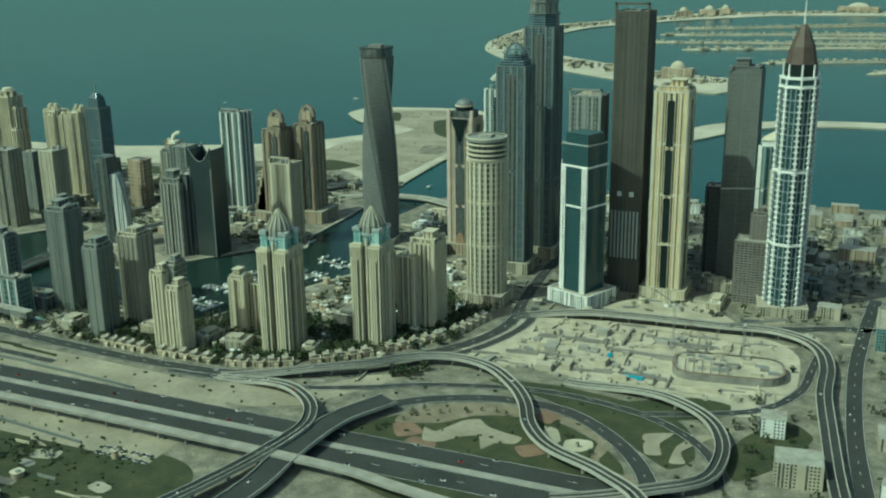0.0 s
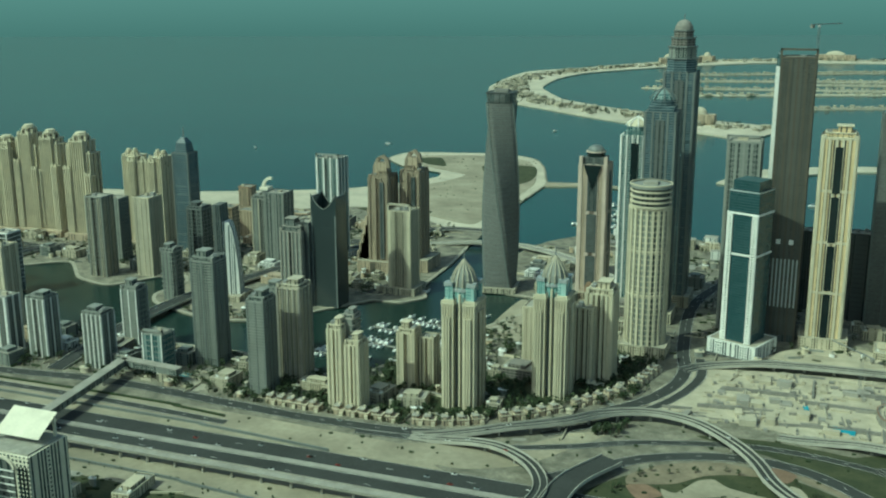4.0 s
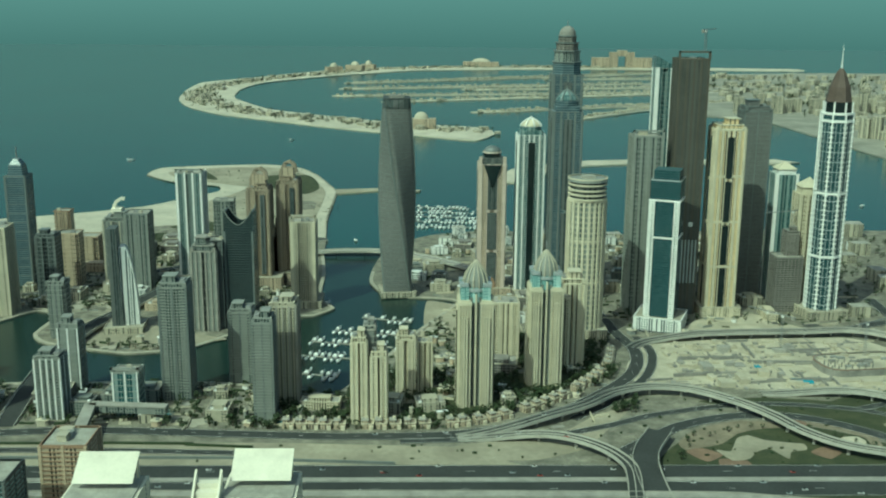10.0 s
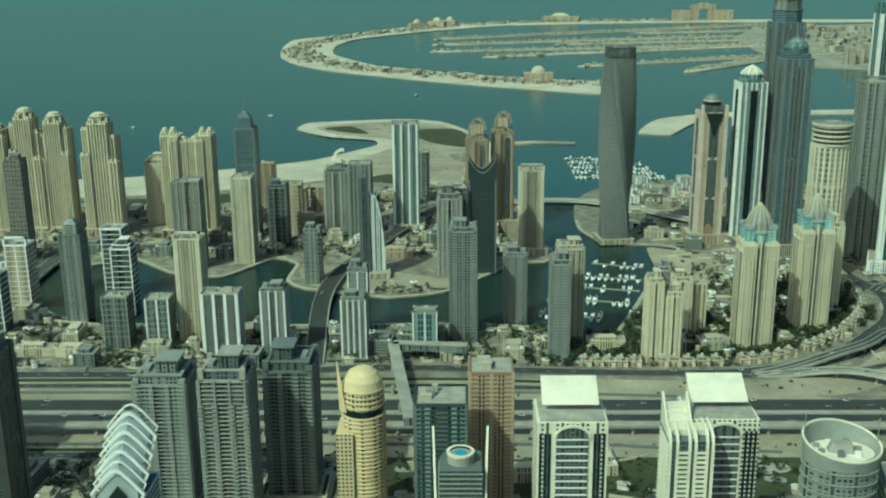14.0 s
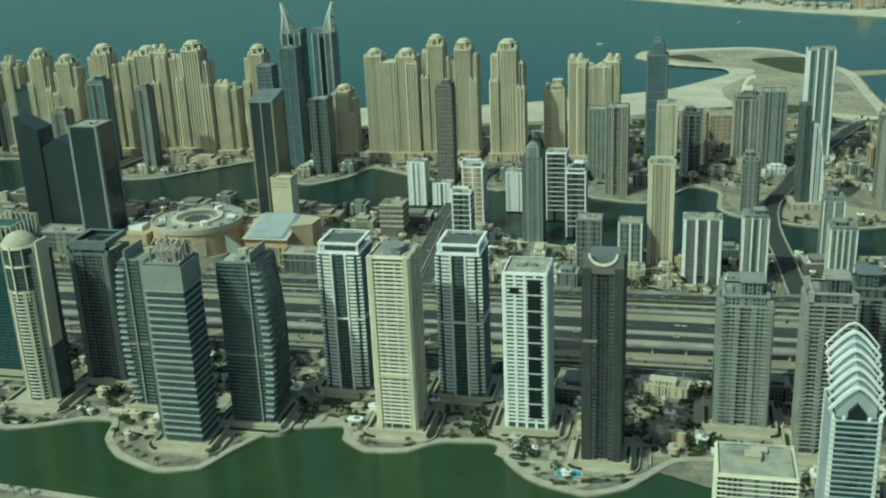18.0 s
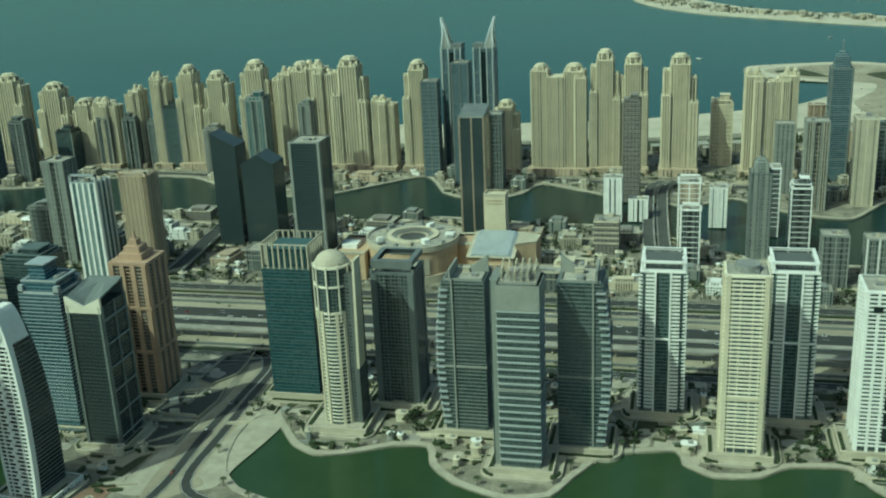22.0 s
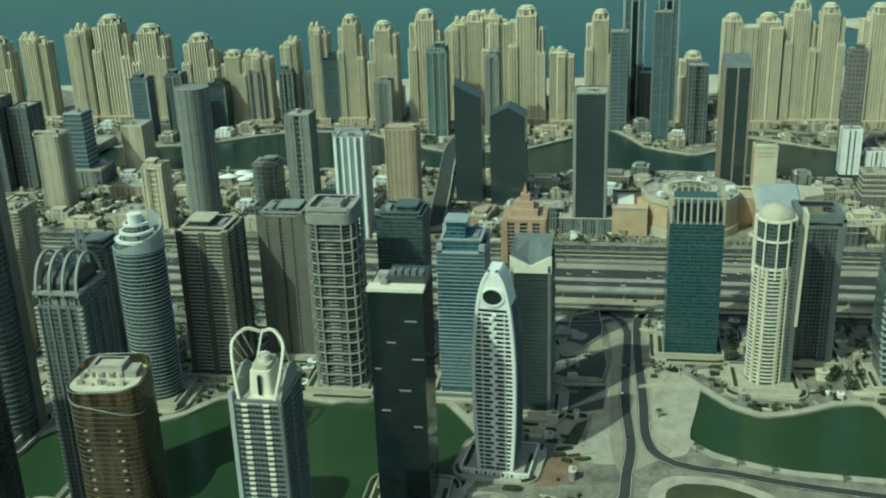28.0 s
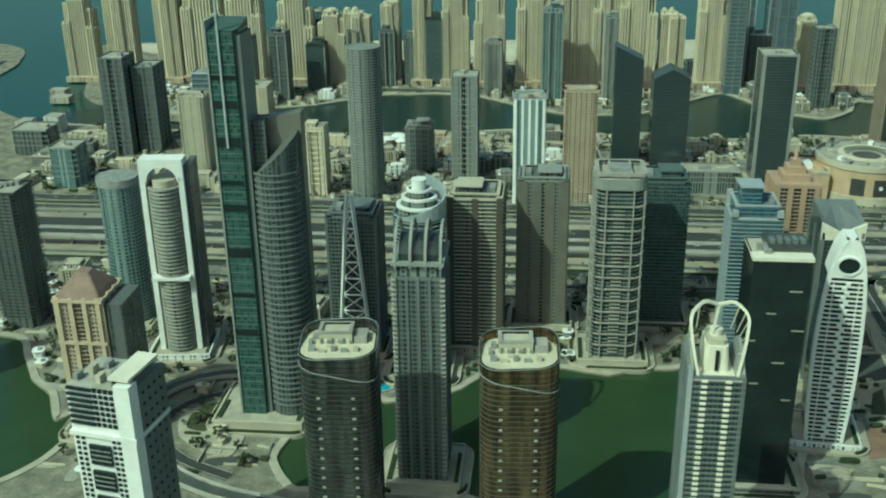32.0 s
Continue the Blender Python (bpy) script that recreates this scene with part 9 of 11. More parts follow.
def keyhole_tower(x, y, w, h):
    """A white slab frame with a round-headed opening round a banded shaft."""
    d = 20.0
    root = thing("keyhole_tower", "white slab tower with a round-headed opening and banded shaft", "tower", x, y + d / 2, 0, 6)
    take(x, y + d / 2, 17)
    for s in (-1, 1):
        part("frame_leg", box(bmesh.new(), s * w * 0.5 - 1.1, s * w * 0.5 + 1.1, -d * 0.3, d * 0.5, 0, h - 8), WHITE, root)
    pts = [(-w * 0.5 - 1.1, h - 8), (-w * 0.5 - 1.1, h), (w * 0.5 + 1.1, h), (w * 0.5 + 1.1, h - 8)] + [(w * 0.40 * math.cos(a * math.pi / 12), h - 9.5 + 6.5 * math.sin(a * math.pi / 12)) for a in range(13)]
    bm = bmesh.new()
    f = [bm.verts.new((px, -d * 0.3, pz)) for px, pz in pts]
    g = [bm.verts.new((px, d * 0.1, pz)) for px, pz in pts]
    bm.faces.new(f)
    bm.faces.new(g[::-1])
    for i in range(len(f)):
        bm.faces.new((f[i], g[i], g[(i + 1) % len(f)], f[(i + 1) % len(f)]))
    bmesh.ops.recalc_face_normals(bm, faces=bm.faces)
    part("arched_head", bm, WHITE, root)
    part("shaft", prism(circle(w * 0.46, d * 0.48, 28), 0, h - 12), F_GREY, root)
    me = mesh_of("floor_band", frame_of(circle(w * 0.46, d * 0.48, 28), -0.3, 0.3, 1.05, 0.95), CONCRETE)
    rows_of("floor_band", CONCRETE, me, root, storeys(3, h - 12, 1.75))
    part("shaft_top", prism(circle(w * 0.34, d * 0.36, 28), h - 12, h - 9), BEIGE, root)
    part("dark_flank", box(bmesh.new(), w * 0.5 + 1.1, w * 0.5 + 3.6, -d * 0.2, d * 0.5, 0, h - 3), F_DARK, root)
    part("mid_ledge", box(bmesh.new(), -w * 0.5, w * 0.5, -d * 0.53, -d * 0.2, h * 0.42, h * 0.42 + 1.2), WHITE, root)
    podium(root, 30, 28, 5, F_WHITE, WHITE)


keyhole_tower(-1296, 238, 16, 90)
root = round_tower("teal glass cylinder tower with an overhanging flat cap", -1328, 264, 8.8, 73, F_TEAL, GREYCLAD, step=1.75, th=0.3, over=0.2, ch=4, pod=(26, 26, 5))
part("flat_cap", prism(circle(9.4, n=28), 69, 72.5), PLANT, root)


def white_slab(x, y, h):
    root = T("white slab tower with a square window grid and terrace", x, y, 20, 17, h, WHITE, turn=-10, band=WHITE, step=0, crown="none", ch=2, pod=(34, 30, 4))
    part("bright_edge", box(bmesh.new(), 5.6, 10.4, -9.2, -5, 0, h + 0.5), WHITE, root)
    flank = part("grey_flank", box(bmesh.new(), 9.2, 10.6, -5, 8.8, 0, h - 1), GREYCLAD, root)
    me = mesh_of("flank_window", box(bmesh.new(), 10.5, 10.75, -0.5, 0.5, -0.4, 0.4), GLASS_D)
    for z in storeys(6, h - 4, 3.5):
        for v in (-3, 0, 3, 6):
            part("flank_window", me, GLASS_D, flank, "", (0, v, z))
    part("sky_deck", box(bmesh.new(), -10.4, 10.8, -9.4, 9.0, h - 17, h - 15.6), WHITE, root)
    me = mesh_of("louvre_bay", box(bmesh.new(), -3.9, 3.9, -0.5, 0.2, -0.42, 0.42), GLASS_D)
    for z in storeys(h - 14.6, h - 2, 1.75):
        part("louvre_bay", me, GLASS_D, root, "", (-5.6, -8.7, z))
    cell = mesh_of("window_cell", box(bmesh.new(), -0.55, 0.55, -0.4, 0.2, -0.55, 0.55), GLASS_D)
    for z in storeys(h - 14.6, h - 2, 1.75):
        for u in (-0.8, 0.9, 2.6, 4.3):
            part("window_cell", cell, GLASS_D, root, "", (u, -8.5, z))
    dark = mesh_of("dark_bay", box(bmesh.new(), -3.4, 3.4, -0.9, 0.2, 0, 6.4), GLASS_D)
    slat = mesh_of("bay_slat", box(bmesh.new(), -3.4, 3.4, -1.05, -0.85, -0.14, 0.14), MIDGREY)
    for k in range(6):
        bay = part("dark_bay", dark, GLASS_D, root, "", (-1.6, -8.4, 8 + 8.6 * k))
        for z in (1.6, 3.2, 4.8):
            part("bay_slat", slat, MIDGREY, bay, "", (0, 0, z))
    sidew = mesh_of("window_column", box(bmesh.new(), -0.5, 0.5, -0.35, 0.2, -0.45, 0.45), GLASS_D)
    for u in (-8.6, -6.8, 3.0, 4.6):
        tagged(part("window_column", joined(sidew, [(u, -8.5, z, 0) for z in storeys(6, h - 18, 1.75)]), GLASS_D, root), kind="stuff")
    roof = part("roof_slab", cbox(19.6, 16.6, h - 2, h - 1.4), ROOFGREY, root)
    part("roof_canopy", box(bmesh.new(), 3.4, 9.8, -7.9, 7.9, h + 1.4, h + 2.2), IVORY, roof)
    part("canopy_wall", box(bmesh.new(), 3.8, 4.4, -7.5, 7.5, h - 1.4, h + 1.4), MIDGREY, roof)
    for k in range(5):
        part("roof_unit", box(bmesh.new(), -9 + 2.4 * k, -7.5 + 2.4 * k, -6 + (k % 3) * 4, -3 + (k % 3) * 4, h - 1.4, h + 0.6 + 0.4 * (k % 2)), (PLANT, BEIGE)[k % 2], roof)


white_slab(-1258, 86, 77)


def brick_tower(x, y):
    """A brown arcaded tower with a hipped roof."""
    root = T("brown arcaded stone tower with a pinkish hipped roof", x, y, 17, 18, 58, F_TAN, band=BROWNGREY, step=1.75, th=0.4, over=0.3, nx=4, ny=4, pw=1.6, proud=1.0, pier=TAN, crown="none", pod=(28, 28, 4), podmat=F_TAN)
    part("hipped_roof", loft(bmesh.new(), [ring(rounded(17.6, 18.6, 1), 58), ring(rounded(15, 16, 1), 60), ring(rounded(5, 5, 1), 66)]), HIPROOF, root)
    part("dark_wing", box(bmesh.new(), 8, 16, -8, 10, 0, 56), F_DARK, root)
    for z in (20, 40, 57):
        part("collar", frame_of([(-8.5, -9), (8.5, -9), (8.5, 9), (-8.5, 9)], z, z + 1.2, 1.12, 0.9), TAN, root)


brick_tower(-1306, 176)
T("dark brown balcony tower behind the podiums", -1275, 280, 14, 16, 70, F_TAN, band=BEIGE, step=1.75, th=0.4)
T("dark glass tower at the end of the lake", -1380, 262, 16, 18, 66, F_DARK, band=DARKCLAD, step=1.75, th=0.3)
T("dark brown tower with pale balconies", -1405, 190, 18, 18, 60, F_TAN, band=BEIGE, step=1.75)
# ---- mall, halls and low blocks ----
def round_mall(x, y):
    """A tan drum round an open stepped court, with a flat wing and rooftop units."""
    root = thing("round_mall", "tan round mall with a ring roof and open court", "mall", x, y, 0)
    take(x, y, 40)
    r, h = 29.0, 22.0
    part("drum_wall", prism(circle(r, n=56), 0, h), MALLTAN, root)
    part("roof_ring", frame_of(circle(r, n=56), h, h + 1.2, 1.02, 0.55), ROOFGREY, root)
    part("roof_edge", frame_of(circle(r, n=56), h - 1.4, h + 2.0, 1.025, 0.985), BEIGE, root)
    part("base_plinth", frame_of(circle(r, n=56), 0, 5.0, 1.04, 0.98), BEIGE, root)
    for k, f in enumerate((0.54, 0.44, 0.34, 0.24)):
        part("court_terrace", frame_of(circle(r * f, n=40), h + 1.3 - 0.5 * k, h + 2.4 - 0.8 * k, 1.06, 0.86), (CREAM, MIDGREY, BEIGE, MIDGREY)[k], root)
    part("court_floor", prism(circle(r * 0.56, n=40), h - 0.6, h + 0.1), TARMAC, root)
    rm = random.Random(5)
    for k in range(16):
        a, f = k * 0.41 + rm.uniform(-0.1, 0.1), rm.uniform(0.64, 0.9)
        u, v = rm.uniform(1.2, 3.2), rm.uniform(1.0, 2.2)
        part("roof_unit", box(bmesh.new(), -u, u, -v, v, h + 1.2, h + rm.uniform(2.2, 4.2)), rm.choice((WHITE, PLANT, BEIGE, MIDGREY)), root, "", (r * f * math.cos(a), r * f * math.sin(a), 0), a)
    for a, m in ((-1.95, DARKCLAD), (-1.50, DARKCLAD), (-1.12, BEIGE)):
        part("sign_panel", box(bmesh.new(), -4, 4, -0.5, 0.3, 6, 16), m, root, "square sign panel on the drum", (r * math.cos(a), r * math.sin(a), 0), a + math.pi / 2)
    part("mark", prism(circle(1.2, n=12), -0.2, 0.2), WHITE, root, "", (r * 1.02 * math.cos(-1.50), r * 1.02 * math.sin(-1.50), 11)).rotation_euler = (math.pi / 2, 0, 0)
    part("west_block", box(bmesh.new(), -47, -26, -22, 14, 0, 17), MALLTAN, root)
    part("west_roof", frame_of([(-10.5, -18), (10.5, -18), (10.5, 18), (-10.5, 18)], 17, 18.2, 1.02, 0.9), BEIGE, root, "", (-36.5, -4, 0))
    part("roof_unit", box(bmesh.new(), -44, -34, -12, -2, 17, 20), WHITE, root)
    part("link_wall", prism([(q[0] + 34, q[1] + 14) for q in circle(17, 12, 28)], 0, 17), MALLTAN, root)
    part("link_roof", frame_of(circle(17, 12, 28), 17, 18.0, 1.02, 0.7), BEIGE, root, "", (34, 14, 0))


round_mall(-944, 483)
b = thing("mall_hall", "tan hall with a tilted pale metal roof", "mall", -891, 482, 0)
take(-891, 482, 22)
part("wall", loft(bmesh.new(), [[(-14, yy, 0), (14, yy, 0), (14, yy, zz), (-14, yy, zz)] for yy, zz in ((-15, 16), (15, 22))]), MALLTAN, b)
part("metal_roof", loft(bmesh.new(), [[(-13, yy, zz), (13, yy, zz), (11, yy, zz + 1.4), (-11, yy, zz + 1.4)] for yy, zz in ((-16, 16.2), (14, 22.6))]), SILVER, b)
part("roof_rim", loft(bmesh.new(), [[(-15, yy, zz), (15, yy, zz), (15, yy, zz + 0.5), (-15, yy, zz + 0.5)] for yy, zz in ((-17, 15.7), (16, 22.1))]), BEIGE, b)
part("side_wing", prism([(14, -6), (26, 0), (27, 14), (14, 18)], 0, 21), MALLTAN, b)
part("side_wing_roof", prism([(14, -6.4), (26.4, 0), (27.4, 14.4), (14, 18.4)], 21, 22), BEIGE, b)
part("entrance", box(bmesh.new(), -9, 9, -16.2, -14.6, 0, 11), F_TAN, b)
b = thing("sign_block", "sunlit orange-cream block behind the mall", "building", -896, 518, 0)
take(-896, 518, 12)
part("wall", cbox(14, 12, 0, 42), CREAM, b)
part("cap", frame_of([(-7, -6), (7, -6), (7, 6), (-7, 6)], 42, 43.2, 1.03, 0.9), BEIGE, b)
part("west_face", box(bmesh.new(), -7.3, -6.9, -5.4, 5.4, 0, 41.5), MALLTAN, b)
for z in (36.5, 38.6):
    part("lettering_bar", box(bmesh.new(), -5.2, 5.2, -6.25, -5.9, z, z + 0.9), TAN, b)
T("pale paired block with white upright ribs", -843 + 90, 590, 12, 12, 28, F_WHITE, band=WHITE, step=0, nx=5, pw=0.9, pier=WHITE)
T("low white ribbed block by the canal", -826, 598, 13, 12, 32, F_WHITE, band=WHITE, step=0, nx=5, pw=0.9, pier=WHITE)
T("low white ribbed block by the canal", -808, 600, 14, 10, 16, F_WHITE, band=WHITE, step=0, nx=6, pw=0.8, pier=WHITE)
T("square beige parking block with open decks", -825, 525, 16, 15, 22, F_RAW, band=BEIGE, step=3.4, th=1.0)
T("glass-fronted station block beside the highway", -860, 452, 30, 14, 12, F_DARK, band=BEIGE, step=3.4)
T("cream low block with a stepped roof beside the mall", -842, 462, 22, 16, 15, F_CREAM, band=CREAM, crown="step", ch=5)
T("broad grey low block beside the mall", -1038, 470, 34, 16, 14, F_GREY, band=CONCRETE)

def broad_hall(x, y, w, d, h, wall, label, turn=0):
    """A large flat-roofed hall with a raised rim, roof lights and plant."""
    b = thing("hall", label, "hall", x, y, 0, turn, "broad halls by the highway")
    take(x, y, max(w, d) * 0.55)
    part("wall", cbox(w, d, 0, h), wall, b)
    roof = part("roof", cbox(w * 0.98, d * 0.98, h, h + 0.4), ROOFGREY, b)
    part("rim", frame_of([(-w / 2, -d / 2), (w / 2, -d / 2), (w / 2, d / 2), (-w / 2, d / 2)], h - 0.6, h + 1.2, 1.01, 0.96), BEIGE, b)
    rq = random.Random(int(abs(x)))
    for k in range(7):
        u, v = (-0.4 + 0.13 * k) * w, rq.uniform(-0.35, 0.35) * d
        part("roof_unit", box(bmesh.new(), u - 1.1, u + 1.1, v - 1.2, v + 1.2, h + 0.4, h + rq.uniform(1.2, 2.6)), rq.choice((WHITE, PLANT, BEIGE)), roof)


broad_hall(-1424, 638, 26, 52, 6, F_BEIGE, "wide pale flat-roofed hall near the canal", -4)
broad_hall(-1378, 552, 30, 26, 13, F_GREY, "grey office hall with a flat roof", 4)
broad_hall(-1300, 470, 30, 22, 7, F_BEIGE, "beige parking hall with a flat roof", 3)
broad_hall(-1330, 525, 26, 18, 9, F_TAN, "tan flat-roofed hall among low blocks", -3)
b = thing("market_canopy", "cluster of white curved canopies beside the canal", "canopy", -1256, 560, 0, 8)
take(-1256, 560, 20)
for k, (u, v, a, c) in enumerate(((-15, -4, 7, 4), (-6, 5, 6, 5), (3, -3, 7, 4), (12, 4, 6, 5), (-2, -11, 5, 3.4), (14, -8, 5, 3.6))):
    shell = part("canopy", loft(bmesh.new(), [ring([(u + p, v + q) for p, q in circle(a * f, c * f, 14)], z) for f, z in ((1.0, 5.0), (1.0, 5.5), (0.7, 6.6), (0.25, 7.4))]), WHITE, b)
    part("canopy_wall", prism([(u + p, v + q) for p, q in circle(a * 0.8, c * 0.8, 14)], 0, 5.0), F_BEIGE, shell)


# covered footbridge at the metro stop
foot = thing("covered_footbridge", "pale covered footbridge with a bent roof over the highway", "footbridge")
for nm, a, b in (("span", (-514, 362), (-528, 462)), ("return_span", (-528, 462), (-486, 458))):
    ln = [Vector((*a, 6.0)), Vector(((a[0] + b[0]) / 2, (a[1] + b[1]) / 2, 6.0)), Vector((*b, 6.0))]
    part(nm, ribbon(ln, -2.6, 2.6, -0.6, 3.2), F_GREY, foot)
    part(nm + "_roof", ribbon(ln, -3.1, 3.1, 3.2, 3.7), CONCRETE, foot)
for px, py in ((-516, 371), (-520, 388), (-525, 410), (-527, 440), (-500, 460)):
    part("pier", prism(circle(0.9, n=10), 0, 5.4), CONCRETE, foot, "", (px, py, 0))

# villas in rows along the curved road
def villa(label):
    root = thing("villa", label, "villa", group="villas along the curved road")
    part("wall", cbox(6.2, 5.4, 0, 3.0), F_TAN, root)
    part("upper_wall", box(bmesh.new(), -3.1, 0.3, -2.4, 2, 3.0, 4.8), F_TAN, root)
    part("roof", frame_of([(-3.1, -2.7), (3.1, -2.7), (3.1, 2.7), (-3.1, 2.7)], 3.0, 3.4, 1.05, 0.86), CREAM, root)
    part("upper_roof", box(bmesh.new(), -3.3, 0.5, -2.6, 2.2, 4.8, 5.05), ROOFGREY, root)
    part("porch", box(bmesh.new(), 0.8, 2.9, -3.7, -2.7, 0, 2.2), CREAM, root)
    part("stair_turret", box(bmesh.new(), -1.2, 0.1, 0.2, 1.6, 5.05, 6.1), CREAM, root)
    return root


curve = smooth_line([(-420, 452, 0), (-384, 451, 0), (-326, 455, 0), (-290, 474, 0), (-262, 500, 0), (-236, 538, 0), (-226, 574, 0)], 7.0)
v0 = None
for i, q in enumerate(curve):
    nx = curve[min(i + 1, len(curve) - 1)] - curve[max(0, i - 1)]
    m = Matrix.Translation((q.x, q.y, 0)) @ Matrix.Rotation(math.atan2(nx.y, nx.x), 4, "Z")
    if i % 6 == 5:
        continue
    if v0 is None:
        v0 = villa("tan villa with cream flat roofs and an upper storey")
        v0.matrix_basis = m
    else:
        copy_thing(v0, m)
    take(q.x, q.y, 4)

# low podium blocks between the towers
rnd = random.Random(11)


def low_block(label, w, d, h, wall, roof):
    bm = cbox(w, d, 0, h)
    box(bm, -w * 0.3, w * 0.25, -d * 0.35, d * 0.3, h, h + 2.2)
    for k in range(4):
        a, b = (k * 0.37 % 1 - 0.5) * w * 0.75, (k * 0.61 % 1 - 0.5) * d * 0.75
        box(bm, a - 0.8, a + 0.8, b - 0.7, b + 0.7, h, h + 1.2, 1)
    root = tagged(new("low_block", mesh_of("low_block", bm, (wall, WHITE))), label, "building", "low blocks between the towers")
    bm = frame_of([(-w / 2, -d / 2), (w / 2, -d / 2), (w / 2, d / 2), (-w / 2, d / 2)], h, h + 0.6, 1.01, 0.94)
    box(bm, -w * 0.47, w * 0.47, -d * 0.47, d * 0.47, h - 0.2, h + 0.1, 1)
    part("roof", bm, (roof, ROOFGREY), root)
    return root


KINDS = [("beige flat-roofed low block", 16, 12, 6, F_BEIGE, BEIGE), ("pale sandy terrace block", 22, 9, 4.5, F_CREAM, CREAM), ("grey flat-roofed low block", 12, 12, 8, F_GREY, CONCRETE), ("white low block with roof units", 14, 10, 5, F_WHITE, WHITE), ("tan podium block with a flat roof", 26, 14, 5, F_TAN, TAN), ("small beige villa-like block", 8, 8, 4.5, F_BEIGE, BEIGE), ("brown low parking block", 20, 16, 7, F_RAW, BEIGE)]
protos = {}
ZONES = [(-1480, -420, 452, 515, 66, 1), (-1480, -440, 525, 590, 44, 1), (-1500, -450, 668, 735, 50, 1), (-690, -470, 770, 880, 22, 1), (-370, -240, 600, 860, 24, 1), (-230, -40, 640, 900, 30, 1), (-420, -290, 470, 540, 8, 1), (-1420, -1240, 270, 330, 8, 1), (-700, -420, 290, 335, 10, 1), (-1010, -640, 452, 500, 12, 1), (-1480, -690, 768, 840, 50, 0), (-40, 330, 560, 930, 80, 0), (-60, 260, 430, 560, 36, 0), (-340, -20, 850, 925, 24, 0), (-2100, -1500, 455, 690, 90, 0), (-2150, -1680, 690, 880, 40, 0)]
far_v, far_f, far_m = [], [], []
made_all = 0
for x0, x1, y0, y1, n, near in ZONES:
    made = tries = 0
    while made < n and tries < n * 9:
        tries += 1
        k = rnd.choices(range(7), (5, 4, 3, 3, 3, 5, 2))[0]
        lab, w, d, h, wm, rm = KINDS[k]
        x, y, a = rnd.uniform(x0, x1), rnd.uniform(y0, y1), rnd.choice((0, 0, 90)) + rnd.uniform(-9, 9)
        if not free(x, y, max(w, d) * 0.48):
            continue
        take(x, y, max(w, d) * 0.52)
        made += 1
        m = pose(x, y, 0, 0, 0, a)
        if not near:
            hh = h * rnd.uniform(0.7, 1.9)
            base = len(far_v)
            for z in (0, hh):
                far_v += [tuple(m @ Vector((sx * w / 2, sy * d / 2, z))) for sx, sy in ((-1, -1), (1, -1), (1, 1), (-1, 1))]
            for q in ((4, 5, 6, 7), (0, 1, 5, 4), (1, 2, 6, 5), (2, 3, 7, 6), (3, 0, 4, 7)):
                far_f.append(tuple(base + i for i in q))
                far_m.append(3 if q[0] == 4 else k % 3)
        elif k not in protos:
            protos[k] = low_block(*KINDS[k])
            protos[k].matrix_basis = m
        else:
            copy_thing(protos[k], m)
me = bpy.data.meshes.new("far_low_block")
me.from_pydata(far_v, [], far_f)
for m in (F_BEIGE, F_TAN, F_WHITE, ROOFGREY):
    me.materials.append(m)
me.polygons.foreach_set("material_index", far_m)
tagged(new("far_low_blocks", me), "many low flat-roofed beige blocks of the far town", "buildings", kind="stuff")
# ---- trees ----
def tree_mesh(name, spots, seed, size=1.0):
    """Broad trees: tapered trunks and crowns of many tilted leaf clumps, joined."""
    r = random.Random(seed)
    vs, fs, mi = [], [], []
    for x, y, s in spots:
        s *= size
        b = len(vs)
        for rad, z in ((0.28, 0), (0.14, 2.2)):
            vs += [(x + rad * s * math.cos(k * 2.094), y + rad * s * math.sin(k * 2.094), z * s) for k in range(3)]
        for k in range(3):
            fs.append((b + k, b + (k + 1) % 3, b + 3 + (k + 1) % 3, b + 3 + k))
            mi.append(1)
        for _ in range(22):
            a, rr, z = r.uniform(0, 6.28), 1.7 * math.sqrt(r.random()), r.uniform(1.5, 4.2)
            rr *= 1.15 - abs(z - 2.6) * 0.32
            c = Vector((x + rr * s * math.cos(a), y + rr * s * math.sin(a), z * s))
            u = Vector((r.uniform(-1, 1), r.uniform(-1, 1), r.uniform(-0.5, 0.5))).normalized() * r.uniform(0.45, 0.85) * s
            v = u.cross(Vector((r.uniform(-1, 1), r.uniform(-1, 1), 1.2))).normalized() * r.uniform(0.4, 0.8) * s
            b = len(vs)
            vs += [tuple(c - u), tuple(c + v * 0.9), tuple(c + u), tuple(c - v)]
            fs.append((b, b + 1, b + 2, b + 3))
            mi.append(0)
    me = bpy.data.meshes.new(name)
    me.from_pydata(vs, [], fs)
    me.materials.append(LEAF)
    me.materials.append(BARK)
    me.polygons.foreach_set("material_index", mi)
    return me


def grove(label, zones, seed, gap=1.6):
    r = random.Random(seed)
    spots = []
    for x0, x1, y0, y1, n in zones:
        k = tries = 0
        while k < n and tries < n * 6:
            tries += 1
            x, y = r.uniform(x0, x1), r.uniform(y0, y1)
            if free(x, y, gap):
                spots.append((x, y, r.uniform(0.7, 1.35)))
                k += 1
    tagged(new("trees", tree_mesh("trees", spots, seed)), label, "trees", kind="stuff")


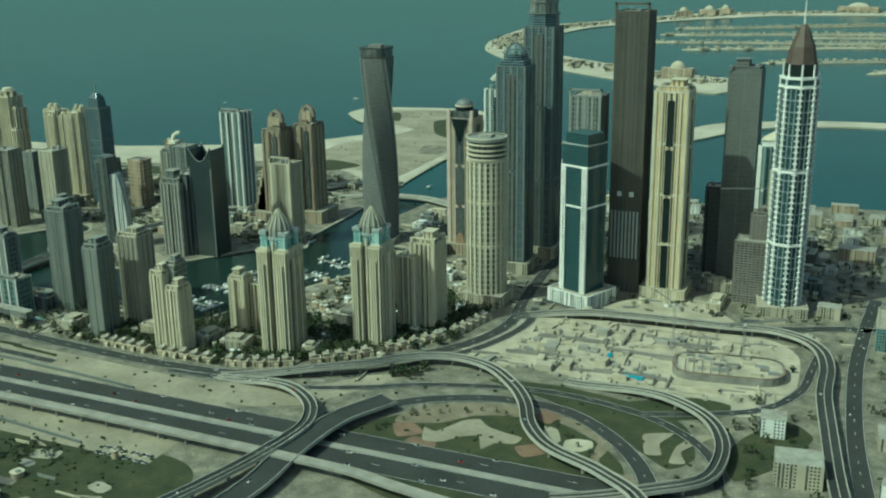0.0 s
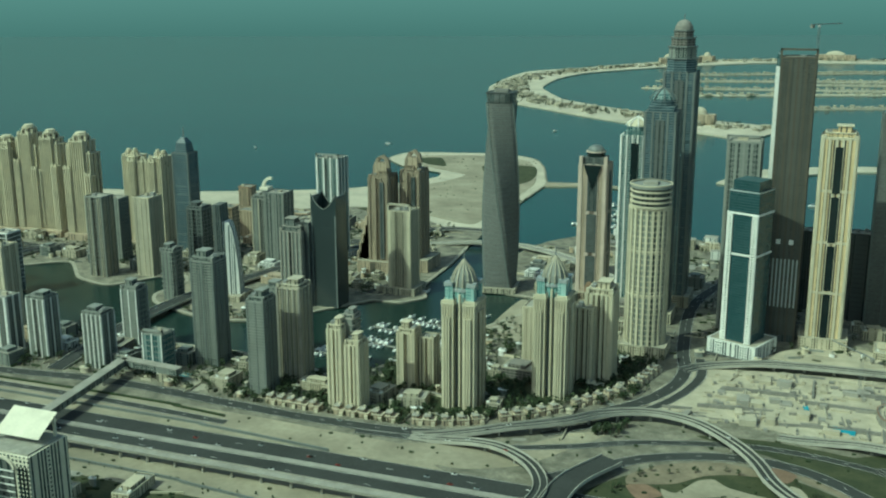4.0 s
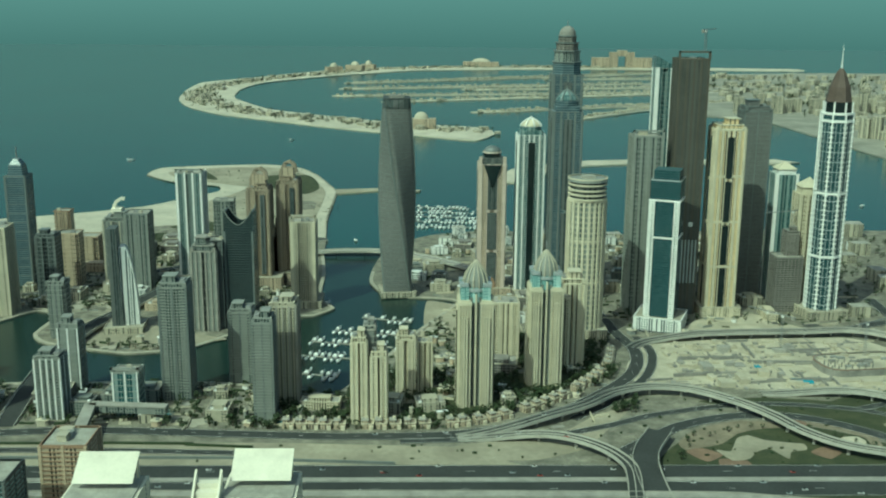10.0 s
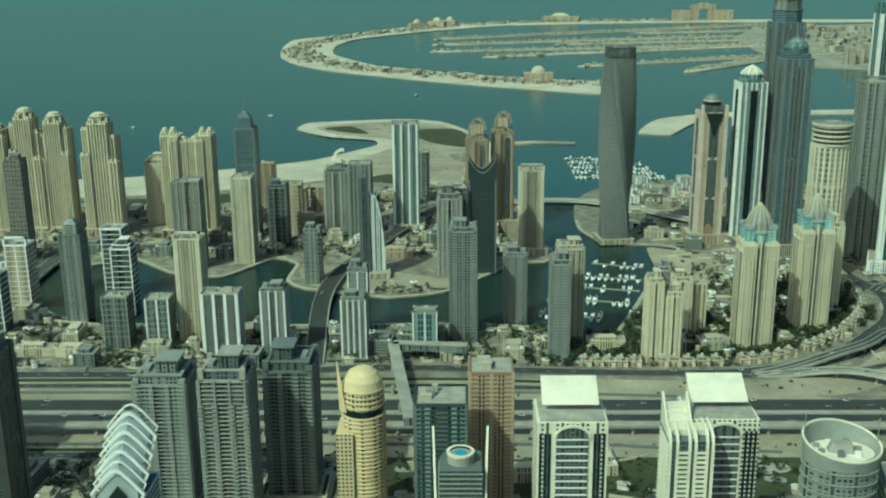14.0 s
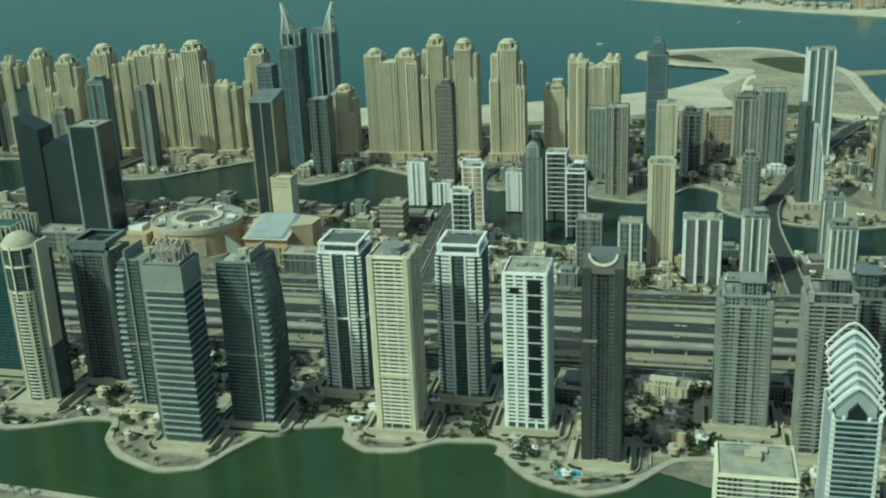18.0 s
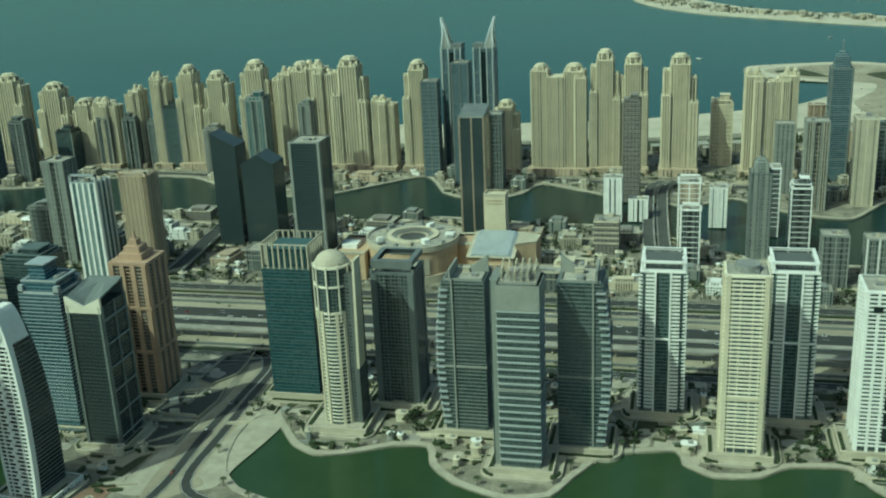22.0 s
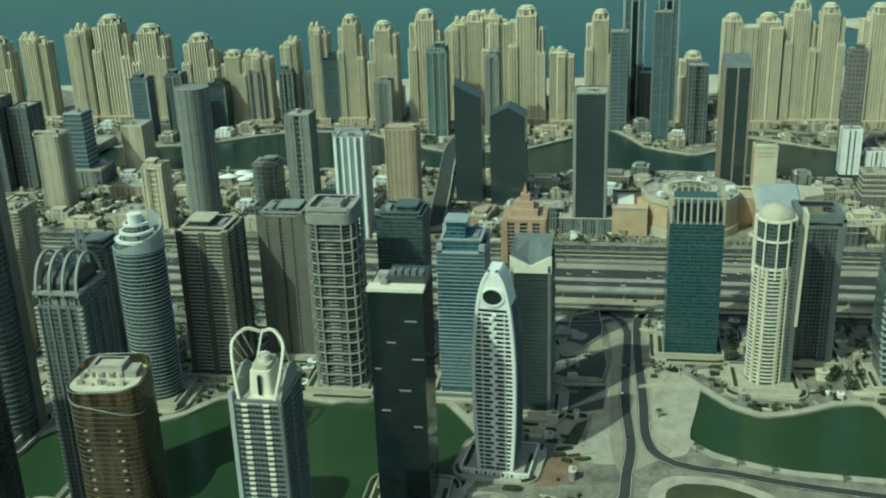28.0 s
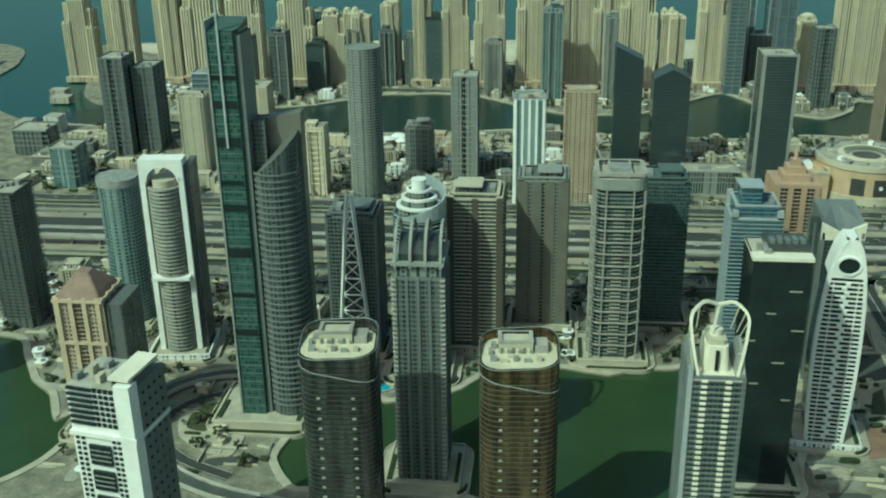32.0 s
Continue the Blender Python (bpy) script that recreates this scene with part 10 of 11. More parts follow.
grove("dense dark green trees round the villas", [(-440, -300, 448, 540, 520), (-300, -225, 470, 600, 420), (-345, -240, 540, 640, 160)], 3)
grove("scattered dark green street trees of the town", [(-1480, -440, 448, 515, 620), (-1480, -440, 524, 590, 320), (-1500, -450, 664, 740, 380), (-690, -470, 740, 900, 240), (-1500, -700, 768, 830, 200)], 4)
grove("dark green trees east of the towers", [(-240, 0, 630, 900, 220), (-20, 420, 560, 930, 900), (-60, 300, 400, 560, 260), (-330, -60, 860, 925, 80)], 5, 1.2)
grove("trees among the lake tower gardens", [(-1240, -1020, 238, 340, 190), (-980, -600, 266, 340, 260), (-700, -330, 240, 340, 130), (-1400, -1240, 160, 330, 160)], 6)
line_spots = []
r = random.Random(8)
for k in range(330):
    line_spots.append((-1330 + 3.1 * k + r.uniform(-0.8, 0.8), 448.5 + r.uniform(-0.6, 0.6), r.uniform(0.35, 0.6)))
    if k % 3 == 0:
        line_spots.append((-1330 + 3.1 * k, 350.5 + r.uniform(-1, 1), r.uniform(0.3, 0.5)))
for k in range(40):
    a = k / 40 * 5.2 + 0.3
    line_spots.append((-165 + 52 * math.cos(a) + r.uniform(-3, 3), 410 + 40 * math.sin(a) + r.uniform(-3, 3), r.uniform(0.5, 0.9)))
tagged(new("hedge_trees", tree_mesh("hedge_trees", [q for q in line_spots if road_free(q[0], q[1], 0.3)], 8)), "clipped rows of small roadside trees", "trees", kind="stuff")


def palm(label):
    root = thing("palm_tree", label, "palm tree", group="promenade palms")
    part("trunk", loft(bmesh.new(), [ring(circle(0.3, n=6), 0), ring(circle(0.2, n=6), 2.2), ring(circle(0.16, n=6), 4.4)]), BARK, root)
    bm = bmesh.new()
    for k in range(11):
        a = k * 2 * math.pi / 11
        c, s = math.cos(a), math.sin(a)
        pts = [(0.0, 4.4, 0.1), (0.9, 4.9, 0.35), (1.7, 4.6, 0.3), (2.3, 3.8, 0.05)]
        for (r0, z0, w0), (r1, z1, w1) in zip(pts, pts[1:]):
            q = [bm.verts.new(p) for p in ((r0 * c - w0 * s, r0 * s + w0 * c, z0), (r0 * c + w0 * s, r0 * s - w0 * c, z0), (r1 * c + w1 * s, r1 * s - w1 * c, z1), (r1 * c - w1 * s, r1 * s + w1 * c, z1))]
            bm.faces.new(q)
    part("crown", bm, LEAF, root)
    return root


p0 = None
r = random.Random(21)
for q in LAKES[:2]:
    for i in range(0, len(q), 3):
        a, b = Vector(q[i]), Vector(q[(i + 1) % len(q)])
        n = Vector((-(b - a).y, (b - a).x)).normalized() * out_of(q) * 4.6
        x, y = a.x + n.x, a.y + n.y
        if not free(x, y, -2.4) or r.random() < 0.3 or y < 196:
            continue
        m = pose(x, y, 0, 0, 0, r.uniform(0, 360)) @ Matrix.Scale(r.uniform(0.6, 0.95), 4)
        if p0 is None:
            p0 = palm("small green palm on the paved promenade")
            p0.location = (x, y, 0)
        else:
            copy_thing(p0, m).scale = (0.8, 0.8, 0.8)

# ---- cars ----
def car_mesh(paint):
    bm = bmesh.new()
    loft(bm, [[(-1.1, s * 0.45, 0.12), (1.1, s * 0.45, 0.12), (1.12, s * 0.45, 0.38), (0.55, s * 0.45, 0.46), (-1.0, s * 0.45, 0.46), (-1.12, s * 0.45, 0.38)] for s in (-1, 1)])
    loft(bm, [[(-0.85, s * 0.4, 0.46), (0.5, s * 0.4, 0.46), (0.22, s * 0.36, 0.72), (-0.62, s * 0.36, 0.72)] for s in (-1, 1)], mi=1)
    for x in (-0.7, 0.7):
        for s in (-1, 1):
            loft(bm, [[(x + 0.16 * math.cos(k * 1.047), s * 0.46 + e, 0.16 + 0.16 * math.sin(k * 1.047)) for k in range(6)] for e in (-0.06, 0.06)], mi=2)
    bmesh.ops.recalc_face_normals(bm, faces=bm.faces)
    return mesh_of("car", bm, (paint, GLASS_D, DARKCLAD))


CARS = [(car_mesh(CAR_W), "white car on the road"), (car_mesh(CAR_D), "dark car on the road"), (car_mesh(SILVER), "silver car on the road"), (car_mesh(CAR_R), "red car on the road")]


def put_car(x, y, z, a, k):
    me, lab = CARS[k]
    ob = new("car", me)
    ob.location, ob.rotation_euler, ob.scale = (x, y, z), (0, 0, a), (1.15, 1.15, 1.15)
    tagged(ob, lab.replace("car on", "car driving on"), "car", "cars on the roads")


r = random.Random(31)
for _ in range(105):
    y = r.choice((373.0, 376.6, 380.4, 384.2, 391.8, 395.2, 398.8, 402.2))
    put_car(r.uniform(-1350, -120), y, 0.25, 0 if y < 388 else math.pi, r.choices(range(4), (6, 2, 3, 1))[0])
for name in ("marina_road", "flyover", "flyover.001", "ring_viaduct", "lake_road", "interchange_ramp", "canal_avenue", "mall_avenue", "canal_bridge_road", "ring_road", "shore_road"):
    me = [c for c in bpy.data.objects[name].children if c.name.startswith("carriageway")][0].data
    nring = len(me.vertices) // 4
    for _ in range(14 if name == "marina_road" else 5):
        i = r.randrange(2, nring - 2)
        p = [me.vertices[4 * i + k].co for k in (2, 3)]
        q = [me.vertices[4 * i + 4 + k].co for k in (2, 3)]
        f = r.choice((0.28, 0.72))
        c, d = p[0].lerp(p[1], f), q[0].lerp(q[1], f)
        put_car(c.x, c.y, max(p[0].z, p[1].z) + 0.01, math.atan2(d.y - c.y, d.x - c.x), r.choices(range(4), (5, 2, 3, 1))[0])
# parked rows on the lots round the lake towers, too many to tell apart
spots = []
for x0, y0, n, step, a in ((-885, 283, 14, 1.5, 1.57), (-850, 330, 24, 1.5, 1.57), (-770, 325, 22, 1.5, 1.57), (-690, 322, 18, 1.5, 1.57), (-1190, 330, 30, 1.5, 1.57), (-1130, 313, 16, 1.5, 1.57), (-1010, 458, 30, 1.5, 1.57), (-1180, 505, 28, 1.5, 1.57), (-640, 500, 22, 1.5, 1.57), (-330, 340, 20, 1.5, 1.57), (-950, 420, 20, 1.5, 1.57), (-700, 455, 30, 1.5, 1.57), (-1260, 560, 30, 1.5, 1.57)):
    for k in range(n):
        if r.random() < 0.8:
            spots.append((x0 + k * step, y0 + r.uniform(-0.2, 0.2), 0.05, a))
            spots.append((x0 + k * step, y0 + 5.5 + r.uniform(-0.2, 0.2), 0.05, a))
for k, (me, lab) in enumerate(CARS[:3]):
    jm = joined(me, spots[k::3])
    jm.polygons.foreach_set("material_index", [p.material_index for p in me.polygons] * len(spots[k::3]))
    tagged(new("parked_cars", jm), "rows of parked cars on paved lots", "cars", kind="stuff")

# ---- boats ----
def boat_mesh(l, w):
    bm = bmesh.new()
    hull = [(-l / 2, -w / 2), (l * 0.15, -w / 2), (l / 2, 0), (l * 0.15, w / 2), (-l / 2, w / 2)]
    loft(bm, [ring(hull, -0.3, 0.85), ring(hull, 0.9)])
    box(bm, -l * 0.32, l * 0.12, -w * 0.32, w * 0.32, 0.9, 1.7)
    box(bm, -l * 0.22, l * 0.02, -w * 0.26, w * 0.26, 1.7, 2.2, 1)
    return mesh_of("motor_yacht", bm, (WHITE, GLASS_D))


BOATS = [boat_mesh(8, 2.6), boat_mesh(11, 3.2), boat_mesh(5.5, 2.0)]


def put_boat(x, y, a, k):
    ob = new("motor_yacht", BOATS[k])
    ob.location, ob.rotation_euler = (x, y, -0.85), (0, 0, a)
    tagged(ob, "white motor yacht moored at a pontoon", "boat", "moored yachts")


def pontoon(x0, y0, x1, y1):
    d = Vector((x1 - x0, y1 - y0, 0))
    n = Vector((-d.y, d.x, 0)).normalized()
    ln = [Vector((x0, y0, -0.8)), Vector(((x0 + x1) / 2, (y0 + y1) / 2, -0.8)), Vector((x1, y1, -0.8))]
    tagged(new("pontoon", mesh_of("pontoon", ribbon(ln, -0.9, 0.9, -0.1, 0.35), CONCRETE)), "narrow grey floating pontoon in the water", "pontoon", "pontoons")
    k = int(d.length / 4.2)
    for i in range(k):
        for s in (-1, 1):
            if r.random() < 0.72:
                c = Vector((x0, y0, 0)) + d * (i + 0.5) / k + n * s * 5.6
                put_boat(c.x, c.y, math.atan2(n.y, n.x) + (0 if s > 0 else math.pi), r.choice((0, 0, 1, 2)))


pontoon(-362, 610, -410, 622)
pontoon(-368, 585, -424, 598)
pontoon(-378, 560, -432, 570)
pontoon(-356, 640, -392, 652)
pontoon(-400, 530, -440, 540)
for i in range(5):
    pontoon(-280 - 4 * i, 958 + 24 * i, -372, 964 + 26 * i)
for x, y, a in ((-420, 690, 1.4), (-412, 900, 1.7), (-150, 1130, 0.3), (60, 1180, 2.0), (150, 1080, 0.8), (-700, 2000, 0.4), (-760, 1400, 0.3), (-930, 1300, 2.2), (-560, 1620, 1.0), (40, 1300, 0.2)):
    put_boat(x, y, a, 1)

# ---- the building site ----
r = random.Random(41)
site = thing("site_slab", "low concrete raft with rust-red edges on the building site", "building site", -72, 545, 0, 8)
part("raft", prism(rounded(58, 30, 11, 4), 0, 4), SITESAND, site)
part("edge_wall", frame_of(rounded(58, 30, 11, 4), 0, 4.8, 1.02, 0.97), RAWCON, site)
part("red_edge", frame_of(rounded(58, 30, 11, 4), 4.4, 4.9, 1.024, 1.0), REDSAND, site)
for k in range(30):
    u, v = r.uniform(-25, 25), r.uniform(-12, 12)
    part("formwork", box(bmesh.new(), u - r.uniform(1, 4), u + r.uniform(1, 4), v - 1.2, v + 1.2, 4, 4 + r.uniform(0.4, 2.0)), r.choice((RAWCON, BEIGE, SITESAND, PLANT)), site)
cols = bmesh.new()
for i in range(7):
    for j in range(3):
        box(cols, -27 + 4.5 * i - 0.3, -27 + 4.5 * i + 0.3, -12 + 4.8 * j - 0.3, -12 + 4.8 * j + 0.3, 4, 7)
tagged(part("column", cols, RAWCON, site), kind="stuff")
for k in range(58):
    x, y = r.uniform(-212, -48), r.uniform(505, 596)
    if not road_free(x, y, 4) or abs(x + 72) < 36 and abs(y - 545) < 22:
        continue
    w, d, h = r.uniform(3, 12), r.uniform(2.5, 7), r.choice((1.2, 2.4, 2.4, 3.4))
    bm = cbox(w, d, 0, h)
    m = r.choice((WHITE, BEIGE, CONCRETE, CONCRETE, SITESAND, SITESAND, POOL) if k % 9 == 0 else (BEIGE, CONCRETE, SITESAND, SITESAND))
    ob = tagged(new("site_hut", mesh_of("site_hut", bm, m)), "low hut or stack of material on the building site", "site hut", "site huts")
    ob.location, ob.rotation_euler = (x, y, 0.1), (0, 0, r.uniform(-0.2, 0.2) + r.choice((0, 1.57)))
for x, y, w, d, a in ((-165, 560, 40, 1.2, 3), (-120, 552, 44, 1.0, -2), (-135, 575, 1.2, 26, 0), (-100, 575, 34, 1.2, 4), (-180, 530, 30, 1.0, 8), (-120, 520, 40, 1.0, 2)):
    ob = tagged(new("site_wall", mesh_of("site_wall", cbox(w, d, 0, 2.2), RAWCON)), "low raw concrete wall on the building site", "wall", "site walls")
    ob.location, ob.rotation_euler = (x, y, 0), (0, 0, radians(a))


def crane(x, y, h, a, z=0.0):
    root = thing("tower_crane", "thin grey tower crane", "crane", x, y, z, a, "tower cranes")
    bm = bmesh.new()
    for sx in (-0.6, 0.6):
        for sy in (-0.6, 0.6):
            beam(bm, (sx, sy, 0), (sx, sy, h), 0.18)
    tagged(part("mast", bm, STEEL, root), kind="stuff")
    part("jib", box(bmesh.new(), -0.3, 26, -0.3, 0.3, h, h + 0.6), STEEL, root)
    part("counter_jib", box(bmesh.new(), -9, -0.3, -0.4, 0.4, h, h + 0.6), STEEL, root)
    part("cab", cbox(1.4, 1.4, h - 1.6, h), WHITE, root)
    part("counterweight", box(bmesh.new(), -9, -6.5, -0.8, 0.8, h - 1.8, h), RAWCON, root)


crane(-66, 556, 26, 30)
crane(-110, 585, 22, 130)
crane(-150, 672, 14, 60, 190)
crane(-76, 676, 12, 200, 62)
# ---- blocks on the far island ----
vs, fs = [], []
r = random.Random(51)


def far_box(x, y, w, d, h, a=0.0):
    b = len(vs)
    c, s = math.cos(a), math.sin(a)
    for z in (0.4, h):
        vs.extend((x + c * u - s * v, y + s * u + c * v, z) for u, v in ((-w, -d), (w, -d), (w, d), (-w, d)))
    fs.extend(tuple(b + i for i in q) for q in ((4, 5, 6, 7), (0, 1, 5, 4), (1, 2, 6, 5), (2, 3, 7, 6), (3, 0, 4, 7)))


for a, b in (((-545, 2783), (240, 3180)), ((-545, 2408), (330, 2570)), ((-425, 2268), (460, 2600)), ((-235, 2062), (380, 2330)), ((-45, 1950), (330, 2380)), ((-545, 2605), (270, 2840)), ((-285, 2908), (560, 3330)), ((-235, 2603), (580, 2750)), ((10, 2962), (780, 3100))):
    L = math.hypot(b[0] - a[0], b[1] - a[1])
    for k in range(int(L / 13)):
        f = k * 13 / L
        far_box(a[0] + (b[0] - a[0]) * f + r.uniform(-4, 4), a[1] + (b[1] - a[1]) * f + r.choice((-9, 9)) + r.uniform(-3, 3), r.uniform(3, 5), r.uniform(3, 5), r.uniform(3, 6))
arc = smooth_line([(-250, 1730, 0), (-450, 1830, 0), (-700, 2040, 0), (-845, 2300, 0), (-870, 2600, 0), (-800, 2870, 0), (-640, 3130, 0), (-460, 3360, 0), (-150, 3490, 0), (300, 3500, 0)], 14)
for q in arc:
    for _ in range(2):
        if r.random() < 0.75:
            far_box(q.x + r.uniform(-32, 32), q.y + r.uniform(-32, 32), r.uniform(3, 12), r.uniform(3, 8), r.uniform(2.5, 8), r.uniform(0, 3))
for _ in range(420):
    x, y = r.uniform(360, 1500), r.uniform(1250, 3100)
    if y > 2100 - 0.4 * (x - 300) or x > 420:
        far_box(x, y, r.uniform(5, 18), r.uniform(5, 14), r.uniform(5, 16), r.uniform(0, 3))
for k in range(34):  # apartment rows behind the bay's beach
    far_box(395 + 24 * (k % 17) + r.uniform(-4, 4), 1560 - 20 * (k % 17) + 120 * (k // 17) + r.uniform(-8, 8), 8.5, 7, r.uniform(26, 40) + 10 * (k % 5 == 0), -0.7)
for k in range(14):
    far_box(300 + 26 * k, 2060 + 20 * (k % 3), 10, 8, r.uniform(22, 40))
me = bpy.data.meshes.new("island_block")
me.from_pydata(vs, [], fs)
me.materials.append(F_BEIGE)
far_spots = []
for _ in range(900):
    x, y = r.uniform(360, 1300), r.uniform(1300, 3000)
    if x > 400 + max(0, 1500 - y) * 0.8:
        far_spots.append((x, y, r.uniform(1.6, 3.4)))
for q in arc:
    for _ in range(3):
        far_spots.append((q.x + r.uniform(-40, 40), q.y + r.uniform(-40, 40), r.uniform(1.0, 2.0)))
tagged(new("island_trees", tree_mesh("island_trees", far_spots, 52)), "scattered dark trees on the far island", "trees", kind="stuff")
tagged(new("island_blocks", me), "many low beige blocks on the far island", "buildings", kind="stuff")
hotel = thing("arched_hotel", "distant pale hotel with two wings and a central arch", "hotel", 330, 3520, 0)
for s in (-1, 1):
    part("wing", box(bmesh.new(), s * 60 - 42, s * 60 + 42, -10, 10, 0, 34), F_TAN, hotel)
    part("shoulder", box(bmesh.new(), s * 28 - 14, s * 28 + 14, -11, 11, 0, 52), F_TAN, hotel)
part("bridge", box(bmesh.new(), -16, 16, -9, 9, 38, 58), F_TAN, hotel)
for x, y, w in ((-150, 3500, 60), (-560, 3270, 30), (-620, 3190, 26), (-520, 3320, 22), (-350, 1775, 26)):
    b = thing("island_hotel", "low pale resort block on the crescent island", "hotel", x, y, 0, r.uniform(-30, 30), "island hotels")
    part("wing", cbox(w * 2, 22, 0, 18), F_TAN, b)
    part("dome_roof", loft(bmesh.new(), [ring(circle(w * 0.5 * math.cos(t), 9 * math.cos(t), 16), 18 + 12 * math.sin(t)) for t in (0, 0.5, 1.0, 1.4)]), BEIGE, b)
# ---- grounds of the lake towers: paving, gardens, pools ----
r = random.Random(61)
for x, y, w, d in ((-745, 285, 34, 10), (-880, 280, 14, 20), (-660, 290, 12, 18), (-1125, 262, 16, 10), (-1155, 300, 24, 10), (-790, 290, 10, 10), (-1250, 232, 18, 10), (-575, 255, 14, 12), (-720, 330, 30, 6), (-1060, 322, 26, 6)):
    sheet("garden_lawn", [(x - w / 2, y - d / 2), (x + w / 2, y - d / 2), (x + w / 2, y + d / 2), (x - w / 2, y + d / 2)], GRASS, 0.2, "small clipped lawn between tower podiums", "lawn")
for x, y, rx, ry in ((-676, 246, 5, 4), (-420, 456, 8, 3), (-1165, 300, 4, 3), (-1205, 220, 6, 3), (-490, 470, 5, 3)):
    p = thing("swimming_pool", "bright blue swimming pool with a pale rim", "swimming pool", x, y, 0.2, 0, "swimming pools")
    part("rim", frame_of(circle(rx, ry, 24), 0, 0.5, 1.15, 0.97), PAVING, p)
    part("water", prism(circle(rx, ry, 24), 0.05, 0.38), POOL, p)
for k in range(60):
    x, y = r.uniform(-1230, -600), r.uniform(240, 338)
    if free(x, y, 2.2):
        take(x, y, 2.6)
        w, d, h = r.uniform(1.5, 5), r.uniform(1.5, 4), r.uniform(0.6, 2.6)
        ob = tagged(new("garden_pavilion", mesh_of("garden_pavilion", cbox(w, d, 0, h), r.choice((BEIGE, CREAM, CONCRETE, WHITE, PLANT)))), "small flat pavilion in a tower garden", "pavilion", "garden pavilions")
        ob.location, ob.rotation_euler = (x, y, 0), (0, 0, r.uniform(0, 1.5))

# ---- small ground works: beds, slabs, low walls, kiosks ----
def scatter(name, label, category, mats, zones, seed, gap, make):
    """Many small pieces of one kind, joined, set clear of towers, water and roads."""
    r = random.Random(seed)
    vs, fs, mi = [], [], []
    for x0, x1, y0, y1, n in zones:
        k = tries = 0
        while k < n and tries < n * 4:
            tries += 1
            x, y = r.uniform(x0, x1), r.uniform(y0, y1)
            if not free(x, y, gap):
                continue
            k += 1
            a = r.choice((0, 0, 1.571, 0.3, -0.25)) + r.uniform(-0.06, 0.06)
            c, s = math.cos(a), math.sin(a)
            for w, d, z0, z1, ox, oy, m in make(r):
                b = len(vs)
                for z in (z0, z1):
                    vs += [(x + c * (ox + u * w / 2) - s * (oy + v * d / 2), y + s * (ox + u * w / 2) + c * (oy + v * d / 2), z) for u, v in ((-1, -0.6), (-0.6, -1), (0.6, -1), (1, -0.6), (1, 0.6), (0.6, 1), (-0.6, 1), (-1, 0.6))]
                fs.append(tuple(b + 8 + i for i in range(8)))
                mi.append(m)
                for i in range(8):
                    fs.append((b + i, b + (i + 1) % 8, b + 8 + (i + 1) % 8, b + 8 + i))
                    mi.append(m)
    me = bpy.data.meshes.new(name)
    me.from_pydata(vs, [], fs)
    for m in mats:
        me.materials.append(m)
    me.polygons.foreach_set("material_index", mi)
    tagged(new(name, me), label, category, kind="stuff")


TOWN = [(-1480, -420, 446, 520, 1.0), (-1480, -440, 522, 592, 0.7), (-1500, -450, 664, 740, 0.7), (-700, -460, 740, 900, 0.35), (-420, -240, 450, 620, 0.35), (-370, -220, 600, 860, 0.3), (-230, -10, 600, 900, 0.4), (-1500, -690, 766, 830, 0.4)]
LAKESIDE = [(-1420, -1000, 150, 340, 0.8), (-980, -560, 240, 340, 0.8), (-700, -300, 150, 340, 0.5)]


def many(zones, n):
    return [(a, b, c, d, int(n * f)) for a, b, c, d, f in zones]


scatter("paving_slabs", "pale paved yards and terraces between the towers", "paving", (PAVING, CONCRETE, TARMAC, SAND), many(TOWN, 190) + many(LAKESIDE, 200), 61, 1.5, lambda r: [(r.uniform(4, 15), r.uniform(3, 9), 0.0, r.uniform(0.14, 0.24), 0, 0, r.choice((0, 0, 1, 2, 3)))])
scatter("planting_beds", "dark green hedges and shrub beds", "hedges", (HEDGE, GRASS, LEAF), many(TOWN, 330) + many(LAKESIDE, 330), 62, 0.6, lambda r: [(r.uniform(1.2, 7), r.uniform(0.8, 2.2), 0.0, r.uniform(0.5, 1.5), 0, 0, r.choice((0, 0, 1, 2)))])
scatter("garden_walls", "low pale garden walls", "walls", (BEIGE, CREAM, MIDGREY), many(TOWN, 200) + many(LAKESIDE, 190), 63, 0.6, lambda r: [(r.uniform(4, 16), 0.4, 0.0, r.uniform(0.8, 1.6), 0, 0, r.choice((0, 1, 2)))])
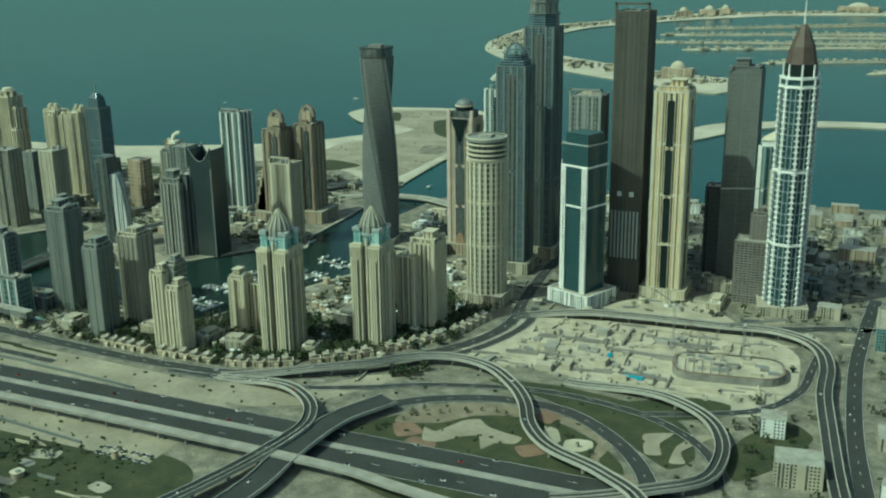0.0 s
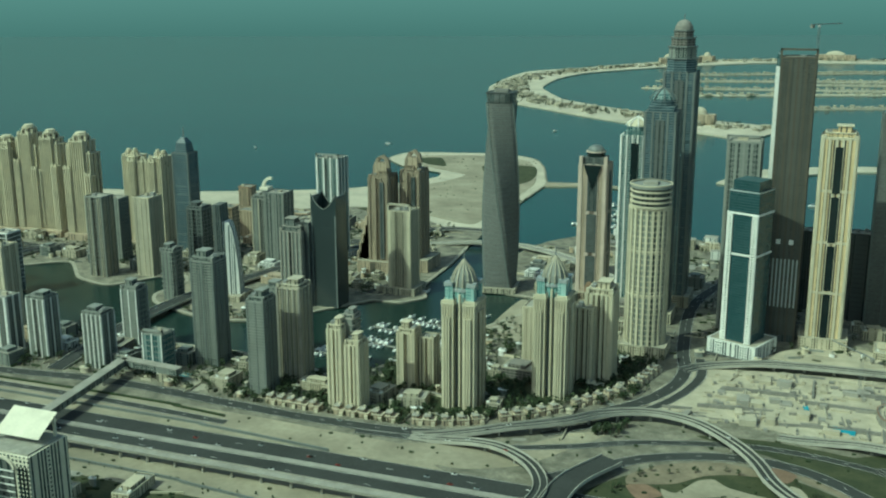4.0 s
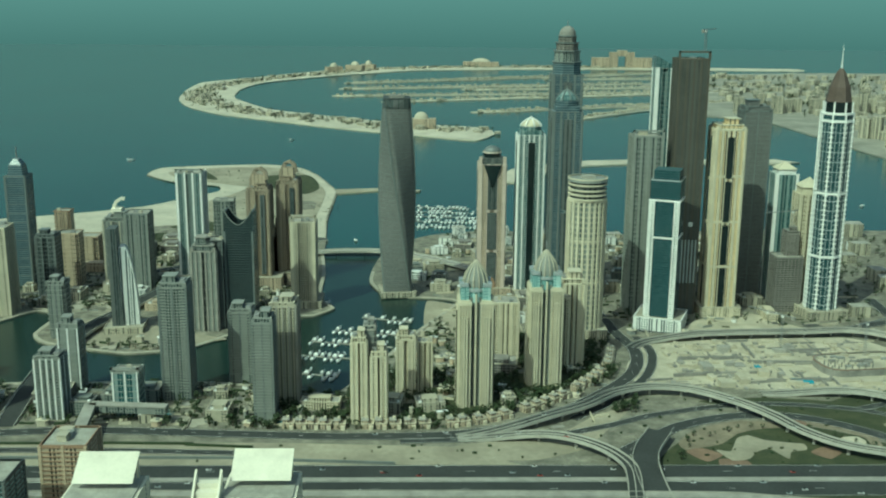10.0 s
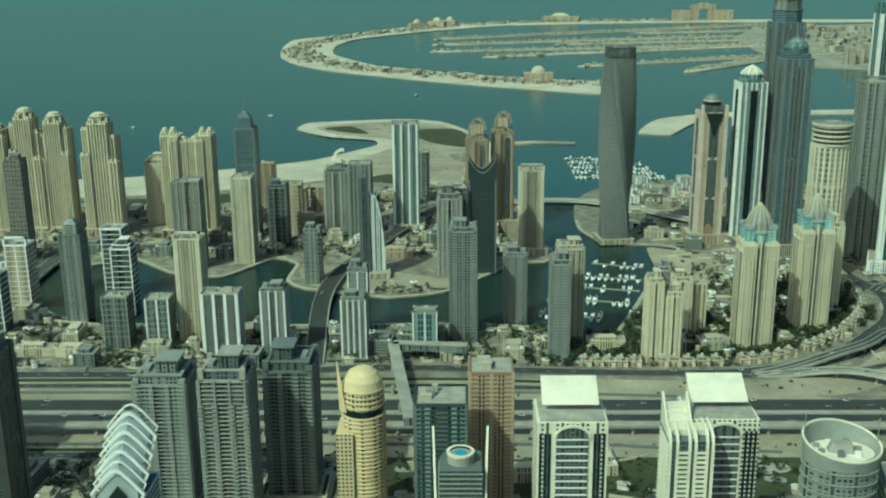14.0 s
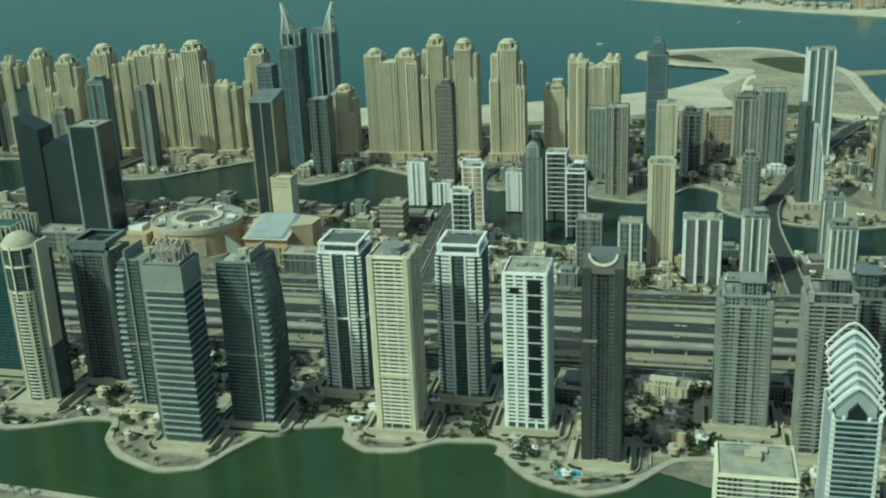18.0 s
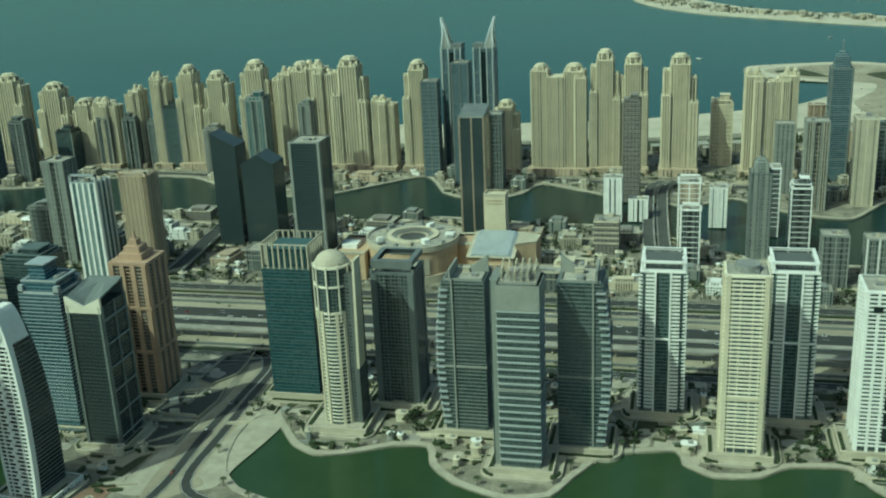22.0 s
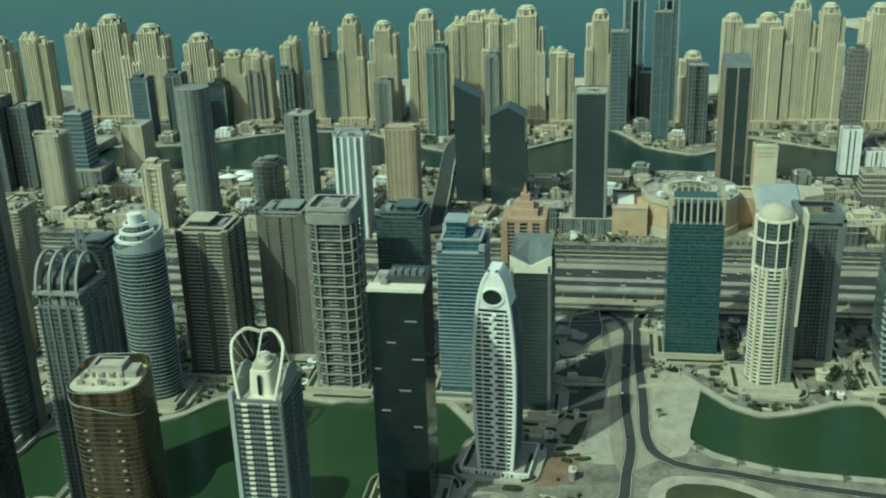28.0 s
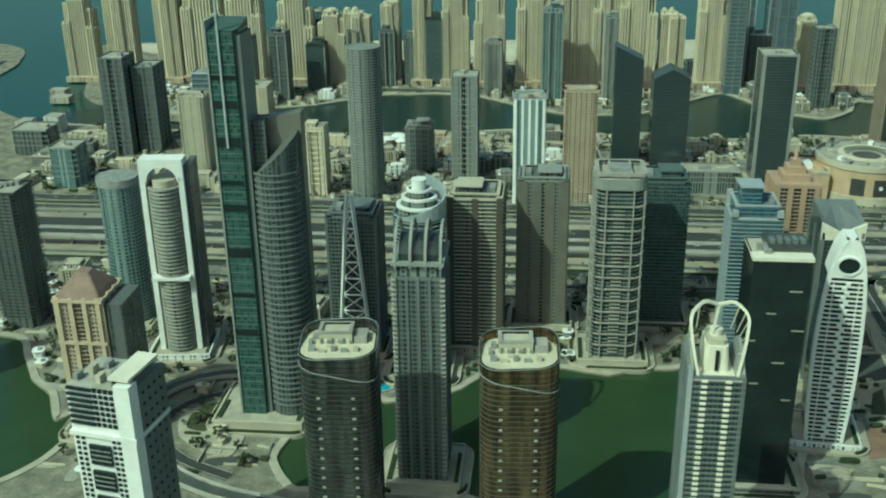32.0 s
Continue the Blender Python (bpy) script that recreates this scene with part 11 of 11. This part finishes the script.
scatter("kiosks", "small pale kiosks and canopies", "kiosks", (WHITE, BEIGE, CREAM, MIDGREY, TAN), many(TOWN, 120) + many(LAKESIDE, 90), 64, 1.6, lambda r: (lambda w, d, h, m: [(w, d, 0.0, h, 0, 0, m), (w * 1.2, d * 1.2, h, h + 0.3, 0, 0, r.randrange(3)), (w * 0.4, d * 0.4, h + 0.3, h + 1.0, w * 0.15, 0, 3)])(r.uniform(2, 6), r.uniform(2, 5), r.uniform(2, 4.5), r.randrange(5)))
scatter("scrub", "low dry scrub on bare ground", "scrub", (HEDGE, GRASS), [(-1900, -300, 407, 431, 60), (-1900, -300, 340, 366, 110), (-330, -60, 405, 500, 70), (-560, -300, 260, 345, 420), (-600, -440, 900, 1180, 90), (-680, -500, 1200, 1330, 60)], 65, 0.3, lambda r: [(r.uniform(0.6, 2.6), r.uniform(0.5, 1.8), 0.0, r.uniform(0.4, 1.1), 0, 0, r.randrange(2))])
# clutter of the building site
r = random.Random(66)
vs, fs, mi = [], [], []
for k in range(420):
    x, y = r.uniform(-214, -44), r.uniform(504, 598)
    if not road_free(x, y, 1.5) or abs(x + 72) < 33 and abs(y - 545) < 18:
        continue
    long, h, a = r.random() < 0.4, r.uniform(0.3, 1.8), r.choice((0.1, 1.67)) + r.uniform(-0.1, 0.1)
    w, d = (r.uniform(6, 18), r.uniform(0.4, 0.9)) if long else (r.uniform(0.8, 4), r.uniform(0.8, 3))
    c, s, b = math.cos(a), math.sin(a), len(vs)
    for z in (0.05, h):
        vs += [(x + c * u * w / 2 - s * v * d / 2, y + s * u * w / 2 + c * v * d / 2, z) for u, v in ((-1, -1), (1, -1), (1, 1), (-1, 1))]
    for q in ((4, 5, 6, 7), (0, 1, 5, 4), (1, 2, 6, 5), (2, 3, 7, 6), (3, 0, 4, 7)):
        fs.append(tuple(b + i for i in q))
    mi += [r.choice((0, 0, 1, 2, 3, 4))] * 5
me = bpy.data.meshes.new("site_clutter")
me.from_pydata(vs, [], fs)
for m in (RAWCON, BEIGE, SITESAND, CONCRETE, SITESAND):
    me.materials.append(m)
me.polygons.foreach_set("material_index", mi)
tagged(new("site_clutter", me), "stacks, trench edges and formwork on the building site", "building material", kind="stuff")
